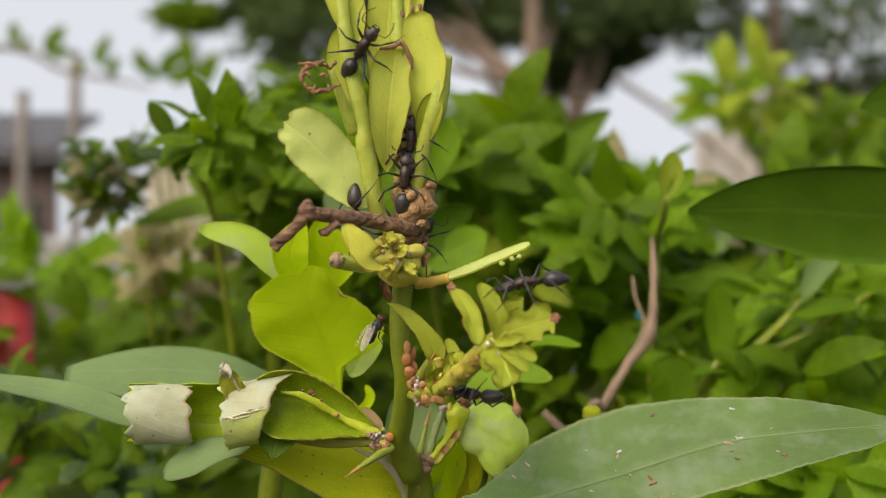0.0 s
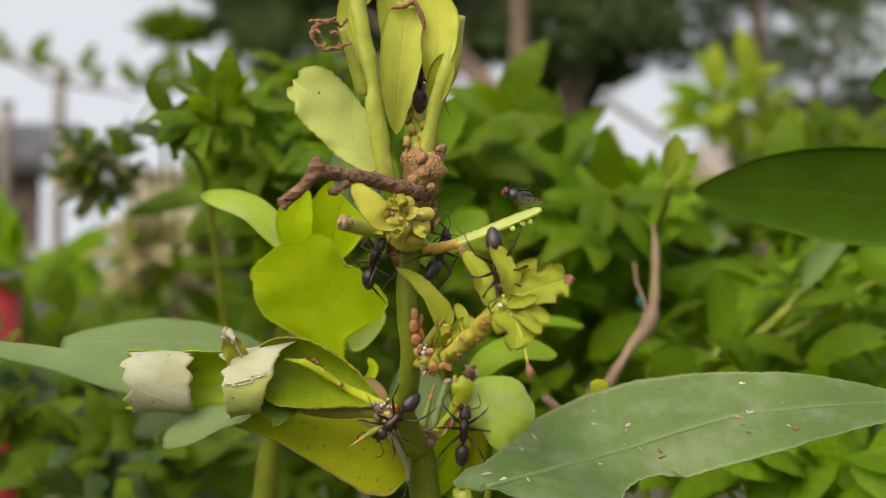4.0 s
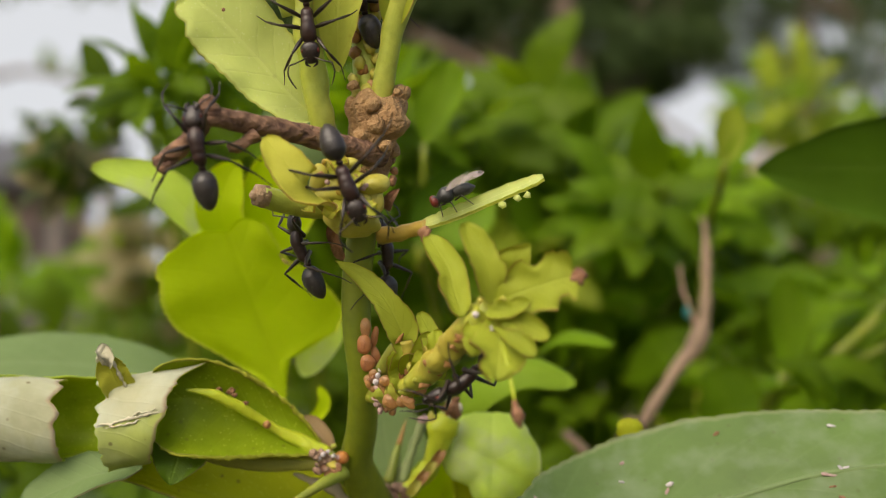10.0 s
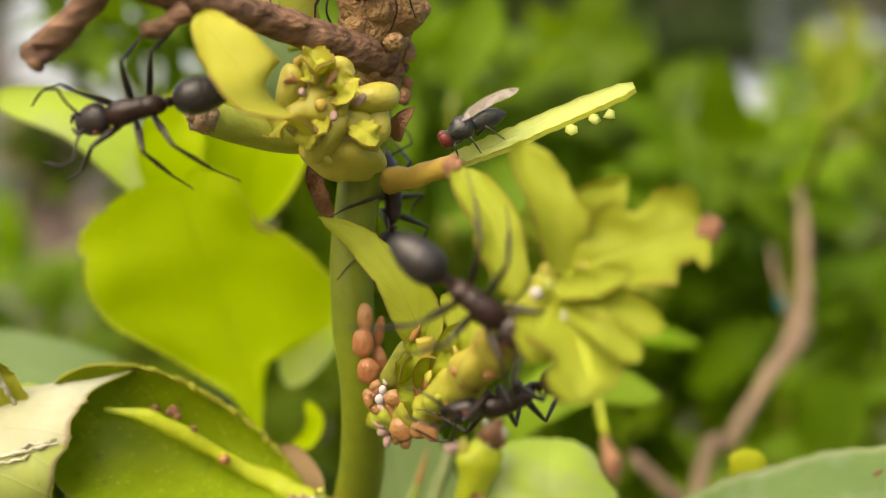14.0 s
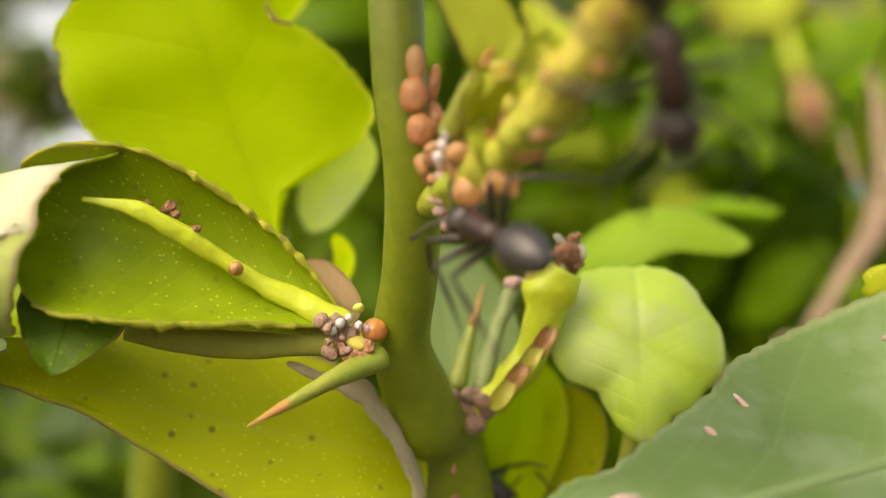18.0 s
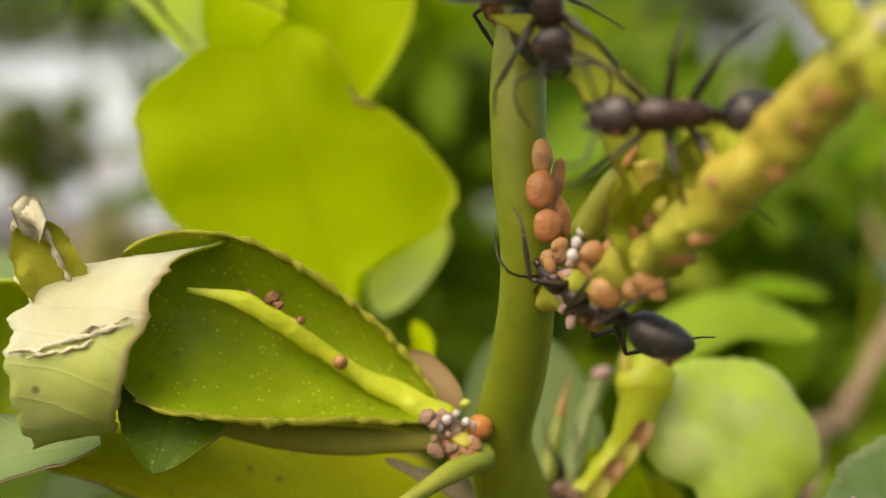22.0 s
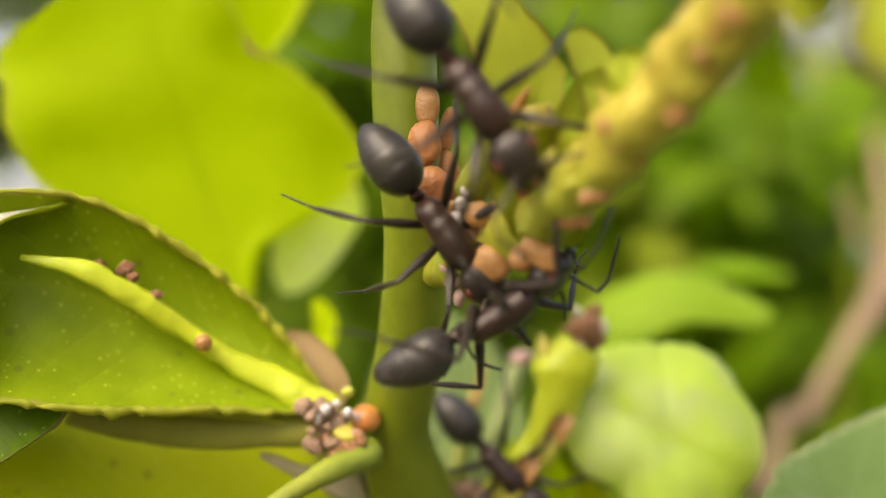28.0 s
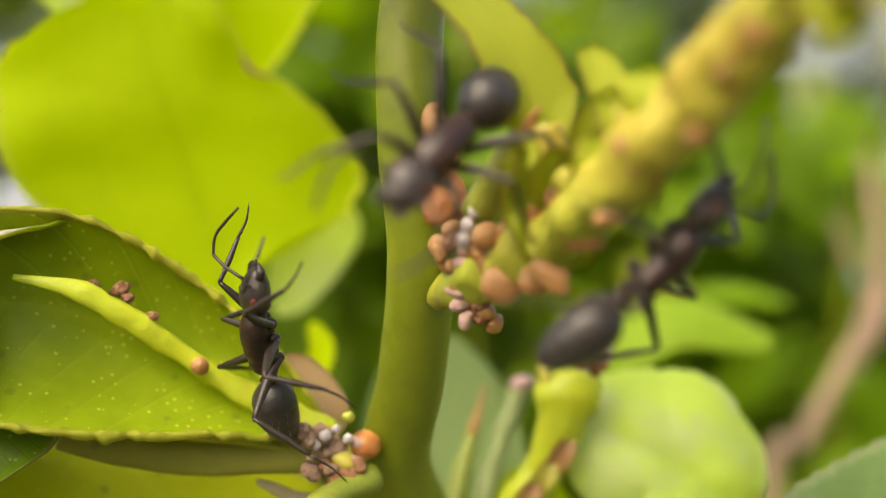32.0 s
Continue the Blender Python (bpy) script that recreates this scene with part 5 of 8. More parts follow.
part("midrib", tube([(0.0405, 1.288, -0.2995), (0.1275, 1.344, -0.287), (0.2032, 1.371, -0.2712), (0.3305, 1.379, -0.2332), (0.4321, 1.384, -0.2202), (0.5371, 1.395, -0.213)], [0.003, 0.0034, 0.003, 0.0024, 0.0016, 0.0006], 60, 8), L_GREY, bl, "pale raised midrib")
part("dry_tag", leaf([(0.252, 1.352, -0.286), (0.265, 1.345, -0.292), (0.275, 1.34, -0.296)], 0.014, (0, -0.7, 0.7), 0.5, 0.5, 10, 4, cup=0.8, wave=0.3, ragged=0.1), M_PINK, bl, "dry papery tag on the bitten edge")
part("yellow_scrap", blob((0.185, 1.45, -0.206), (0.014, 0.004, 0.009), 0.5, 80), L_LOW, big, "yellowed scrap of leaf")

left = thing("broadleaf_weed", (-0.4, 1.7, -5.0), "dull grey-green leaves of a weed beside the shoot", "plant")
part("stalk", tube([(-0.4, 1.7, -5.0), (-0.35, 1.7, -2.0), (-0.26, 1.66, -0.5), (-0.22, 1.61, -0.21)], [0.04, 0.03, 0.02, 0.008], 20, 8), M_STEM, left)
part("leaf", leaf([(-0.2, 1.61, -0.205), (-0.28, 1.58, -0.175), (-0.36, 1.565, -0.165), (-0.44, 1.56, -0.165), (-0.51, 1.558, -0.168)], 0.095, (0.1, -0.7, 0.8), n=26, m=8, cup=-0.15, wave=0.03, seed=44, prof=((0.1, 0.1), (0.55, 0.55), (0.85, 0.85), (0.98, 1.0), (1.0, 1.0), (0.9, 0.9), (0.72, 0.6), (0.55, 0.3))), L_GREY, left, "wide grey-green leaf with a cut-off end")
part("leaf", leaf([(-0.33, 1.41, -0.215), (-0.38, 1.405, -0.204), (-0.46, 1.42, -0.181), (-0.54, 1.435, -0.168), (-0.62, 1.445, -0.156)], 0.05, (0.1, -0.5, 1), 0.6, 0.8, 22, 5, cup=0.2, seed=45), L_GREY, left)

dark = thing("overhanging_plant", (0.95, 1.85, -5.0), "large dark leaf seen from below, beside the shoot", "plant")
part("stalk", tube([(0.95, 1.85, -5.0), (1.0, 1.82, -2.0), (0.98, 1.78, -0.4), (0.86, 1.75, 0.03)], [0.06, 0.045, 0.03, 0.012], 20, 8), M_STEM, dark)
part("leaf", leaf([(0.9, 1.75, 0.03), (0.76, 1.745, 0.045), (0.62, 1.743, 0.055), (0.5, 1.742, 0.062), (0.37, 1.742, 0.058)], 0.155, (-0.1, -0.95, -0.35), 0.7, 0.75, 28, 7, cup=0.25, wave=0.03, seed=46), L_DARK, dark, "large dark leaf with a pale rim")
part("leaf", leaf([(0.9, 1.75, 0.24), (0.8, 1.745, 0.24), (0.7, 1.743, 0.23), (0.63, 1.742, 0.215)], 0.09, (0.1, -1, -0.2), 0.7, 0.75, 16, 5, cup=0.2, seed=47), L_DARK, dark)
# ---- shrubs behind ----
LEAVES = {}


def leaf_mesh(mt, shape):
    """One shared leaf blade a plan unit long, by material and shape."""
    key = (mt.name, shape)
    if key not in LEAVES:
        w, a, b, droop, cup = {"oval": (0.46, 0.75, 0.95, -0.12, -0.35), "lance": (0.2, 0.6, 0.9, -0.06, -0.4), "round": (0.72, 0.55, 0.5, -0.1, -0.3)}[shape]
        bm = leaf([(0, 0, 0), (0.33, 0, 0.05), (0.66, 0, 0.04), (1, 0, droop)], w, (0, 0, 1), a, b, 10, 3, cup=cup, wave=0.06, thick=0.0, ragged=0.01)
        for v in bm.verts:
            v.co *= U
        me = bpy.data.meshes.new("leaf")
        bm.to_mesh(me)
        bm.free()
        me.materials.append(mt)
        me.polygons.foreach_set("use_smooth", [True] * len(me.polygons))
        LEAVES[key] = me
    return LEAVES[key]


def bush(seed, c, rad, count, size, mats, shape, label, facing=0.5, stems=2, mt_stem=None):
    """A shrub: stems from the ground and count leaves round c; each leaf an object of its own."""
    rng = random.Random(seed)
    e = thing("shrub", (c[0], c[1] + 0.1, -5.0), label, "shrub", group="shrubs behind the shoot")
    tips = []
    for k in range(stems):
        q = (c[0] + rng.uniform(-0.7, 0.7) * rad[0], c[1] + rng.uniform(-0.3, 0.7) * rad[1], c[2] + rng.uniform(-0.5, 0.25) * rad[2])
        tips.append(q)
        part("stalk", tube([(c[0] + rng.uniform(-0.1, 0.1), c[1] + 0.1, -5.0), (c[0] + rng.uniform(-0.2, 0.2), c[1] + 0.75, -2.5 + c[2] / 2), (q[0], q[1] + 0.5, q[2] - rad[2] * 1.2), q], [0.014, 0.009, 0.006, 0.003], 16, 6), mt_stem or M_STEM, e)
    o = ORIGIN[e]
    for i in range(count):
        d = Vector((rng.gauss(0, 1), rng.gauss(0, 1), rng.gauss(0, 1))).normalized() * rng.uniform(0.25, 1.0) ** 0.6
        p = Vector((c[0] + d.x * rad[0], c[1] + d.y * rad[1], c[2] + d.z * rad[2]))
        out = Vector((d.x + rng.uniform(-0.5, 0.5), d.y * 0.4 + rng.uniform(-0.5, 0.3), rng.uniform(-0.5, 0.55))).normalized()
        up = Vector((rng.uniform(-0.6, 0.6), -facing * rng.uniform(0.2, 1.8), rng.uniform(0.3, 1.0)))
        z = (up - up.dot(out) * out).normalized()
        y = z.cross(out)
        m = Matrix((out, y, z)).transposed().to_4x4()
        s = size * rng.uniform(0.65, 1.25)
        ob = new("leaf", leaf_mesh(rng.choice(mats), shape))
        ob.parent = e
        ob.matrix_basis = Matrix.Translation(P(p) - o) @ m @ Matrix.Diagonal((s, s, s, 1))
    return e


bush(100, (-0.922, 2.600, -0.406), (0.191, 0.25, 0.140), 102, 0.13, (L_BUSH3, L_BUSH3, L_TREE), "oval", "low green undergrowth shrub in the undergrowth", 0.5)
bush(101, (-0.616, 2.400, -0.469), (0.176, 0.25, 0.106), 102, 0.12, (L_BUSH3, L_BUSH3, L_TREE), "oval", "low green undergrowth shrub in the undergrowth", 0.5)
bush(102, (-0.485, 2.800, -0.520), (0.178, 0.25, 0.123), 85, 0.13, (L_BUSH3, L_TREE, L_BUSH3), "oval", "low green undergrowth shrub in the undergrowth", 0.5)
bush(103, (-1.304, 4.200, -0.327), (0.350, 0.40, 0.123), 102, 0.2, (L_BUSH3,), "oval", "dark green low shrub in the undergrowth", 0.5)
bush(104, (-0.955, 4.600, -0.336), (0.338, 0.40, 0.180), 102, 0.2, (L_BUSH3, L_BUSH), "oval", "dark green low shrub in the undergrowth", 0.5)
bush(105, (-1.724, 5.000, -0.071), (0.184, 0.30, 0.122), 44, 0.22, (L_BUSH2,), "oval", "fresh green low shrub in the undergrowth", 0.7)
bush(106, (-0.465, 3.600, -0.316), (0.247, 0.30, 0.194), 102, 0.18, (L_BUSH3, L_BUSH), "oval", "dark green shrub in the undergrowth", 0.5)
bush(107, (-0.375, 2.700, 0.147), (0.159, 0.270, 0.145), 187, 0.099, (L_BUSH, L_BUSH3), "oval", "dense green shrub in the undergrowth", 0.5)
bush(108, (-0.264, 2.925, 0.316), (0.186, 0.270, 0.172), 187, 0.099, (L_BUSH3, L_BUSH), "oval", "dense green shrub in the undergrowth", 0.5)
bush(109, (-0.324, 4.600, 0.047), (0.293, 0.40, 0.270), 119, 0.2, (L_BUSH, L_BUSH3), "oval", "green shrub in the undergrowth", 0.5)
bush(110, (-0.210, 3.200, -0.500), (0.235, 0.30, 0.204), 102, 0.16, (L_BUSH3, L_BUSH), "oval", "dark green shrub in the undergrowth", 0.5)
bush(111, (0.068, 3.000, -0.469), (0.206, 0.30, 0.206), 102, 0.16, (L_BUSH3, L_BUSH), "oval", "dark green shrub in the undergrowth", 0.5)
bush(112, (0.081, 3.600, -0.210), (0.264, 0.30, 0.229), 119, 0.18, (L_BUSH3, L_BUSH), "oval", "dark green shrub in the undergrowth", 0.5)
bush(113, (0.276, 3.200, -0.061), (0.235, 0.30, 0.235), 119, 0.17, (L_BUSH, L_BUSH2, L_BUSH), "oval", "green shrub with upright stems in the undergrowth", 0.5)
bush(114, (0.031, 3.900, 0.193), (0.210, 0.30, 0.191), 68, 0.2, (L_BUSH, L_BUSH2), "oval", "green shrub in the undergrowth", 0.6)
bush(115, (0.165, 2.900, 0.25), (0.12, 0.20, 0.07), 27, 0.18, (L_BUSH3, L_BUSH), "oval", "yellow-green leafy shrub in the undergrowth", 0.9)
bush(117, (0.35, 2.800, 0.1), (0.12, 0.20, 0.06), 20, 0.15, (L_BLUE, L_BUSH), "oval", "shrub with bluish leaves in the undergrowth", 0.9)
bush(118, (0.286, 2.700, -0.290), (0.172, 0.25, 0.198), 93, 0.15, (L_BUSH, L_BUSH2), "oval", "dark green shrub in the undergrowth", 0.5)
bush(119, (0.538, 3.000, -0.175), (0.176, 0.30, 0.176), 85, 0.15, (L_BUSH2, L_BUSH), "oval", "dark green shrub in the undergrowth", 0.5)
bush(120, (0.619, 2.500, -0.195), (0.135, 0.20, 0.159), 71, 0.15, (L_BUSH2, L_BUSH), "lance", "fresh shrub with narrow leaves in the undergrowth", 0.6)
bush(121, (0.759, 2.400, -0.116), (0.129, 0.20, 0.106), 68, 0.17, (L_BUSH2, L_BUSH), "lance", "fresh shrub with narrow leaves in the undergrowth", 0.6)
bush(122, (0.829, 2.300, -0.224), (0.135, 0.20, 0.124), 68, 0.15, (L_BUSH2, L_BUSH), "lance", "fresh shrub with narrow leaves in the undergrowth", 0.6)
bush(123, (0.610, 2.200, -0.279), (0.162, 0.20, 0.075), 51, 0.14, (L_BUSH2, L_BUSH), "oval", "fresh green shrub in the undergrowth", 0.6)
bush(124, (0.626, 1.950, -0.381), (0.153, 0.12, 0.048), 44, 0.11, (L_BUSH2,), "round", "fresh green shrub with round leaves in the undergrowth", 0.5)
bush(125, (0.407, 2.100, -0.410), (0.113, 0.15, 0.072), 44, 0.11, (L_BUSH2, L_BUSH), "oval", "fresh green shrub in the undergrowth", 0.5)
bush(126, (1.026, 3.400, 0.002), (0.283, 0.30, 0.200), 119, 0.2, (L_BUSH3, L_BUSH), "oval", "dark green shrub in the undergrowth", 0.5)
bush(127, (0.786, 3.600, -0.104), (0.159, 0.30, 0.141), 85, 0.18, (L_BUSH, L_BUSH2), "oval", "dark green shrub in the undergrowth", 0.5)
bush(128, (1.257, 3.000, -0.116), (0.220, 0.30, 0.323), 102, 0.2, (L_BUSH3, L_BUSH), "oval", "dark green shrub in the undergrowth", 0.5)
bush(129, (-1.505, 3.400, -0.265), (0.250, 0.30, 0.366), 119, 0.2, (L_BUSH3, L_BUSH), "oval", "dark green shrub in the undergrowth", 0.5)
bush(131, (1.837, 7.000, 0.963), (0.240, 0.40, 0.154), 44, 0.3, (L_BUSH2, L_LIME), "oval", "light green shrub in the undergrowth", 0.7)
bush(132, (3.067, 9.000, 0.842), (0.485, 0.60, 0.308), 102, 0.3, (L_BUSH, L_BUSH3), "oval", "green shrub before the wall in the undergrowth", 0.6)
bush(138, (-0.390, 2.050, 0.207), (0.065, 0.12, 0.042), 44, 0.09, (L_BUSH, L_BUSH), "oval", "green shrub tip with a few tan leaves in the undergrowth", 0.6)
bush(139, (-0.83, 3.6, -0.09), (0.1, 0.2, 0.15), 60, 0.16, (L_TAN, L_TAN, L_BUSH), "oval", "half-withered green and tan shrub in the undergrowth", 0.6)
bush(140, (0.354, 2.400, 0.048), (0.106, 0.10, 0.076), 37, 0.13, (L_BUSH2, L_BUSH), "oval", "fresh green shrub in the undergrowth", 0.7)
bush(141, (0.525, 3.100, 0.077), (0.152, 0.20, 0.121), 74, 0.16, (L_BUSH, L_BUSH, L_TAN), "oval", "dark green shrub in the undergrowth", 0.5)
bush(142, (0.328, 3.100, -0.014), (0.152, 0.20, 0.121), 74, 0.16, (L_BUSH, L_BUSH2), "oval", "dark green shrub in the undergrowth", 0.5)
bush(143, (-0.362, 2.600, 0.141), (0.102, 0.20, 0.102), 51, 0.14, (L_BUSH, L_BUSH3), "oval", "dense green shrub in the undergrowth", 0.6)
bush(144, (-0.127, 2.500, 0.209), (0.135, 0.20, 0.086), 61, 0.14, (L_BUSH, L_BUSH2), "oval", "green shrub close behind in the undergrowth", 0.6)
bush(145, (0.046, 2.600, 0.180), (0.089, 0.20, 0.089), 40, 0.15, (L_BUSH, L_BUSH3), "oval", "green shrub in the undergrowth", 0.6)
bush(146, (0.25, 2.700, 0.11), (0.11, 0.20, 0.09), 51, 0.14, (L_BUSH, L_BUSH3), "oval", "green shrub in the undergrowth", 0.6)
bush(147, (-0.247, 2.600, -0.050), (0.153, 0.20, 0.140), 68, 0.14, (L_BUSH3, L_BUSH), "oval", "dark green shrub in the undergrowth", 0.5)
bush(148, (0.447, 2.800, 0.056), (0.110, 0.20, 0.110), 44, 0.15, (L_BUSH2, L_BUSH), "oval", "dark green shrub in the undergrowth", 0.5)

# Two shrubs added to cover bright sky; the first replaces a far tree.
bush(150, (-0.885, 3.0, 0.16), (0.065, 0.1, 0.085), 110, 0.075, (L_BUSH3, L_TREE, L_TAN), "oval", "added dark green shrub standing in for a tree against bright sky", 0.5)
bush(151, (-0.86, 3.0, 0.25), (0.08, 0.1, 0.05), 60, 0.06, (L_BUSH, L_BUSH3, L_TREE), "oval", "added yellow-green shrub tip against bright sky", 0.6)
bush(152, (0.17, 2.6, -0.07), (0.12, 0.15, 0.12), 60, 0.12, (L_BUSH2, L_BUSH, L_LIME), "oval", "fresh green shrub behind the stem in the undergrowth", 0.7)
# single large leaves that stand out among the shrubs


def lone(name, base, label, items):
    e = thing(name, (base[0], base[1], -5.0), label, "shrub", group="shrubs behind the shoot")
    for k, (rib, w, nv, mt, cup) in enumerate(items):
        if k == 0:
            part("stalk", tube([(base[0], base[1], -5.0), (base[0] + 0.1, base[1] + 0.6, -1.5), (rib[0][0] + 0.03, rib[0][1] + 0.3, rib[0][2] - 0.25), tuple(rib[0])], [0.014, 0.01, 0.007, 0.005], 18, 6), M_STEM, e)
        else:
            part("stalk", tube([tuple(items[0][0][0]), tuple((Vector(items[0][0][0]) + Vector(rib[0])) / 2 + Vector((0, 0.03, -0.03))), tuple(rib[0])], [0.006, 0.006, 0.004], 8, 6), M_STEM, e)
        part("leaf", leaf(rib, w, nv, 0.7, 0.7, 16, 5, cup=cup, wave=0.05, seed=k * 1.7 + base[0]), mt, e)
    return e


lone("shrub", (0.177, 3.105, 0.169), "shrub with large yellow-green leaves", [
    ([(0.177, 3.105, 0.169), (0.116, 3.105, 0.230), (0.070, 3.105, 0.305), (0.047, 3.105, 0.382)], 0.135, (0.2, -1, 0.1), L_BUSH, 0.4),
    ([(0.184, 3.105, 0.184), (0.221, 3.105, 0.261), (0.267, 3.105, 0.321), (0.305, 3.105, 0.412)], 0.176, (-0.2, -1, 0.1), L_BUSH3, 0.4),
    ([(0.180, 3.173, 0.173), (0.180, 3.173, 0.266), (0.180, 3.173, 0.343), (0.149, 3.173, 0.413)], 0.121, (0, -1, 0.2), L_BUSH, 0.4),
    ([(0.192, 3.105, 0.169), (0.267, 3.105, 0.230), (0.359, 3.105, 0.305), (0.450, 3.105, 0.374)], 0.095, (0, -1, 0.4), L_BUSH, 0.4),
])
lone("shrub", (0.395, 2.925, 0.116), "shrub with pale bluish leaves", [
    ([(0.438, 2.925, 0.130), (0.395, 2.925, 0.202), (0.352, 2.925, 0.238), (0.309, 2.925, 0.216)], 0.091, (0, -1, 0.6), L_BLUE, 0.2),
    ([(0.452, 2.925, 0.116), (0.495, 2.925, 0.130), (0.538, 2.925, 0.101), (0.581, 2.925, 0.030)], 0.091, (0, -1, 0.6), L_BLUE, 0.2),
    ([(0.575, 2.925, 0.081), (0.638, 2.925, 0.058), (0.681, 2.925, 0.030), (0.718, 2.925, 0.058)], 0.117, (0, -1, 0.5), L_BLUE, 0.2),
    ([(0.595, 2.925, 0.058), (0.595, 2.925, 0.001), (0.581, 2.925, -0.042), (0.589, 2.925, -0.085)], 0.104, (0, -1, 0.3), L_BLUE, 0.2),
])
lone("shrub", (0.015, 1.950, -0.037), "shrub with bright leaves close behind the shoot", [
    ([(-0.023, 1.950, -0.037), (0.006, 1.950, -0.009), (0.044, 1.950, 0.011), (0.073, 1.950, 0.030)], 0.075, (0.1, -1, 0.4), L_BUSH2, 0.3),
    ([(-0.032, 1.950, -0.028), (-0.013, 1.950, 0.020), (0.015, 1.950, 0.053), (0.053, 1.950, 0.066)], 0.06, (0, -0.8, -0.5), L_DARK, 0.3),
    ([(-0.023, 1.950, 0.106), (-0.009, 1.950, 0.154), (0.006, 1.950, 0.192), (0.015, 1.950, 0.221)], 0.06, (0, -1, 0.1), L_BUSH2, 0.3),
])
lone("shrub", (-0.837, 3.200, 0.064), "shrub with long dark arching leaves", [
    ([(-0.555, 3.200, 0.143), (-0.649, 3.200, 0.135), (-0.743, 3.200, 0.111), (-0.860, 3.200, 0.072)], 0.09, (0, -0.8, 0.6), L_BUSH, -0.4),
    ([(-0.570, 3.200, 0.111), (-0.602, 3.200, 0.143), (-0.617, 3.200, 0.205), (-0.633, 3.200, 0.252)], 0.08, (0, -1, 0.2), L_BUSH, 0.3),
])
lone("shrub", (-0.49, 2.05, 0.13), "thin shoot with an upright leaf", [
    ([(-0.478, 2.05, 0.19), (-0.492, 2.05, 0.215), (-0.508, 2.05, 0.24), (-0.522, 2.05, 0.262)], 0.036, (0.3, -1, 0.1), L_BUSH3, 0.3),
    ([(-0.482, 2.05, 0.15), (-0.5, 2.05, 0.165), (-0.525, 2.05, 0.172), (-0.545, 2.05, 0.165)], 0.03, (0.1, -0.8, 0.6), L_TREE, 0.3),
    ([(-0.475, 2.05, 0.13), (-0.46, 2.05, 0.155), (-0.45, 2.05, 0.18), (-0.445, 2.05, 0.2)], 0.03, (0.0, -1, 0.3), L_BUSH3, 0.3),
])
lone("shrub", (0.36, 1.95, 0.1), "shoot with a pointed lime leaf", [
    ([(0.378, 1.95, 0.085), (0.382, 1.95, 0.115), (0.386, 1.95, 0.14), (0.388, 1.95, 0.165)], 0.045, (0.1, -1, 0.1), L_LIME, 0.4),
    ([(0.378, 1.95, 0.085), (0.395, 1.95, 0.105), (0.41, 1.95, 0.12), (0.425, 1.95, 0.135)], 0.03, (0.1, -1, 0.3), L_BUSH2, 0.4),
])

lone("shrub", (0.561, 2.100, -0.122), "fresh shrub with narrow pointed leaves", [
    ([(0.500, 2.100, -0.205), (0.505, 2.100, -0.153), (0.500, 2.100, -0.102), (0.495, 2.100, -0.061)], 0.06, (0, -1, 0.1), L_BUSH2, 0.4),
    ([(0.633, 2.100, -0.122), (0.675, 2.100, -0.112), (0.726, 2.100, -0.102), (0.767, 2.100, -0.105)], 0.045, (0, -0.7, 0.7), L_BUSH2, 0.4),
    ([(0.654, 2.100, -0.092), (0.675, 2.100, -0.050), (0.700, 2.100, -0.020), (0.736, 2.100, 0.006)], 0.045, (-0.2, -1, 0.3), L_BLUE, 0.4),
    ([(0.531, 2.100, -0.205), (0.572, 2.100, -0.194), (0.613, 2.100, -0.205), (0.649, 2.100, -0.230)], 0.06, (0, -0.6, 0.8), L_BUSH, 0.4),
    ([(0.407, 2.100, -0.307), (0.417, 2.100, -0.256), (0.407, 2.100, -0.225), (0.387, 2.100, -0.205)], 0.1, (0, -1, 0.3), L_BUSH2, 0.3),
    ([(0.777, 2.100, -0.081), (0.788, 2.100, -0.050), (0.798, 2.100, -0.040), (0.839, 2.100, -0.030)], 0.09, (0, -0.7, 0.7), L_BUSH2, 0.4),
])

# bare forked branch
fk = thing("bare_branch", (0.22, 1.95, -5.0), "pale bare forked branch among the shrubs", "branch")
part("limb", tube([(0.22, 1.95, -5.0), (0.16, 1.9, -1.0), (0.235, 1.93, -0.33), (0.273, 1.95, -0.262), (0.319, 1.97, -0.192), (0.356, 2.0, -0.148), (0.368, 2.02, -0.085), (0.374, 2.05, -0.02), (0.376, 2.08, 0.02)], [0.03, 0.02, 0.0095, 0.008, 0.008, 0.0125, 0.007, 0.0055, 0.003], 80, 10, 0.4, 30), M_BRANCH, fk)
part("fork", tube([(0.356, 2.0, -0.15), (0.345, 2.01, -0.11), (0.337, 2.02, -0.085), (0.335, 2.04, -0.05)], [0.006, 0.004, 0.003, 0.002], 16, 8, 0.2, 30), M_BRANCH, fk)
part("twig", tube([(0.235, 1.93, -0.33), (0.205, 1.9, -0.305), (0.165, 1.9, -0.268)], [0.009, 0.008, 0.006], 10, 8, 0.2, 30), M_BRANCH, fk)

solo("plastic_scrap", leaf([(0.342, 2.008, -0.122), (0.337, 2.004, -0.114), (0.338, 2.003, -0.106)], 0.011, (0.3, -1, 0.1), 0.4, 0.4, 14, 4, cup=0.8, wave=0.4, ragged=0.1), M_TEAL, (0.342, 2.008, -0.122), "teal plastic scrap caught on the bare branch", "litter")

# ---- trees, posts and houses in the distance ----


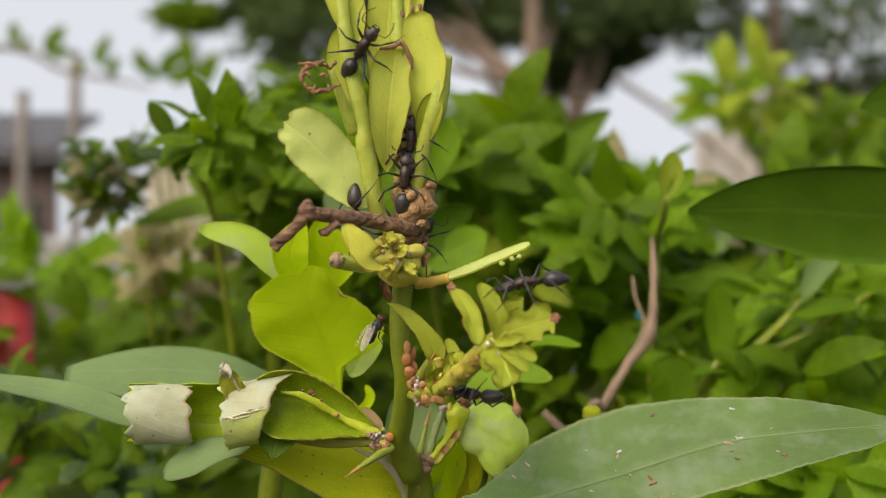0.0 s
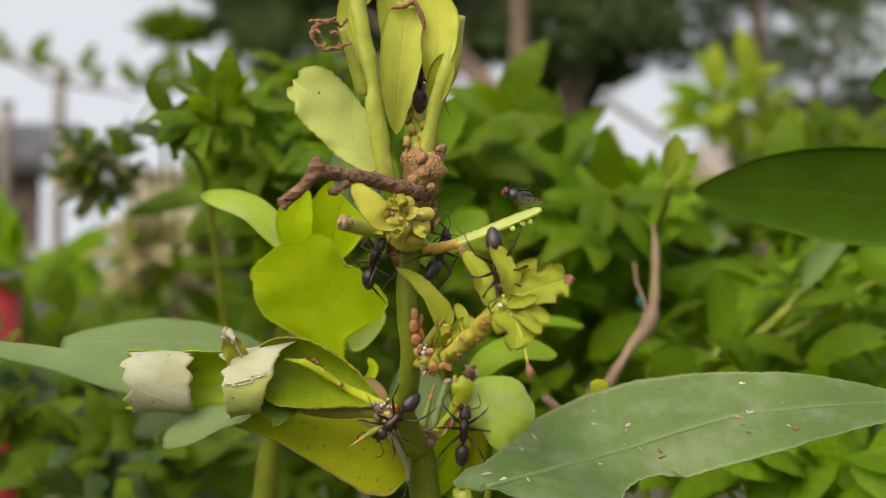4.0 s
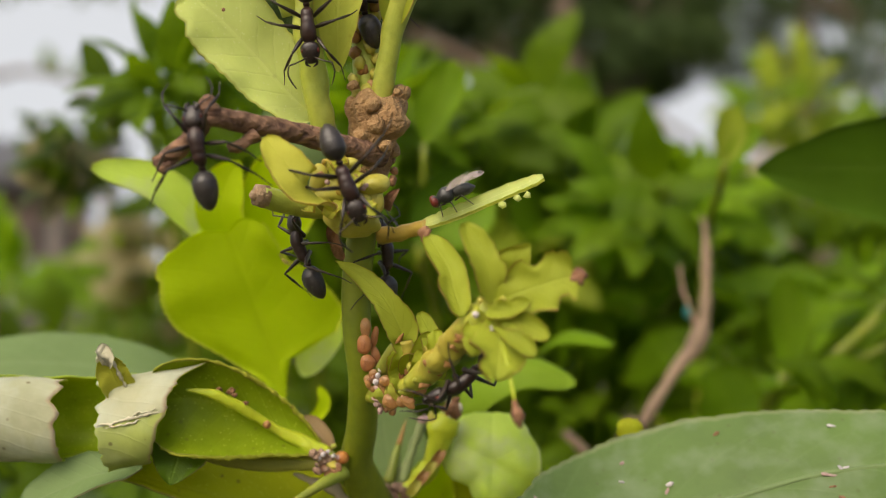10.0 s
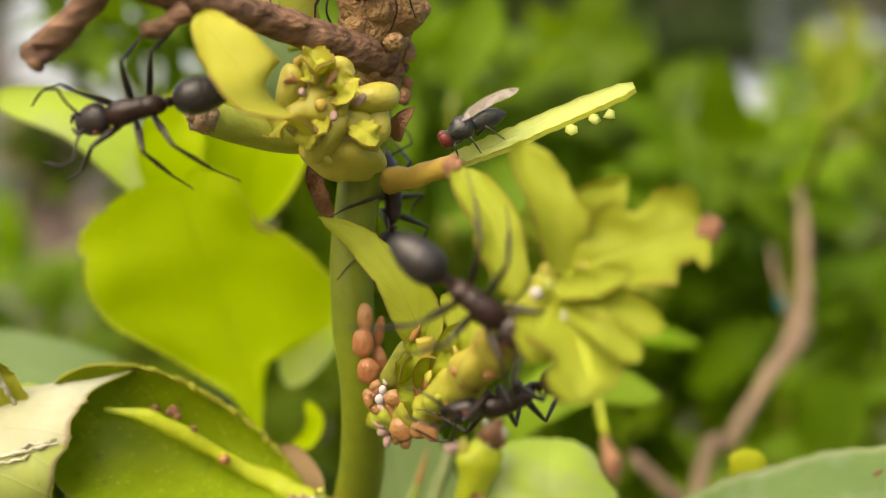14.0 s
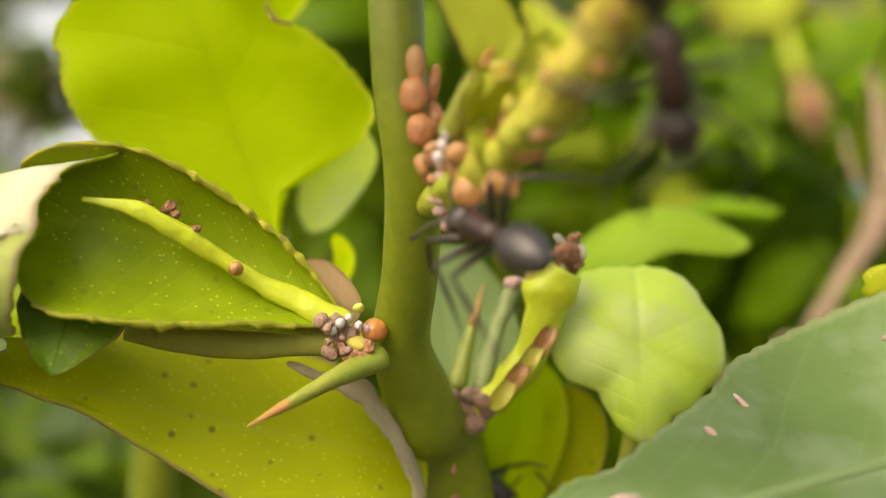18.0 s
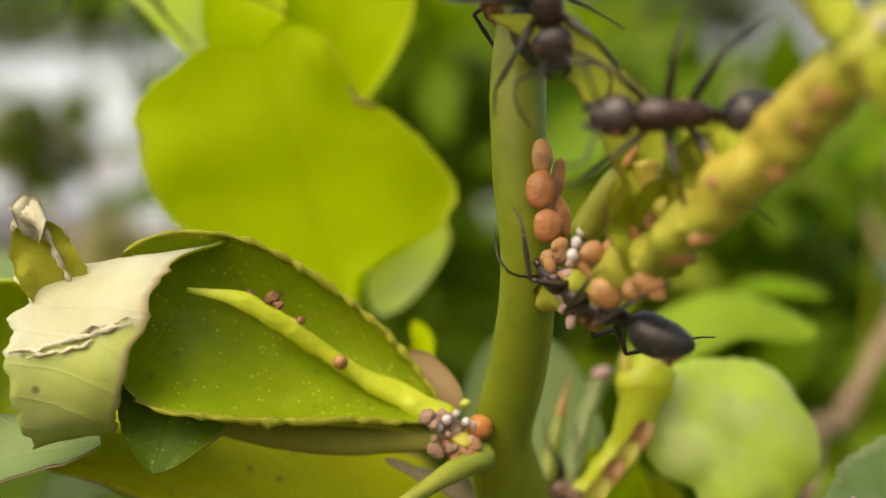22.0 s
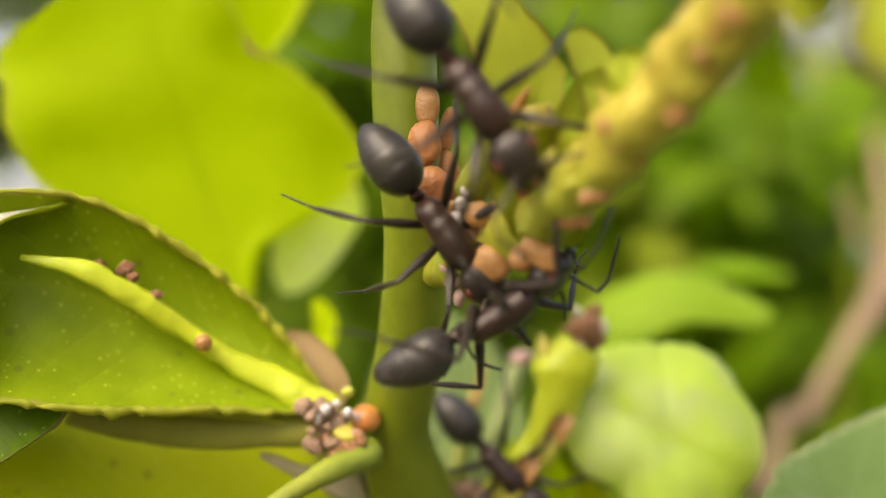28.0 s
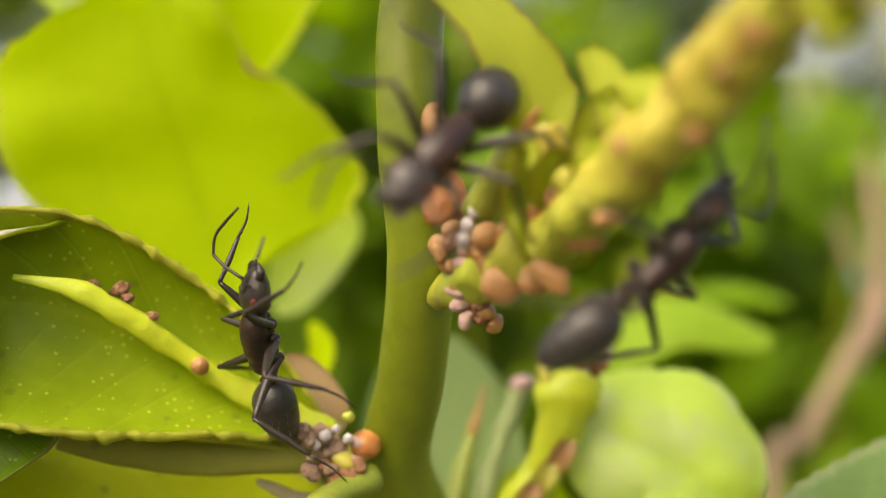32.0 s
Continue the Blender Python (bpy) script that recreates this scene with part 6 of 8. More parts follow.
def crown(seed, blobs, size, count, mt):
    """Many small leaves scattered round several clumps, as one mesh with gaps between the clumps."""
    rng = np.random.default_rng(seed)
    base = np.array([(0, 0, 0), (0.5, 0.24, 0.06), (1, 0, -0.05), (0.5, -0.24, 0.06)], float)
    verts, faces = [], []
    for (c, r) in blobs:
        k = count
        d = rng.normal(size=(k, 3))
        d /= np.linalg.norm(d, axis=1)[:, None]
        d *= rng.uniform(0.1, 1, (k, 1)) ** 0.45
        pos = np.array(c) + d * np.array(r)
        q = rng.normal(size=(k, 3, 3))
        for p, m3 in zip(pos, q):
            x = m3[0] / np.linalg.norm(m3[0])
            y = np.cross(m3[1], x)
            y /= np.linalg.norm(y)
            z = np.cross(x, y)
            s = size * rng.uniform(0.6, 1.3)
            n0 = len(verts)
            verts += [tuple(p + s * (b[0] * x + b[1] * y + b[2] * z)) for b in base]
            faces.append((n0, n0 + 1, n0 + 2, n0 + 3))
    bm = bmesh.new()
    vs = [bm.verts.new(v) for v in verts]
    for f in faces:
        bm.faces.new([vs[i] for i in f])
    return bm


def tree(seed, base, height, lean, blobs, size, count, label, r=0.6, mt=None):
    e = thing("tree", base, label, "tree", group="trees in the distance")
    x, y, z = base
    topp = (x + lean, y, z + height)
    part("trunk", tube([base, (x + lean * 0.2, y, z + height * 0.35), (x + lean * 0.6, y, z + height * 0.7), topp], [r, r * 0.8, r * 0.6, r * 0.25], 24, 10, 0.15, 2), M_TRUNK, e)
    for k, (c, rr) in enumerate(blobs):
        s = 0.45 + 0.5 * (k % 3) / 2
        st = (x + lean * s, y, z + height * s)
        part("limb", tube([st, tuple((Vector(st) + Vector(c)) / 2 + Vector((0, 0, 0.4))), c], [r * 0.35, r * 0.22, r * 0.06], 12, 6, 0.15, 2), M_TRUNK, e)
    tagged(part("crown", crown(seed, blobs, size, count, mt or L_TREE), mt or L_TREE, e, smooth=False), kind="stuff")
    return e


FAR = 5.0
tree(7, (1.63, 19.8, -5.0), 11.0, -0.1, [((-2.413, 22.000, 4.104), (1.62, 1.13, 0.65)), ((-0.987, 24.000, 4.948), (1.62, 1.13, 0.75)), ((0.743, 23.000, 4.516), (1.18, 0.83, 0.65)), ((4.4, 23.0, 6.6), (1.6, 1.0, 0.6)), ((1.4, 23.0, 6.8), (1.8, 1.0, 0.6)), ((-1.6, 23.0, 6.8), (1.8, 1.0, 0.6)), ((4.0, 23.0, 7.7), (2.4, 1.0, 0.7)), ((2.221, 21.000, 4.226), (1.29, 0.90, 0.65)), ((3.727, 22.000, 4.535), (1.29, 0.90, 0.54)), ((2.656, 24.000, 3.655), (0.97, 0.68, 0.54)), ((-1.763, 25.000, 3.562), (1.18, 0.83, 0.75)), ((-3.424, 23.000, 4.741), (1.18, 0.83, 0.32)), ((3.334, 23.000, 4.066), (0.97, 0.68, 0.54)), ((-3.424, 23.000, 5.474), (1.29, 0.90, 0.38)), ((-1.551, 22.000, 5.289), (1.29, 0.90, 0.43)), ((0.180, 23.000, 5.586), (1.29, 0.90, 0.43)), ((1.896, 22.000, 5.289), (1.29, 0.90, 0.43)), ((3.784, 23.000, 5.530), (1.29, 0.90, 0.43))], 0.32, 760, "slender tree with a thin dark green crown", 0.3)
tree(8, (7.84, 26, -5.0), 12.0, -0.5, [((5.933, 26.000, 5.105), (1.40, 0.98, 0.76)), ((6.060, 26.000, 6.251), (1.53, 1.07, 0.51)), ((8.144, 27.000, 6.425), (1.53, 1.07, 0.51)), ((9.625, 26.000, 6.251), (1.53, 1.07, 0.51)), ((7.4, 26.0, 8.7), (3.2, 1.4, 0.9)), ((7.0, 26.0, 7.5), (2.4, 1.4, 0.8)), ((10.2, 26.0, 7.4), (2.2, 1.4, 0.8)), ((7.880, 27.000, 4.905), (1.40, 0.98, 0.76)), ((8.765, 25.000, 4.909), (1.53, 1.07, 0.89)), ((9.880, 26.000, 3.705), (1.02, 0.71, 0.76)), ((8.673, 27.000, 3.583), (0.89, 0.62, 0.51)), ((7.843, 26.000, 2.432), (1.15, 0.80, 0.64))], 0.26, 620, "tree with a dark green crown", 0.35)
tree(9, (-5.35, 30, -5.0), 8.0, -0.4, [((-5.053, 30.000, 2.806), (1.18, 0.82, 0.88)), ((-3.823, 32.000, 4.246), (1.76, 1.23, 1.32)), ((-4.613, 30.000, 2.071), (1.62, 1.13, 1.03)), ((-2.793, 31.000, 2.444), (1.76, 1.23, 1.32)), ((-6.522, 30.000, 6.038), (1.03, 0.72, 0.29)), ((-0.388, 33.000, 3.086), (1.91, 1.34, 1.62)), ((1.504, 32.000, 2.209), (1.62, 1.13, 1.47))], 0.36, 900, "bushy green tree beyond the yard", 0.3, L_BUSH)
# Tree 10 is made up: its high crown only hides bright sky at left.
tree(10, (-15.5, 24, -5.0), 13.0, 1.5, [((-11.2, 24.0, 6.6), (2.2, 1.6, 0.9)), ((-8.2, 24.0, 6.75), (2.0, 1.6, 0.9)), ((-5.4, 24.0, 6.9), (2.0, 1.6, 0.9)), ((-9.6, 24.0, 7.9), (3.0, 1.8, 1.0)), ((-6.2, 24.0, 8.1), (3.0, 1.8, 1.0))], 0.34, 700, "added tall tree whose crown covers bright sky above the yard", 0.35, L_BUSH3)
tree(11, (4.02, 38, -5.0), 12.0, 0.4, [((3.275, 38.000, 2.624), (2.79, 1.95, 1.86)), ((5.880, 38.000, 1.135), (2.61, 1.82, 1.67)), ((11.834, 38.000, 0.763), (2.79, 1.95, 1.67)), ((14.439, 38.000, 2.065), (2.23, 1.56, 1.86)), ((-1.191, 38.000, 1.135), (2.79, 1.95, 1.67)), ((-4.540, 38.000, 0.763), (2.42, 1.69, 1.12))], 0.48, 900, "dense dark trees closing the yard", 0.4, L_BUSH3)
ob_branch = thing("overhanging_branch", (-4.160, 9.000, -5.000), "thin leafy branch hanging into the sky", "branch")
part("limb", tube([(-4.160, 9.000, -5.000), (-4.204, 9.000, 1.062), (-3.720, 9.000, 1.525), (-3.279, 9.000, 1.547), (-2.970, 9.000, 1.393), (-2.618, 9.000, 1.327), (-2.265, 9.000, 1.260)], [0.12, 0.07, 0.03, 0.022, 0.02, 0.016, 0.008], 40, 8, 0.1, 4), M_TRUNK, ob_branch)
part("leaf", leaf([(-3.326, 9.000, 1.571), (-3.345, 9.000, 1.679), (-3.364, 9.050, 1.787)], 0.10, (0.2, -1, 0.2), 0.6, 0.7, 8, 3, thick=0.0), L_BUSH3, ob_branch)
part("leaf", leaf([(-3.271, 9.000, 1.512), (-3.257, 9.000, 1.591), (-3.243, 9.050, 1.670)], 0.07, (0.2, -1, 0.2), 0.6, 0.7, 8, 3, thick=0.0), L_BUSH3, ob_branch)
part("leaf", leaf([(-3.106, 9.000, 1.514), (-3.036, 9.000, 1.635), (-2.966, 9.050, 1.756)], 0.13, (0.2, -1, 0.2), 0.6, 0.7, 8, 3, thick=0.0), L_BUSH3, ob_branch)
part("leaf", leaf([(-2.898, 9.000, 1.559), (-2.992, 9.000, 1.525), (-3.086, 9.050, 1.491)], 0.09, (0.2, -1, 0.2), 0.6, 0.7, 8, 3, thick=0.0), L_BUSH3, ob_branch)
part("leaf", leaf([(-2.634, 9.000, 1.416), (-2.684, 9.000, 1.503), (-2.734, 9.050, 1.589)], 0.09, (0.2, -1, 0.2), 0.6, 0.7, 8, 3, thick=0.0), L_BUSH3, ob_branch)
part("leaf", leaf([(-2.657, 9.000, 1.492), (-2.640, 9.000, 1.591), (-2.622, 9.050, 1.689)], 0.09, (0.2, -1, 0.2), 0.6, 0.7, 8, 3, thick=0.0), L_BUSH3, ob_branch)
part("leaf", leaf([(-2.539, 9.000, 1.509), (-2.574, 9.000, 1.415), (-2.608, 9.050, 1.321)], 0.09, (0.2, -1, 0.2), 0.6, 0.7, 8, 3, thick=0.0), L_BUSH3, ob_branch)
part("leaf", leaf([(-2.358, 9.000, 1.382), (-2.375, 9.000, 1.481), (-2.393, 9.050, 1.579)], 0.09, (0.2, -1, 0.2), 0.6, 0.7, 8, 3, thick=0.0), L_BUSH3, ob_branch)
part("leaf", leaf([(-2.369, 9.000, 1.519), (-2.309, 9.000, 1.415), (-2.249, 9.050, 1.311)], 0.11, (0.2, -1, 0.2), 0.6, 0.7, 8, 3, thick=0.0), L_BUSH3, ob_branch)
part("leaf", leaf([(-2.763, 9.000, 1.442), (-2.838, 9.000, 1.415), (-2.913, 9.050, 1.387)], 0.07, (0.2, -1, 0.2), 0.6, 0.7, 8, 3, thick=0.0), L_BUSH3, ob_branch)
part("leaf", leaf([(-2.208, 9.000, 1.329), (-2.133, 9.000, 1.459), (-2.058, 9.050, 1.589)], 0.14, (0.2, -1, 0.2), 0.6, 0.7, 8, 3, thick=0.0), L_BUSH3, ob_branch)
part("leaf", leaf([(-1.975, 9.000, 1.399), (-2.001, 9.000, 1.547), (-2.027, 9.050, 1.695)], 0.14, (0.2, -1, 0.2), 0.6, 0.7, 8, 3, thick=0.0), L_BUSH3, ob_branch)
part("leaf", leaf([(-2.131, 9.000, 1.296), (-2.001, 9.000, 1.371), (-1.871, 9.050, 1.446)], 0.14, (0.2, -1, 0.2), 0.6, 0.7, 8, 3, thick=0.0), L_BUSH3, ob_branch)
part("leaf", leaf([(-1.876, 9.000, 1.274), (-1.825, 9.000, 1.415), (-1.773, 9.050, 1.556)], 0.14, (0.2, -1, 0.2), 0.6, 0.7, 8, 3, thick=0.0), L_BUSH3, ob_branch)
pst = thing("post", (-12.11, 38, -5.0), "tall weathered grey post", "post", group="posts by the fence")
part("shaft", tube([(-12.11, 38, -5.0), (-12.11, 38, 6.34)], [0.205, 0.184], 8, 10, 0.08, 3), M_POST, pst)
part("cap", blob((-12.11, 38, 6.39), (0.254, 0.254, 0.12), 0.1, 3), M_POST, pst)
pst = thing("post", (-14.57, 40, -5.0), "weathered grey timber post", "post", group="posts by the fence")
part("shaft", tube([(-14.57, 40, -5.0), (-14.57, 40, 5.31)], [0.235, 0.212], 8, 10, 0.08, 3), M_POST, pst)
part("cap", blob((-14.57, 40, 5.36), (0.291, 0.291, 0.12), 0.1, 3), M_POST, pst)
house = thing("house", (-25.81, 62, -5.0), "low house with a dark sheet roof behind the posts", "house")
part("wall", box((-31.70, 62, -5.0), (-20.92, 62.8, 4.58)), M_BRICK, house, smooth=False)
rf = part("roof", box((-32.70, 60.5, 4.58), (-19.92, 66, 5.08), bevel=0.05), M_SHEET, house, smooth=False)
for k in range(24):
    xx = -32.70 + k * 0.532
    part("roof_sheet", tube([(xx, 60.4, 5.08), (xx, 64, 6.56), (xx, 68, 7.76)], [0.3, 0.3, 0.3], 4, 6), M_SHEET, rf)
part("door", box((-23.80, 61.9, -5.0), (-23.13, 61.98, 2.91), bevel=0.03), M_DARK, house, smooth=False)
wd = part("window", box((-22.04, 61.9, 0.64), (-21.43, 61.98, 2.76), bevel=0.03), M_DARK, house, smooth=False)
part("frame", box((-22.10, 61.8, 2.67), (-21.37, 61.96, 2.82), bevel=0.02), M_POST, wd, smooth=False)
shed = thing("shed", (-10.47, 46, -5.0), "small beige plastered shed", "shed")
part("wall", box((-11.85, 46, -5.0), (-9.10, 49, 3.40), bevel=0.06), M_PLASTER, shed, smooth=False)
part("roof", box((-12.00, 45.7, 3.40), (-8.95, 49.3, 3.67), bevel=0.04), M_CONCRETE, shed, smooth=False)
part("band", box((-11.90, 45.93, 0.81), (-7.75, 45.99, 1.55), bevel=0.02), M_PLASTER, shed, smooth=False)
fence = thing("fence", (-12.14, 34, -5.0), "grey corrugated sheet fence", "fence")
for k in range(9):
    x0 = -16.38 + k * 0.943
    bm = bmesh.new()
    prev = None
    for j in range(37):
        zz = -5.0 + j * 0.1486
        yy = 34 + 0.1 * math.sin(j * math.pi / 2)
        row = [bm.verts.new((x0 + dx, yy + dy, zz)) for dx, dy in ((0, 0), (0.933, 0), (0.933, 0.03), (0, 0.03))]
        if prev:
            for k2 in range(4):
                bm.faces.new((prev[k2], prev[(k2 + 1) % 4], row[(k2 + 1) % 4], row[k2]))
        prev = row
    part("sheet", bm, M_FENCE, fence)
FAR = 1.0
bar = thing("red_pipe", (-1.27, 3.4, -5.0), "faded red plastic pipe standing upright with a pale lid", "pipe")
part("body", tube([(-1.27, 3.4, -5.0), (-1.27, 3.4, -3.0), (-1.27, 3.4, -0.118)], [0.066, 0.066, 0.063], 12, 20), M_RED, bar)
part("lid", tube([(-1.27, 3.4, -0.118), (-1.27, 3.4, -0.097)], [0.066, 0.065], 3, 20), M_CONCRETE, bar, "dull pale lid")
FAR = 5.0
hs = thing("building", (16.26, 60, -5.0), "narrow pale concrete building between the trees", "building")
part("wall", box((15.31, 60, -5.0), (17.22, 64, 7.82), bevel=0.05), M_CONCRETE, hs, smooth=False)
part("roof", box((15.11, 59.7, 7.82), (17.42, 64.3, 8.12), bevel=0.04), M_CONCRETE, hs, smooth=False)
hs = thing("house", (20.92, 54, -5.0), "grey concrete house behind the trees", "house")
part("wall", box((17.08, 54, -5.0), (24.75, 58, 7.69), bevel=0.05), M_CONCRETE, hs, smooth=False)
part("roof", box((16.88, 53.7, 7.70), (24.95, 58.3, 7.99), bevel=0.04), M_CONCRETE, hs, smooth=False)
part("window", box((19.95, 53.94, 4.51), (20.53, 53.995, 6.62), bevel=0.01), M_DARK, hs, smooth=False)
part("window", box((21.54, 53.94, 4.51), (22.59, 53.995, 6.62), bevel=0.01), M_DARK, hs, smooth=False)
wp = thing("wall_panel", (9.52, 40, -5.0), "pale sheet wall behind the shrubs", "wall")
for k in range(4):
    x0 = 8.74 + k * 0.367
    part("panel", box((x0, 40, -5.0), (x0 + 0.347, 40.15, 4.13), bevel=0.03), M_CONCRETE, wp, smooth=False)
# Made-up building off the left edge of view, added to cover bright sky.
ann = thing("building", (-25.15, 40, -5.0), "added unseen beige building set against the bright sky", "building")
part("wall", box((-30.24, 40, -5.0), (-19.86, 46, 10.99), bevel=0.06), M_PLASTER, ann, smooth=False)
part("roof", box((-30.44, 39.6, 10.99), (-19.74, 46.4, 11.28), bevel=0.05), M_CONCRETE, ann, smooth=False)
FAR = 1.0
# ---- insects ----


def lpart(name, bm, mats, parent, size, label="", origin=(0, 0, 0), base=(0, 0, 0)):
    """A part of an insect, drawn in body lengths; it turns about its origin."""
    o = Vector(origin) * size
    for v in bm.verts:
        v.co = v.co * size - o
    me = bpy.data.meshes.new(name)
    bm.to_mesh(me)
    bm.free()
    for mt in mats if isinstance(mats, (list, tuple)) else (mats,):
        me.materials.append(mt)
    me.polygons.foreach_set("use_smooth", [True] * len(me.polygons))
    ob = new(name, me)
    ob.parent = parent
    ob.location = o - Vector(base) * size
    return tagged(ob, label)


LEGS = (("front", (0.14, 0.06, -0.03), (0.3, 0.21, 0.11), (0.42, 0.35, -0.07), (0.54, 0.39, -0.16)),
        ("mid", (0.05, 0.06, -0.04), (0.07, 0.285, 0.14), (0.01, 0.46, -0.07), (-0.06, 0.58, -0.16)),
        ("hind", (-0.06, 0.055, -0.04), (-0.22, 0.265, 0.17), (-0.42, 0.4, -0.03), (-0.57, 0.47, -0.16)))


def loft(rows, seg=18, bm=None):
    """A smooth body along x: rows of x, height, half-width, half-height."""
    bm = bm or bmesh.new()
    rings = [[bm.verts.new((x, w * math.cos(2 * math.pi * k / seg), z + h * math.sin(2 * math.pi * k / seg))) for k in range(seg)] for x, z, w, h in rows]
    for a, b in zip(rings, rings[1:]):
        for k in range(seg):
            bm.faces.new((a[k], a[(k + 1) % seg], b[(k + 1) % seg], b[k]))
    bm.faces.new(rings[0][::-1])
    bm.faces.new(rings[-1])
    return bm


def smooth_rows(rows, n):
    """Rows filled in on a smooth line through them."""
    a = spline([r[:3] for r in rows], n)
    b = spline([(r[0], r[1], r[3]) for r in rows], n)
    return [(p.x, p.y, max(p.z, 0.003), max(q.z, 0.003)) for p, q in zip(a, b)]


def make_ant(name, size, label):
    """Head to +x, back to +z; the body is one length long, its middle at the origin."""
    e = tagged(new(name), label, "ant", "ants on the shoot")
    e.empty_display_size = 0.003
    bm = loft(smooth_rows([(0.23, 0.014, 0.035, 0.035), (0.205, 0.022, 0.056, 0.05), (0.165, 0.038, 0.076, 0.062), (0.115, 0.046, 0.084, 0.07), (0.065, 0.048, 0.08, 0.072), (0.025, 0.046, 0.072, 0.069), (-0.01, 0.046, 0.07, 0.068), (-0.045, 0.04, 0.066, 0.063), (-0.08, 0.038, 0.066, 0.062), (-0.115, 0.03, 0.062, 0.058), (-0.145, 0.008, 0.046, 0.044), (-0.165, -0.006, 0.022, 0.026)], 46))
    lpart("thorax", bm, M_ANTRED, e, size, "dark reddish-black thorax")
    bm = loft(smooth_rows([(-0.15, -0.005, 0.022, 0.022), (-0.168, 0.005, 0.03, 0.03), (-0.182, 0.018, 0.036, 0.048), (-0.196, 0.01, 0.032, 0.034), (-0.215, -0.003, 0.024, 0.024)], 14), 14)
    lpart("petiole", bm, M_ANTRED, e, size)
    rows = smooth_rows([(-0.206, 0.0, 0.025, 0.025), (-0.222, 0.003, 0.062, 0.058), (-0.265, 0.008, 0.1, 0.094), (-0.32, 0.012, 0.12, 0.112), (-0.39, 0.008, 0.119, 0.111), (-0.455, -0.002, 0.106, 0.099), (-0.515, -0.014, 0.081, 0.076), (-0.56, -0.026, 0.05, 0.047), (-0.585, -0.032, 0.012, 0.012)], 44)
    cuts = (-0.335, -0.425, -0.5, -0.555)
    rows = [(x, z, w * (0.972 if any(0 < c - x < 0.011 for c in cuts) else 1.0), h * (0.972 if any(0 < c - x < 0.011 for c in cuts) else 1.0)) for x, z, w, h in rows]
    g = lpart("gaster", loft(rows, 24), M_GASTER, e, size, "dark egg-shaped gaster with fine bands")
    bm = bmesh.new()
    rng = random.Random(4)
    for k in range(40):
        a, s = rng.uniform(-1.9, 1.9), rng.uniform(0.1, 0.95)
        r = 0.114 * math.sin(math.pi * (0.16 + 0.74 * s))
        p = Vector((-0.22 - 0.36 * s, r * math.sin(a), 0.005 + r * 0.92 * math.cos(a)))
        tube([p, p + Vector((-0.03, 0.022 * math.sin(a), 0.022 * math.cos(a)))], [0.0017, 0.0005], 1, 3, bm=bm)
    lpart("bristles", bm, M_BRISTLE, g, size, "fine pale bristles")
    h = lpart("head", loft(smooth_rows([(0.2, 0.016, 0.036, 0.034), (0.216, 0.016, 0.068, 0.054), (0.25, 0.016, 0.101, 0.07), (0.3, 0.012, 0.103, 0.073), (0.35, 0.002, 0.09, 0.064), (0.39, -0.008, 0.066, 0.048), (0.416, -0.014, 0.046, 0.032), (0.426, -0.016, 0.02, 0.014)], 26), 20), M_ANT, e, size)
    tagged(h, "broad black head")
    for s in (-1, 1):
        bm = tube([(0.395, 0.055 * s, -0.01), (0.43, 0.052 * s, -0.02), (0.455, 0.012 * s, -0.028)], [0.024, 0.021, 0.006], 8, 8, flat=0.7)
        lpart("mandible", bm, M_ANTRED, h, size)
        lpart("eye", blob((0.3, 0.084 * s, 0.045), (0.024, 0.013, 0.02), 0.0), M_EYE, h, size)
        bm = tube([(0.37, 0.04 * s, 0.042), (0.42, 0.13 * s, 0.1), (0.45, 0.22 * s, 0.12)], [0.0095, 0.008, 0.0085], 10, 6)
        tube([(0.45, 0.22 * s, 0.12), (0.53, 0.24 * s, 0.09), (0.6, 0.22 * s, 0.03), (0.67, 0.18 * s, -0.03)], [0.0078, 0.0078, 0.0086, 0.006], 12, 6, 0.15, 60, bm=bm)
        lpart("antenna", bm, M_LEG, h, size)
    for kind, a, b, c, d in LEGS:
        for s in (-1, 1):
            q = [Vector((p[0], p[1] * s, p[2])) for p in (a, b, c, d)]
            bm = tube([q[0], q[0].lerp(q[1], 0.4) + Vector((0, 0, 0.015)), q[1]], [0.017, 0.025, 0.012], 12, 8)
            tube([q[1] + Vector((0, 0, 0.004)), q[1].lerp(q[2], 0.5), q[2]], [0.0105, 0.016, 0.0095], 10, 8, bm=bm)
            tube([q[2], q[2].lerp(q[3], 0.5) + Vector((0, 0, -0.014)), q[3]], [0.0075, 0.006, 0.0042], 8, 6, 0.2, 60, bm=bm)
            tube([q[2], q[2] + Vector((0.012, 0.01 * s, -0.035))], [0.003, 0.0008], 2, 4, bm=bm)
            for w in (-1, 1):
                tube([q[3], q[3] + Vector((0.012 * w, 0.014 * s, -0.008))], [0.003, 0.0008], 2, 4, bm=bm)
            blob(q[0] + Vector((0, -0.018 * s, 0.006)), (0.032, 0.026, 0.034), 0.0, bm=bm)
            lpart("leg", bm, M_LEG, e, size, origin=tuple(q[0]))
    return e


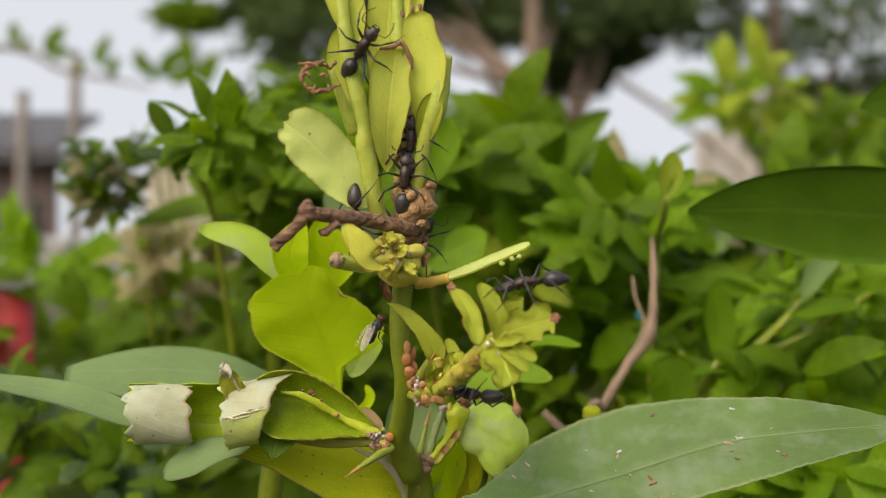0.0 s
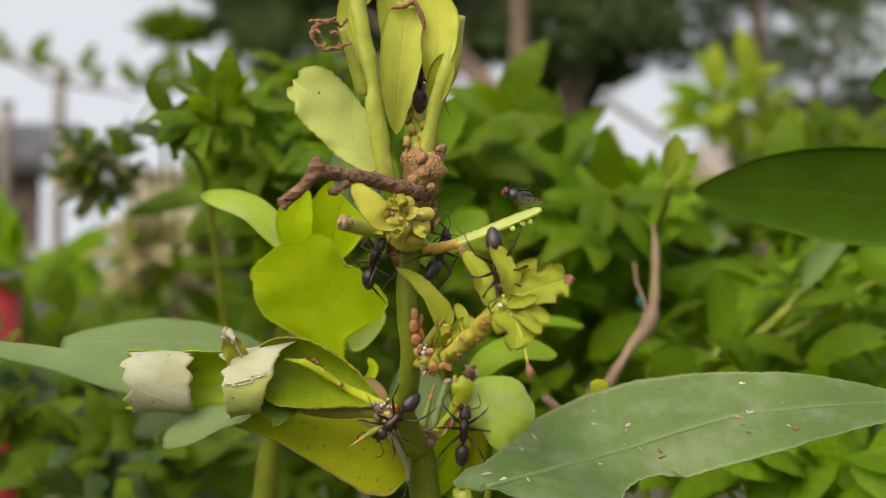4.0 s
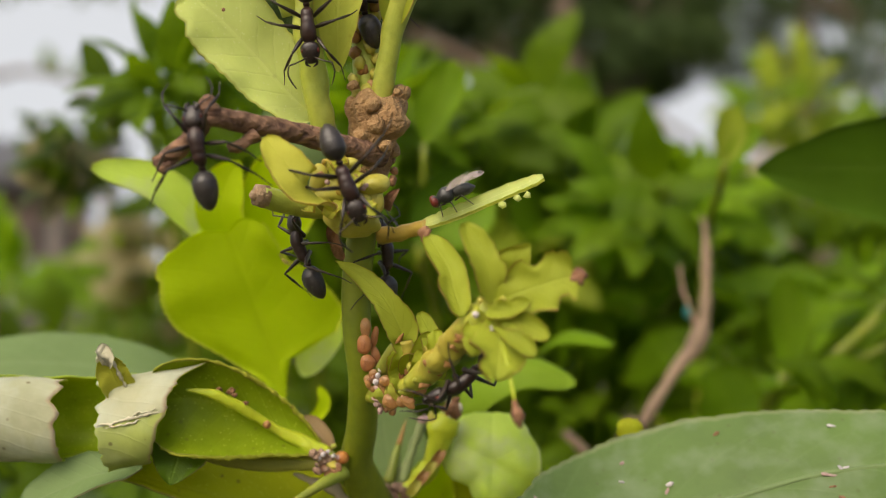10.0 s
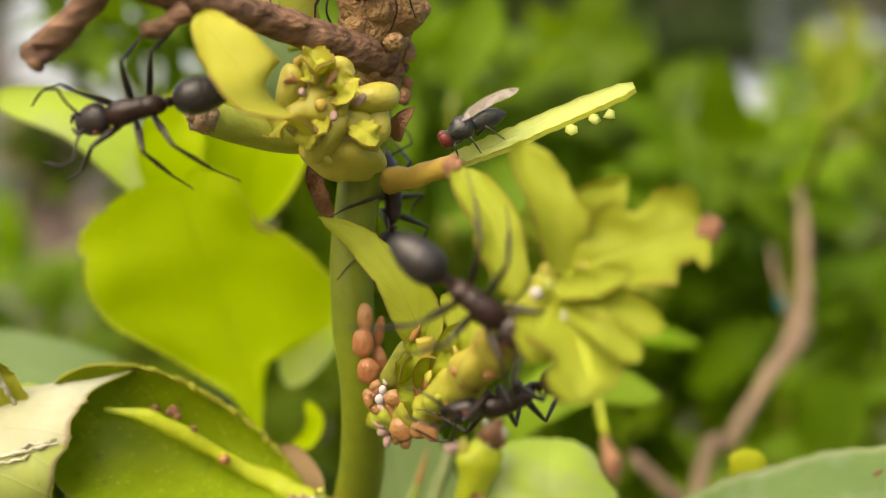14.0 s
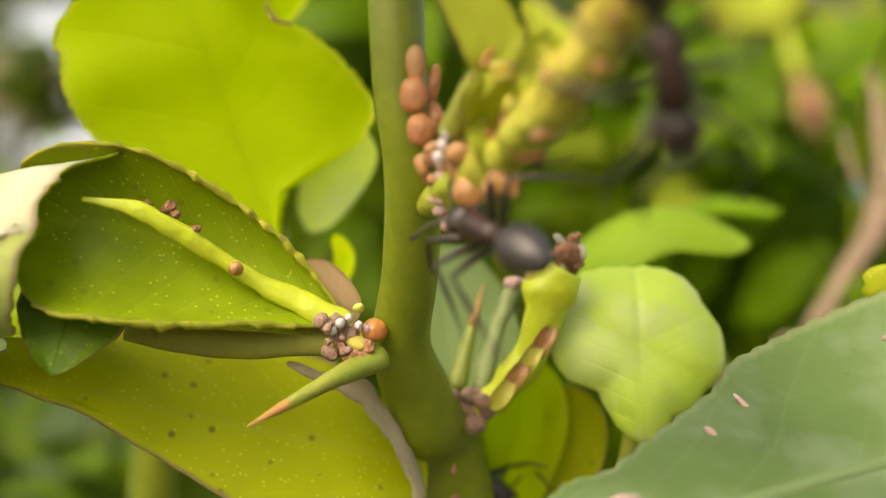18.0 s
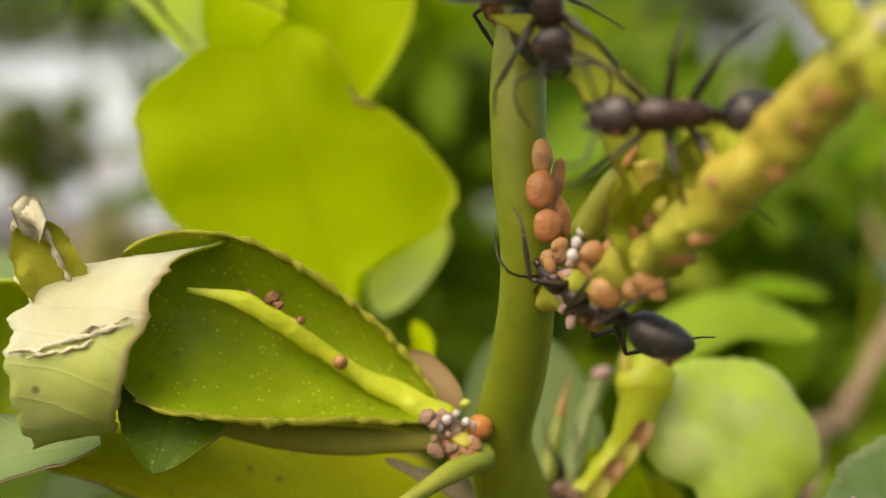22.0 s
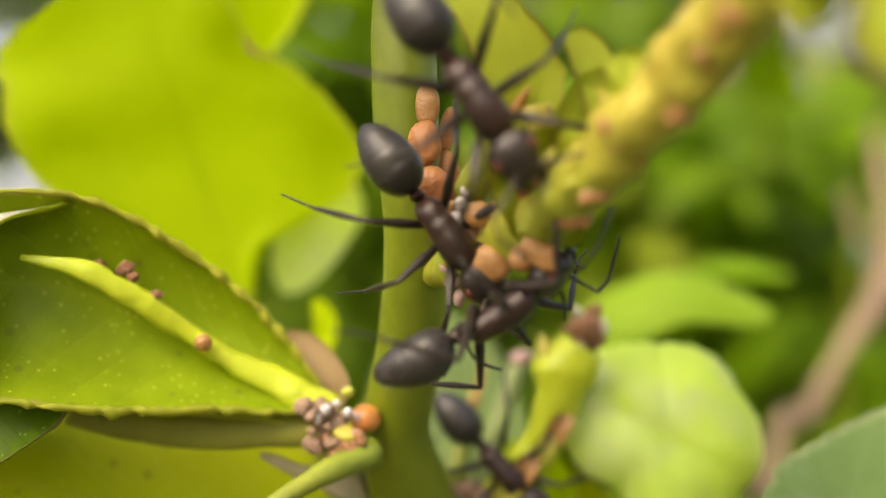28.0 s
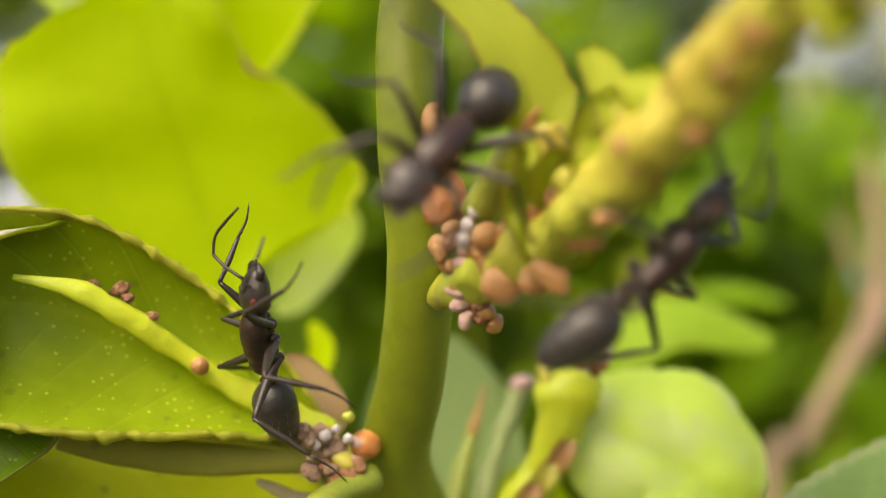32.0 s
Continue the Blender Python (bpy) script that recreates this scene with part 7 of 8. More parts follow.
def make_fly(name, size):
    e = tagged(new(name), "small black fly with clear wings and reddish eyes", "fly")
    e.empty_display_size = 0.003
    lpart("thorax", blob((0.09, 0, 0.035), (0.17, 0.14, 0.15), 0.12, 9, sub=3), M_FLY, e, size)
    lpart("abdomen", tube([(-0.05, 0, 0.01), (-0.2, 0, 0.0), (-0.35, 0, -0.03), (-0.46, 0, -0.05)], [0.08, 0.12, 0.1, 0.015], 18, 12, 0.08, 14), M_FLY, e, size)
    bm = bmesh.new()
    rng = random.Random(7)
    for k in range(34):
        a, b = rng.uniform(-1.8, 1.8), rng.uniform(-0.4, 0.25)
        p = Vector((b * 0.9, 0.13 * math.sin(a), 0.03 + 0.13 * math.cos(a)))
        tube([p, p + Vector((-0.06, 0.05 * math.sin(a), 0.06 * math.cos(a)))], [0.005, 0.001], 1, 3, bm=bm)
    lpart("bristles", bm, M_LEG, e, size, "short black bristles")
    h = lpart("head", blob((0.3, 0, 0.0), (0.085, 0.125, 0.115), 0.04, 6), M_FLY, e, size)
    for s in (-1, 1):
        lpart("eye", blob((0.325, 0.075 * s, 0.02), (0.075, 0.066, 0.1), 0.02, 6), M_EYE, h, size, "dark red eye")
        bm = leaf([(0.06, 0.08 * s, 0.14), (-0.15, 0.13 * s, 0.2), (-0.42, 0.17 * s, 0.21), (-0.7, 0.18 * s, 0.18)], 0.27, (0, 0.25 * s, 1), 0.5, 0.4, 16, 5, thick=0.0, ragged=0.0)
        lpart("wing", bm, M_WING, e, size, "clear smoky wing")
        for a, b, c in (((0.16, 0.07, -0.08), (0.26, 0.2, -0.04), (0.3, 0.26, -0.24)), ((0.06, 0.09, -0.1), (0.06, 0.28, -0.04), (0.04, 0.36, -0.24)), ((-0.03, 0.08, -0.1), (-0.16, 0.25, -0.02), (-0.28, 0.33, -0.24))):
            bm = tube([(a[0], a[1] * s, a[2]), (b[0], b[1] * s, b[2])], [0.02, 0.015], 6, 6)
            tube([(b[0], b[1] * s, b[2]), (c[0], c[1] * s, c[2])], [0.014, 0.007], 6, 6, bm=bm)
            lpart("leg", bm, M_LEG, e, size, origin=(a[0], a[1] * s, a[2]))
    return e


m, t, nn, ll, b = nodes_of("clear_wing")
b.inputs["Base Color"].default_value = (0.3, 0.26, 0.22, 1)
b.inputs["Roughness"].default_value, b.inputs["Alpha"].default_value = 0.25, 0.55
vn = tex(t, "noise", 900, 3)
ll.new(mixrgb(t, ramp(t, vn, (0.45, 0.0), (0.55, 1.0)), (0.36, 0.3, 0.26), (0.5, 0.42, 0.38)), b.inputs["Base Color"])
M_WING = m


first = make_ant("ant", 0.0088, "shiny black ant walking on the citrus shoot")
ants = [first] + [copy_thing(first, Matrix.Identity(4)) for _ in range(9)]
fly = make_fly("fly", 0.0052)

# ---- lens focus: on the fly, a fixed aperture ----
cam.data.dof.use_dof = True
cam.data.dof.focus_object = fly
cam.data.dof.aperture_fstop = 20.0


# ---- what moves ----


def crawl(ant, rows, gait=0.0):
    """Keys an insect's way: seconds, plan place, turn in degrees; the legs step while it walks."""
    walk(ant, [(t, pose(x * U, y * U, z * U + EYE, rx, ry, rz)) for t, x, y, z, rx, ry, rz in rows])
    if gait:
        legs = [c for c in ant.children if c.name.startswith("leg")]
        for i, leg in enumerate(legs):
            o = leg.location.copy()
            ph = math.pi * ((i // 2 + i) % 2)
            st = []
            for k in range(65):
                t = k * 0.5
                near = min(range(len(rows)), key=lambda j: abs(rows[j][0] - t))
                a, b = rows[max(0, near - 1)], rows[min(len(rows) - 1, near + 1)]
                speed = math.dist(a[1:4], b[1:4]) / max(0.1, b[0] - a[0])
                amp = gait * min(1.0, 0.25 + speed / 0.06)
                st.append((t, pose(o.x, o.y, o.z, amp * 0.4 * math.cos(k * 2.3 + ph), 0, amp * math.sin(k * 2.3 + ph))))
            walk(leg, st)


def motions():
    a = ants[0]
    crawl(a, [
        (0, -0.0899, 1.2750, 0.2204, 123, -41, -45),
        (1, -0.0993, 1.2750, 0.2314, 145, -57, -60),
        (2, -0.1162, 1.2720, 0.2469, 92, -78, -2),
        (2.5, -0.1146, 1.2720, 0.2652, 92, -80, -2),
        (5, -0.1301, 1.2750, 0.3367, 96, -86, -8),
        (8, -0.1107, 1.2750, 0.2677, -90, -30, -179),
        (8.5, -0.1045, 1.2750, 0.2219, -90, 10, -180),
        (9, -0.0984, 1.2750, 0.1761, -92, 50, 178),
        (10, -0.0830, 1.2750, 0.1185, 105, 84, 16),
        (10.5, -0.0779, 1.2800, 0.1154, 102, 84, 12),
        (11, -0.0517, 1.2850, 0.0937, 93, 71, 3),
        (11.5, -0.0429, 1.2850, 0.0800, 96, 74, 6),
        (12, -0.0487, 1.2900, 0.0790, 100, 79, 11),
        (13, -0.0373, 1.2900, 0.0879, 105, 84, 18),
        (16, -0.0600, 1.2900, 0.0415, 111, 84, 24),
        (20, -0.0454, 1.2900, -0.0108, 107, 79, 19),
        (22, -0.0449, 1.2850, -0.0597, 114, 78, 25),
        (23, -0.0320, 1.2750, -0.1001, 100, 60, 10),
        (24, -0.0284, 1.2700, -0.0986, 99, 59, 9),
        (25, -0.0281, 1.2700, -0.0996, 100, 64, 10),
        (25.5, -0.0272, 1.2700, -0.0986, 100, 64, 10),
        (27.5, -0.0350, 1.2700, -0.1078, 97, 54, 7),
        (28, -0.0263, 1.2700, -0.1234, 97, 54, 7),
        (29, -0.0242, 1.2650, -0.1249, 100, 67, 10),
        (30, -0.0185, 1.2620, -0.1430, 99, 66, 10),
        (31, -0.0136, 1.2620, -0.1380, 102, 71, 12),
        (32, -0.0367, 1.2750, -0.1323, -54, 40, -127),
    ], 12)
    a = ants[1]
    crawl(a, [
        (0, -0.0559, 1.3600, 0.0140, 90, 60, -0),
        (1.67, -0.0653, 1.3533, 0.0129, -143, 55, 134),
        (3.33, -0.0747, 1.3467, 0.0117, -133, -3, 155),
        (5, -0.0841, 1.3400, 0.0106, -147, -59, 179),
        (6, -0.0814, 1.2900, 0.0166, -72, -33, 161),
        (7, -0.0787, 1.2400, 0.0225, -18, -10, -179),
        (7.5, -0.0923, 1.2450, 0.0178, -54, -10, -179),
        (8, -0.1060, 1.2500, 0.0130, -90, -10, -179),
        (9, -0.1284, 1.2500, -0.0470, -91, -20, 180),
        (9.5, -0.1388, 1.2200, 0.0022, -92, -60, -177),
        (10, -0.1461, 1.2000, 0.0128, -98, -79, -171),
        (10.5, -0.1147, 1.2000, 0.0343, 92, -60, -2),
        (11, -0.1192, 1.2450, 0.0736, 98, -83, -8),
        (11.5, -0.1048, 1.2500, 0.1039, 100, -81, -10),
        (12, -0.1170, 1.2500, 0.0909, -107, -84, -161),
        (13, -0.1164, 1.2600, 0.0877, 99, -81, -6),
        (16, -0.1036, 1.2700, 0.0519, 120, -85, -27),
        (24, -0.1241, 1.2750, 0.0611, 135, -85, -43),
        (32, -0.1445, 1.2800, 0.0704, 146, -84, -55),
    ], 17)
    a = ants[2]
    crawl(a, [
        (0, -0.0949, 1.2920, 0.0310, 149, 82, -0),
        (1, -0.0844, 1.3000, 0.0241, 146, 60, -0),
        (2, -0.0731, 1.3300, -0.0256, 151, 80, 1),
        (2.5, -0.0807, 1.3350, -0.0907, 151, 80, 1),
        (3.17, -0.0830, 1.3317, -0.0746, 98, 25, -54),
        (3.83, -0.0853, 1.3283, -0.0586, 97, -33, -62),
        (4.5, -0.0876, 1.3250, -0.0425, -158, -84, -172),
        (5, -0.0819, 1.3250, -0.0568, -151, -74, -180),
        (6, -0.0736, 1.3250, -0.0496, -151, -79, -179),
        (7, -0.0825, 1.3220, -0.0463, -150, -70, -177),
        (7.5, -0.0826, 1.3160, -0.0472, -113, -44, 172),
        (8, -0.0827, 1.3100, -0.0481, -90, -20, -179),
        (8.5, -0.0981, 1.3000, -0.0426, -92, -60, -179),
        (8.75, -0.1056, 1.2950, -0.0466, 94, -70, -4),
        (9, -0.1131, 1.2900, -0.0505, 91, -20, -1),
        (9.5, -0.0991, 1.3100, -0.0388, 36, -60, -1),
        (10, -0.0908, 1.3250, -0.0514, -153, -71, -174),
        (10.5, -0.0942, 1.3250, -0.0473, -151, -68, -177),
        (11, -0.1027, 1.3200, 0.0049, -151, -69, -178),
        (11.5, -0.1027, 1.3150, 0.0163, -140, -39, -178),
        (12, -0.0836, 1.3350, -0.0294, -100, -4, -178),
        (12.25, -0.1014, 1.3025, -0.0083, -60, -12, -175),
        (12.5, -0.1191, 1.2700, 0.0127, -20, -20, -177),
        (13, -0.1350, 1.2400, 0.0210, -18, 6, -177),
        (13.25, -0.1404, 1.2400, 0.0121, -55, 8, -176),
        (13.5, -0.1458, 1.2400, 0.0032, -91, 11, -177),
        (15.5, -0.0778, 1.2400, -0.0550, -93, 19, -178),
        (16, -0.0780, 1.2400, -0.0540, -92, 11, -177),
        (17, -0.0942, 1.2400, -0.0578, -93, 8, -177),
        (20, -0.1747, 1.2400, -0.0557, -93, 10, -178),
        (26, -0.1822, 1.2400, -0.0334, -94, 11, -179),
        (32, -0.1896, 1.2400, -0.0112, -95, 11, 179),
    ], 13)
    a = ants[3]
    crawl(a, [
        (0, 0.0883, 1.1950, -0.0363, -17, 10, 180),
        (1, 0.0872, 1.1950, -0.0462, -17, 10, -180),
        (2, 0.0606, 1.2000, -0.0518, -30, 58, 179),
        (2.5, 0.0630, 1.2000, -0.0461, -42, 70, 179),
        (5, 0.0366, 1.2050, -0.0702, 91, 69, -0),
        (6, 0.0377, 1.2050, -0.0722, 92, 79, 1),
        (7, 0.0343, 1.2100, -0.0688, 94, 80, 5),
        (7.5, 0.0388, 1.2225, -0.1070, -147, 63, 156),
        (8, 0.0433, 1.2350, -0.1452, -158, 30, -179),
        (8.5, 0.0370, 1.2350, -0.1439, -158, 35, 178),
        (9, 0.0377, 1.2350, -0.1471, -158, 35, 178),
        (10, 0.0377, 1.2350, -0.1442, -159, 36, -180),
        (10.5, 0.0357, 1.2350, -0.1426, -157, 40, 179),
        (11, 0.0393, 1.2350, -0.1353, -157, 39, 179),
        (11.5, 0.0389, 1.2350, -0.1324, -158, 39, 179),
        (12, 0.0371, 1.2350, -0.1406, -159, 36, -180),
        (13, 0.0403, 1.2400, -0.1410, -159, 33, -178),
        (13.5, 0.0409, 1.2450, -0.1409, -160, 31, -178),
        (15.5, 0.0046, 1.2900, -0.1708, -161, -31, -176),
        (16, -0.0001, 1.3000, -0.1590, -162, -19, -176),
        (16.5, -0.0094, 1.3000, -0.1709, -163, -16, -176),
        (16.75, -0.0170, 1.3025, -0.1739, -120, -24, 158),
        (17, -0.0245, 1.3050, -0.1769, -78, -13, 133),
        (17.5, -0.0157, 1.3050, -0.1811, -64, -17, 120),
        (18, -0.0112, 1.3000, -0.1867, -64, -16, 120),
        (18.5, -0.0083, 1.3000, -0.1885, -72, -13, 121),
        (19, -0.0023, 1.3000, -0.1833, -76, -11, 122),
        (19.5, -0.0077, 1.3000, -0.1769, -82, -9, 126),
        (20, -0.0078, 1.3000, -0.1802, -86, -7, 135),
        (20.5, -0.0082, 1.3000, -0.1803, -88, -8, 142),
        (20.75, -0.0093, 1.3025, -0.1809, -126, -18, 161),
        (21, -0.0104, 1.3050, -0.1815, -165, -14, -178),
        (21.5, -0.0163, 1.3100, -0.1881, -164, -19, -177),
        (22, -0.0190, 1.3300, -0.1733, -165, -28, 150),
        (22.25, -0.0177, 1.3500, -0.1743, 137, -29, 170),
        (22.5, -0.0165, 1.3700, -0.1754, 85, -14, -178),
        (23, -0.0489, 1.3800, -0.1785, 85, 6, -180),
        (23.25, -0.0617, 1.3650, -0.1758, 17, 11, -170),
        (23.5, -0.0745, 1.3500, -0.1731, -52, 22, -170),
        (23.67, -0.0668, 1.3383, -0.1727, 4, 60, -122),
        (23.83, -0.0591, 1.3267, -0.1723, 82, 35, -50),
        (24, -0.0514, 1.3150, -0.1718, 106, -14, -37),
        (25, -0.0437, 1.3150, -0.1777, 96, -2, -31),
        (25.5, -0.0418, 1.3150, -0.1803, 98, -5, -29),
        (26.5, -0.0358, 1.3125, -0.1795, 131, -12, -12),
        (27.5, -0.0298, 1.3100, -0.1787, 163, -26, -1),
        (28, -0.0190, 1.3050, -0.1864, 162, -34, -2),
        (28.5, -0.0192, 1.3050, -0.1938, 162, -36, -2),
        (29, -0.0117, 1.3000, -0.1819, 161, -41, -2),
        (29.5, -0.0091, 1.3000, -0.1802, 159, -45, -3),
        (30, 0.0037, 1.2950, -0.1761, 156, -52, -3),
        (30.5, 0.0030, 1.2900, -0.1755, 156, -52, -3),
        (31, 0.0088, 1.2850, -0.1666, 157, -52, -4),
        (31.5, 0.0192, 1.2750, -0.1624, 159, -49, -4),
        (32, 0.0221, 1.2700, -0.1656, 161, -46, -5),
    ], 18)
    a = ants[4]
    crawl(a, [
        (0, -0.0366, 1.3100, 0.1193, 90, -85, -0),
        (1, -0.0347, 1.3100, 0.1235, 89, -80, 1),
        (2, -0.0301, 1.3100, 0.1294, 92, -80, -3),
        (5, -0.0424, 1.3100, 0.1604, -95, -84, -176),
        (6, -0.0402, 1.3100, 0.1605, -93, -84, -178),
        (7, -0.0415, 1.3100, 0.1636, -98, -85, -171),
        (8, -0.0448, 1.3100, 0.1639, -91, -85, -178),
        (8.5, -0.0415, 1.3100, 0.1749, -94, -70, -178),
        (9, -0.0426, 1.3100, 0.1675, -92, -40, -180),
        (10.5, -0.0493, 1.3100, 0.1430, -96, -80, -174),
        (11, -0.0434, 1.3100, 0.1900, -95, -79, -175),
        (12, -0.0466, 1.3200, 0.1670, -159, -79, -169),
        (12.5, -0.0430, 1.3250, 0.1669, -113, -39, 170),
        (13, -0.0394, 1.3300, 0.1668, -92, 1, -177),
        (14.25, -0.0427, 1.3325, 0.1201, -75, 43, 164),
        (15.5, -0.0460, 1.3350, 0.0734, -102, 87, 111),
        (18, -0.0689, 1.3350, -0.0278, -120, 88, 93),
        (19, -0.0562, 1.3300, -0.0885, -113, 88, 100),
        (20, -0.0497, 1.3150, -0.1106, -41, 68, 175),
        (20.5, -0.0664, 1.3150, -0.1182, -53, 80, 160),
        (21, -0.0603, 1.3180, -0.1353, 116, 80, 27),
        (21.17, -0.0573, 1.3203, -0.1182, -130, 36, 146),
        (21.33, -0.0542, 1.3227, -0.1011, -129, -23, 156),
        (21.5, -0.0511, 1.3250, -0.0840, -172, -78, -156),
        (22, -0.0512, 1.3300, -0.0362, -173, -78, -155),
        (22.17, -0.0524, 1.3300, -0.0460, -101, -29, 130),
        (22.33, -0.0535, 1.3300, -0.0557, -96, 28, 122),
        (22.5, -0.0547, 1.3300, -0.0655, -129, 85, 82),
        (23, -0.0674, 1.3300, -0.0914, -167, 83, 44),
        (24, -0.0690, 1.3280, -0.1030, 166, 74, 18),
        (25, -0.0567, 1.3260, -0.1259, 164, 73, 16),
        (25.5, -0.0672, 1.3260, -0.1140, 164, 74, 16),
        (27.5, -0.0580, 1.3200, -0.1299, 99, 64, 9),
        (28, -0.0350, 1.3150, -0.1590, 96, 51, 6),
        (28.5, -0.0408, 1.3150, -0.1676, 96, 44, 5),
        (29, -0.0392, 1.3150, -0.1545, 95, 37, 4),
        (29.5, -0.0498, 1.3300, -0.1457, 159, 69, 11),
        (29.75, -0.0567, 1.3375, -0.1475, 36, 65, -118),
        (30, -0.0636, 1.3450, -0.1492, 24, 25, -138),
        (30.25, -0.0671, 1.3500, -0.1468, -49, 20, -171),
        (30.5, -0.0707, 1.3550, -0.1443, -110, -9, -178),
        (30.75, -0.0679, 1.3600, -0.1296, -126, -47, 174),
        (31, -0.0651, 1.3650, -0.1149, 175, -83, -144),
        (31.25, -0.0614, 1.3750, -0.0845, -56, -77, 28),
        (31.5, -0.0577, 1.3850, -0.0540, -81, -60, -7),
        (32, -0.0592, 1.3850, -0.0147, -79, -61, -9),
    ], 14)
    a = ants[5]
    crawl(a, [
        (0, 0.0322, 1.2900, -0.1604, -165, -4, 140),
        (0.5, 0.0066, 1.3000, -0.1666, -160, -5, 180),
        (1, -0.0079, 1.3100, -0.1770, -161, -2, 180),
        (1.5, -0.0189, 1.3125, -0.1710, -129, -26, -172),
        (2, -0.0298, 1.3150, -0.1649, -91, -50, 180),
        (2.5, -0.0328, 1.3200, -0.1693, -90, -30, 180),
        (3.5, -0.0515, 1.3600, -0.2159, -90, 35, 179),
        (4.5, -0.0701, 1.4000, -0.2625, 95, 79, 4),
        (4.67, -0.0646, 1.4100, -0.2703, 91, 24, -1),
        (4.83, -0.0591, 1.4200, -0.2780, 91, -31, -1),
        (5, -0.0536, 1.4300, -0.2858, 96, -86, -8),
        (6, -0.0581, 1.4200, -0.2843, 92, -81, -3),
        (7, -0.0514, 1.4600, -0.3130, 94, -80, -4),
        (7.33, -0.0452, 1.4667, -0.3267, 90, -25, 0),
        (7.67, -0.0390, 1.4733, -0.3404, 90, 30, 1),
        (8, -0.0328, 1.4800, -0.3541, 91, 85, 2),
        (10, -0.0552, 1.5000, -0.4230, 105, 84, 16),
        (16, -0.0485, 1.5200, -0.5490, 111, 84, 24),
        (24, -0.0475, 1.5350, -0.6363, 121, 83, 33),
        (32, -0.0464, 1.5500, -0.7235, 130, 82, 40),
    ], 19)
    a = ants[6]
    crawl(a, [
        (0, -0.0434, 1.3050, 0.0786, 90, -85, -0),
        (0.33, -0.0362, 1.3167, 0.0716, 61, -30, 26),
        (0.67, -0.0290, 1.3283, 0.0646, 57, 25, 25),
        (1, -0.0217, 1.3400, 0.0577, 30, 80, -1),
        (2, -0.0169, 1.3500, 0.0107, 33, 82, 2),
        (2.5, -0.0169, 1.3550, -0.0095, 33, 82, 2),
        (3.17, -0.0152, 1.3573, -0.0233, 83, 26, 54),
        (3.83, -0.0134, 1.3597, -0.0371, 86, -33, 58),
        (4.5, -0.0117, 1.3620, -0.0509, -49, -87, -163),
        (5, -0.0200, 1.3620, -0.0528, -36, -84, -176),
        (6, -0.0172, 1.3620, -0.0581, -34, -84, -178),
        (7, -0.0187, 1.3620, -0.0641, -39, -85, -171),
        (8, -0.0213, 1.3620, -0.0631, -31, -85, -178),
        (8.5, -0.0170, 1.3620, -0.0570, -44, -85, -168),
        (9, -0.0214, 1.3620, -0.0612, -45, -85, -167),
        (10, -0.0291, 1.3620, -0.0566, -45, -84, -164),
        (10.5, -0.0242, 1.3620, -0.0544, -43, -84, -168),
        (11, -0.0264, 1.3620, -0.0539, -40, -84, -171),
        (12, -0.0332, 1.3620, -0.0432, -48, -84, -161),
        (13, -0.0314, 1.3620, -0.0489, -45, -84, -162),
        (13.5, -0.0317, 1.3620, -0.0500, -43, -84, -165),
        (15.5, -0.0370, 1.3600, -0.0528, -64, -85, -144),
        (16, -0.0392, 1.3600, -0.0332, -52, -84, -156),
        (17, -0.0333, 1.3600, -0.0491, -76, -86, -131),
        (17.5, -0.0272, 1.3600, -0.0234, -55, -85, -152),
        (20, -0.0353, 1.3600, -0.0063, -60, -84, -148),
        (22, 0.0019, 1.3600, 0.0427, -71, -83, -139),
        (27, -0.0186, 1.3600, 0.0555, -71, -82, -140),
        (32, -0.0391, 1.3600, 0.0682, -70, -82, -140),
    ], 15)
    a = ants[7]
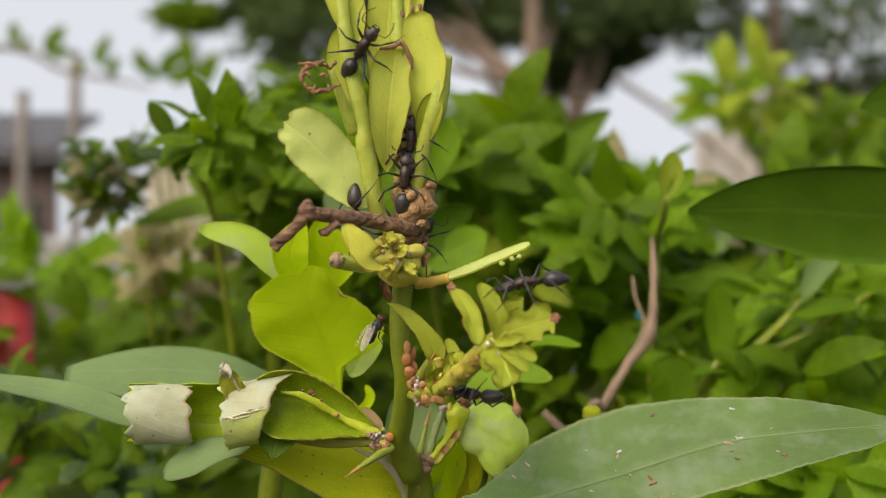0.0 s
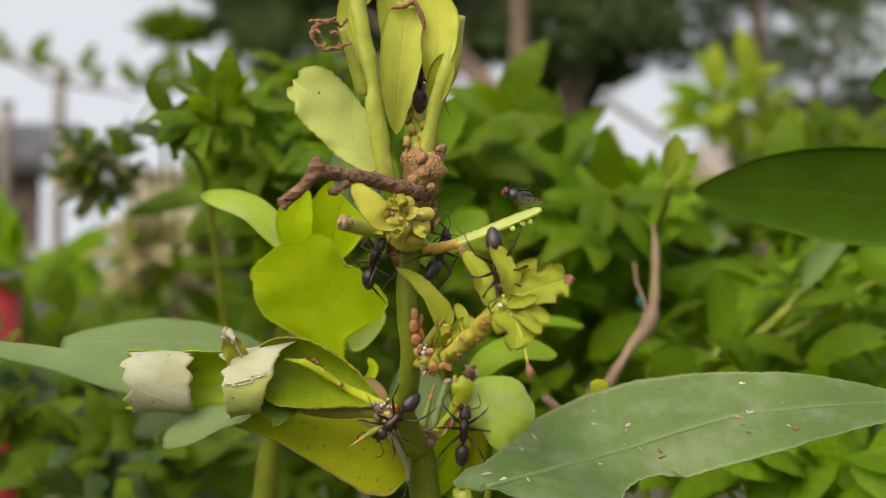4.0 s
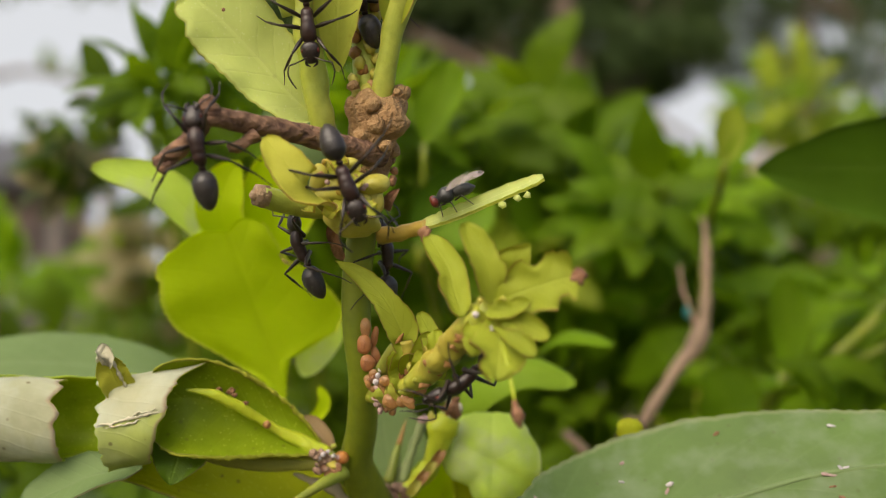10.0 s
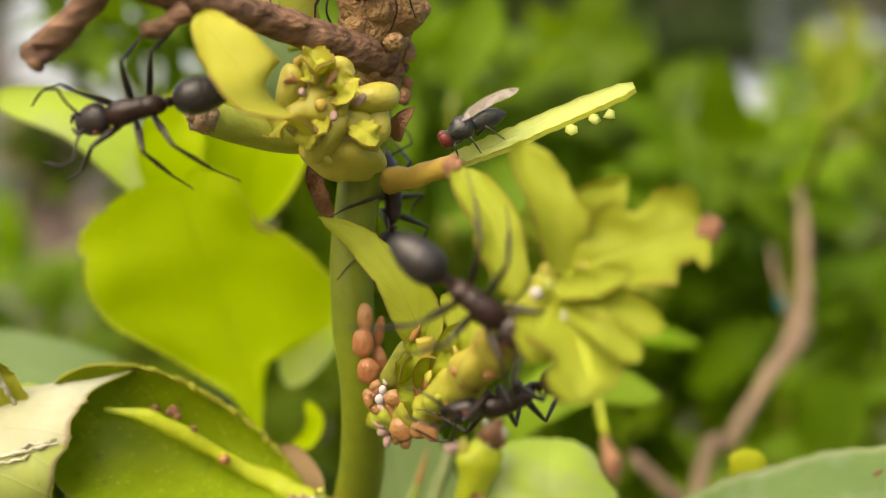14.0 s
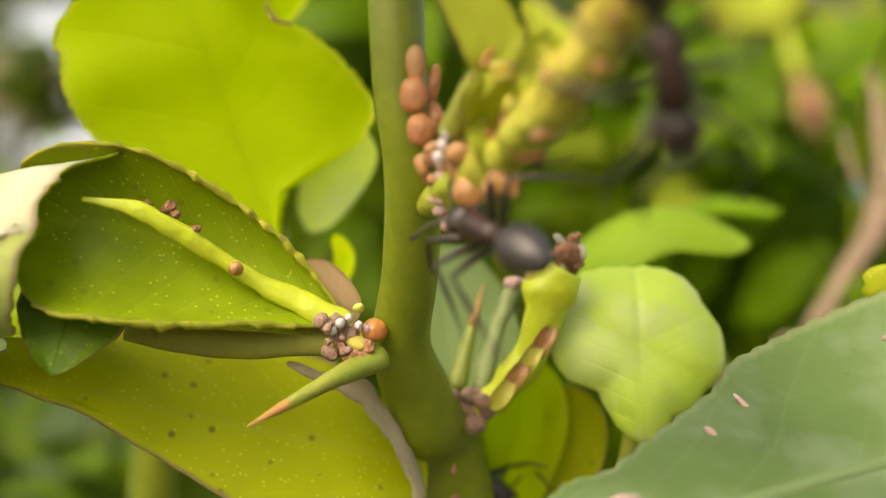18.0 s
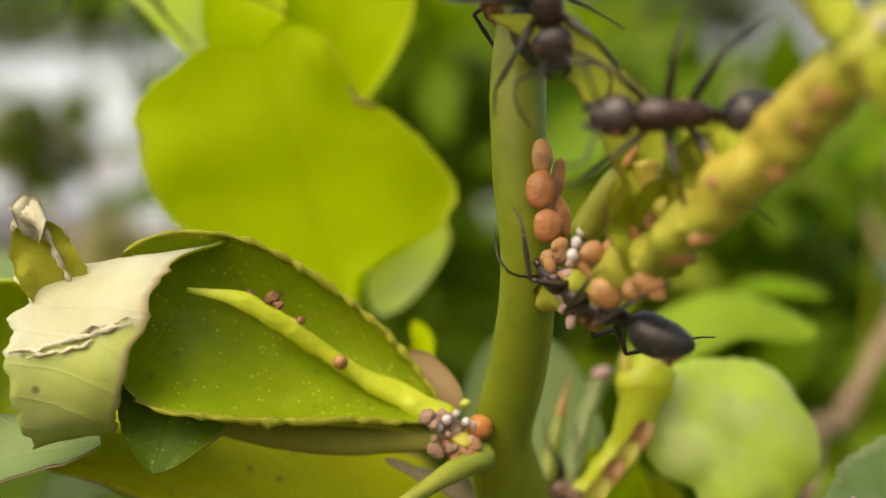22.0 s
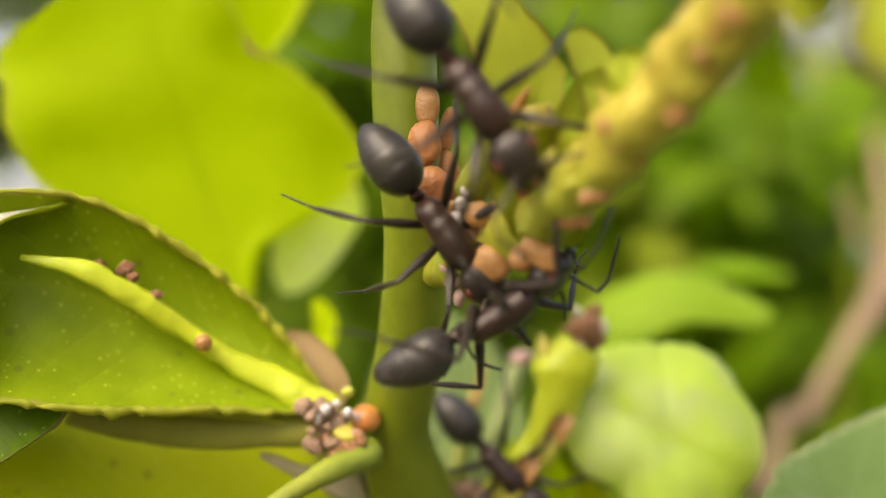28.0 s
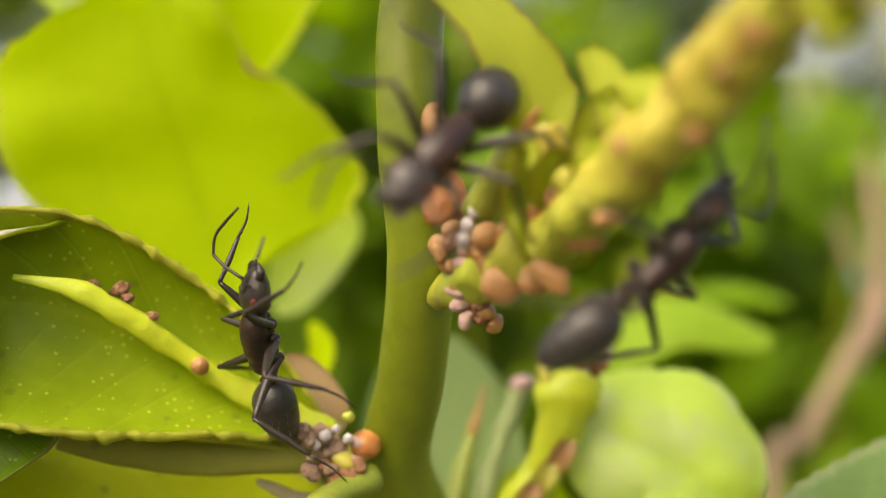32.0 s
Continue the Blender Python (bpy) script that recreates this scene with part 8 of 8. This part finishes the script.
    crawl(a, [
        (0, -0.0299, 1.3900, 0.0075, -90, -60, -0),
        (5, -0.0513, 1.3900, -0.0530, 48, -89, -140),
        (5.67, -0.0599, 1.3700, -0.0355, 178, -65, 133),
        (6.33, -0.0684, 1.3500, -0.0179, -158, -44, 155),
        (7, -0.0770, 1.3300, -0.0004, -131, -30, -179),
        (8, -0.1049, 1.2900, -0.0358, -90, -30, -179),
        (8.5, -0.1055, 1.3400, -0.0524, -139, -40, 180),
        (9, -0.0756, 1.3300, -0.0517, -91, 0, 179),
        (9.17, -0.0739, 1.2967, -0.0275, -93, 50, 178),
        (9.33, -0.0722, 1.2633, -0.0032, 99, 79, 10),
        (9.5, -0.0705, 1.2300, 0.0210, 91, 30, 2),
        (10, -0.0462, 1.2200, -0.0058, 94, 69, 5),
        (10.5, -0.0050, 1.2300, -0.0602, 92, 52, 2),
        (11, 0.0118, 1.2250, -0.0683, 91, 44, 1),
        (11.5, 0.0133, 1.2250, -0.0660, 92, 44, 2),
        (12, 0.0092, 1.1950, -0.0917, 93, 47, 3),
        (12.5, 0.0185, 1.1900, -0.0872, 92, 40, 4),
        (13, 0.0206, 1.1850, -0.0951, 92, 35, 4),
        (13.5, 0.0200, 1.1900, -0.0953, 92, 35, 4),
        (15.5, 0.0217, 1.2200, -0.1330, 94, 46, 6),
        (16, 0.0363, 1.2200, -0.1184, 93, 39, 5),
        (16.5, 0.0264, 1.2150, -0.1288, 94, 35, 6),
        (17, 0.0329, 1.2100, -0.1374, 93, 24, 5),
        (17.5, 0.0397, 1.2050, -0.1397, 96, 71, 9),
        (18, 0.0433, 1.2000, -0.1413, 144, 64, 60),
        (19, 0.0393, 1.2000, -0.1481, -179, 68, 93),
        (20, 0.0301, 1.2000, -0.1511, -93, 25, -179),
        (20.5, 0.0251, 1.2000, -0.1550, -94, 11, -179),
        (20.75, 0.0287, 1.2125, -0.1521, -130, 7, -180),
        (21, 0.0323, 1.2250, -0.1493, -165, 3, -179),
        (21.25, 0.0250, 1.2375, -0.1276, -130, 2, -178),
        (21.5, 0.0177, 1.2500, -0.1059, -95, 1, -179),
        (22, 0.0009, 1.2650, -0.1108, -95, 1, -179),
        (22.5, 0.0101, 1.2600, -0.0913, -96, 41, 177),
        (23, 0.0057, 1.2450, -0.0958, -110, 75, 161),
        (24, 0.0083, 1.2400, -0.0938, -109, 75, 163),
        (25, 0.0004, 1.2400, -0.0915, -116, 80, 156),
        (25.5, -0.0017, 1.2400, -0.0865, -135, 84, 137),
        (27.5, -0.0118, 1.2400, -0.0632, 111, 78, 21),
        (32, 0.0070, 1.2400, 0.0094, 115, 77, 25),
    ], 20)
    a = ants[8]
    crawl(a, [
        (0, -0.1756, 1.4700, -0.2080, 90, -10, -0),
        (0.5, -0.1196, 1.4000, -0.1543, 90, -20, -0),
        (1, -0.1112, 1.4000, -0.1601, 90, 20, -0),
        (1.5, -0.0952, 1.4000, -0.1717, 90, 40, -0),
        (2, -0.0631, 1.4100, -0.2698, 91, 60, 0),
        (4.5, -0.0687, 1.4500, -0.3598, 95, 79, 4),
        (10.25, -0.0763, 1.4750, -0.4150, 98, 79, 9),
        (16, -0.0839, 1.5000, -0.4702, 102, 79, 15),
        (19.17, -0.0728, 1.4900, -0.4214, 92, 22, 3),
        (22.33, -0.0618, 1.4800, -0.3727, 94, -34, -1),
        (25.5, -0.0508, 1.4700, -0.3239, -171, -86, -98),
        (27.5, -0.0595, 1.4600, -0.2879, -124, -83, -145),
        (29.5, -0.0674, 1.4400, -0.2701, -125, -83, -144),
        (30, -0.0642, 1.4200, -0.2735, -110, -80, -159),
        (30.5, -0.0699, 1.3850, -0.2425, -96, -49, -174),
        (31, -0.1116, 1.3700, -0.2320, -94, -25, -177),
        (31.5, -0.1149, 1.3650, -0.2081, -98, -59, -172),
        (31.75, -0.1071, 1.3625, -0.1995, -169, -69, -133),
        (32, -0.0993, 1.3600, -0.1910, 127, -56, -100),
    ], 16)
    a = ants[9]
    crawl(a, [
        (0, -0.0029, 1.4700, -0.3735, -90, -80, 180),
        (1, -0.0073, 1.4600, -0.3152, -89, -80, 179),
        (2, -0.0118, 1.4600, -0.3097, -94, -85, -177),
        (4.5, 0.0236, 1.4450, -0.2475, 95, -81, -6),
        (5, 0.0145, 1.4450, -0.2380, 92, -76, -3),
        (6, 0.0175, 1.4450, -0.2391, 92, -81, -3),
        (7, 0.0073, 1.4450, -0.2195, -94, -80, -175),
        (7.5, -0.0089, 1.4450, -0.2274, 90, -40, 0),
        (8, -0.0017, 1.4400, -0.2415, 90, -0, 1),
        (8.25, -0.0144, 1.4050, -0.2224, 111, -40, 14),
        (8.5, -0.0272, 1.3700, -0.2033, 157, -80, -8),
        (9, -0.0264, 1.3800, -0.1637, -45, -85, -167),
        (9.17, -0.0253, 1.3933, -0.1722, -139, -37, -58),
        (9.33, -0.0243, 1.4067, -0.1807, -131, 16, -43),
        (9.5, -0.0232, 1.4200, -0.1892, -88, 60, 3),
        (10, -0.0360, 1.5000, -0.2907, -87, 59, 4),
        (16, -0.0384, 1.5200, -0.3286, -78, 79, 15),
        (17.67, -0.0312, 1.5133, -0.3182, -87, 32, 4),
        (19.33, -0.0240, 1.5067, -0.3079, -87, -14, 0),
        (21, -0.0169, 1.5000, -0.2976, -81, -61, -7),
        (21.5, -0.0237, 1.4950, -0.2872, -143, -60, -6),
        (22, -0.0304, 1.4900, -0.2767, 155, -60, -7),
        (22.5, -0.0311, 1.4600, -0.2398, 95, -21, -1),
        (23, -0.0252, 1.4550, -0.2365, 95, 4, 1),
        (24, -0.0205, 1.4550, -0.2361, 95, -15, -0),
        (25, -0.0163, 1.4550, -0.2310, 94, -9, 1),
        (25.5, -0.0207, 1.4550, -0.2281, 94, -11, 1),
        (27.5, -0.0135, 1.4550, -0.2387, 94, 4, 1),
        (28, -0.0098, 1.4550, -0.2520, 96, 47, 5),
        (28.5, -0.0073, 1.4550, -0.2725, 98, 59, 8),
        (29, -0.0047, 1.4600, -0.2916, 101, 69, 11),
        (32, -0.0031, 1.4800, -0.3607, 104, 68, 13),
    ], 12)
    crawl(fly, [
        (0, -0.0783, 1.3550, -0.0935, 34, -60, -0),
        (1, -0.0799, 1.3550, -0.0973, 34, -60, 0),
        (2, -0.0882, 1.3550, -0.1039, 35, -60, -1),
        (2.5, 0.0474, 1.3300, 0.1525, 90, -40, -0),
        (3.17, 0.0578, 1.3233, 0.0969, 163, -64, -91),
        (3.83, 0.0683, 1.3167, 0.0412, -156, -26, -152),
        (4.5, 0.0787, 1.3100, -0.0144, -161, 21, 179),
        (5, 0.0816, 1.3120, -0.0092, -160, 21, 178),
        (5.17, 0.0656, 1.3080, -0.0062, -114, 22, 176),
        (5.33, 0.0495, 1.3040, -0.0032, -66, 24, 176),
        (5.5, 0.0335, 1.3000, -0.0002, -19, 26, 178),
        (6, 0.0350, 1.3000, -0.0059, -18, 21, 179),
        (7, 0.0562, 1.3000, 0.0037, -18, 20, -180),
        (7.5, 0.0526, 1.3000, 0.0152, -18, 22, -180),
        (8, 0.0578, 1.3000, 0.0047, -18, 23, -179),
        (8.5, 0.0428, 1.3000, -0.0034, -19, 23, 178),
        (9, 0.0458, 1.3000, 0.0015, -22, 35, 178),
        (9.5, 0.0573, 1.3020, 0.0039, -21, 35, -180),
        (10, 0.0265, 1.3030, -0.0088, -20, 26, -179),
        (10.5, 0.0040, 1.3050, -0.0177, -19, 20, 180),
        (11, -0.0026, 1.3050, -0.0242, -19, 26, 179),
        (11.5, 0.0079, 1.3050, -0.0227, -20, 26, 179),
        (12, -0.0059, 1.3050, -0.0248, -21, 31, -180),
        (12.5, -0.0042, 1.3050, -0.0232, -21, 30, -178),
        (13, 0.0033, 1.3050, -0.0248, -20, 29, -178),
        (13.5, 0.0206, 1.3050, -0.0124, -20, 29, -178),
        (15.5, -0.0166, 1.3060, -0.0300, -22, 27, -179),
        (16, -0.0157, 1.3200, 0.0400, -21, 29, -178),
        (17, -0.0173, 1.3400, 0.0700, -22, 26, -178),
        (18, -0.0183, 1.3850, 0.0900, -22, 28, -179),
        (20, -0.0183, 1.3850, 0.0900, -22, 28, -179),
        (21, -0.0183, 1.3350, 0.0900, -22, 28, -179),
        (25, -0.0150, 1.3350, 0.0900, -24, 28, 179),
        (28, -0.0111, 1.3250, 0.0900, -24, 29, 178),
        (32, -0.0205, 1.3350, 0.0900, -25, 29, 177),
    ])


motions()
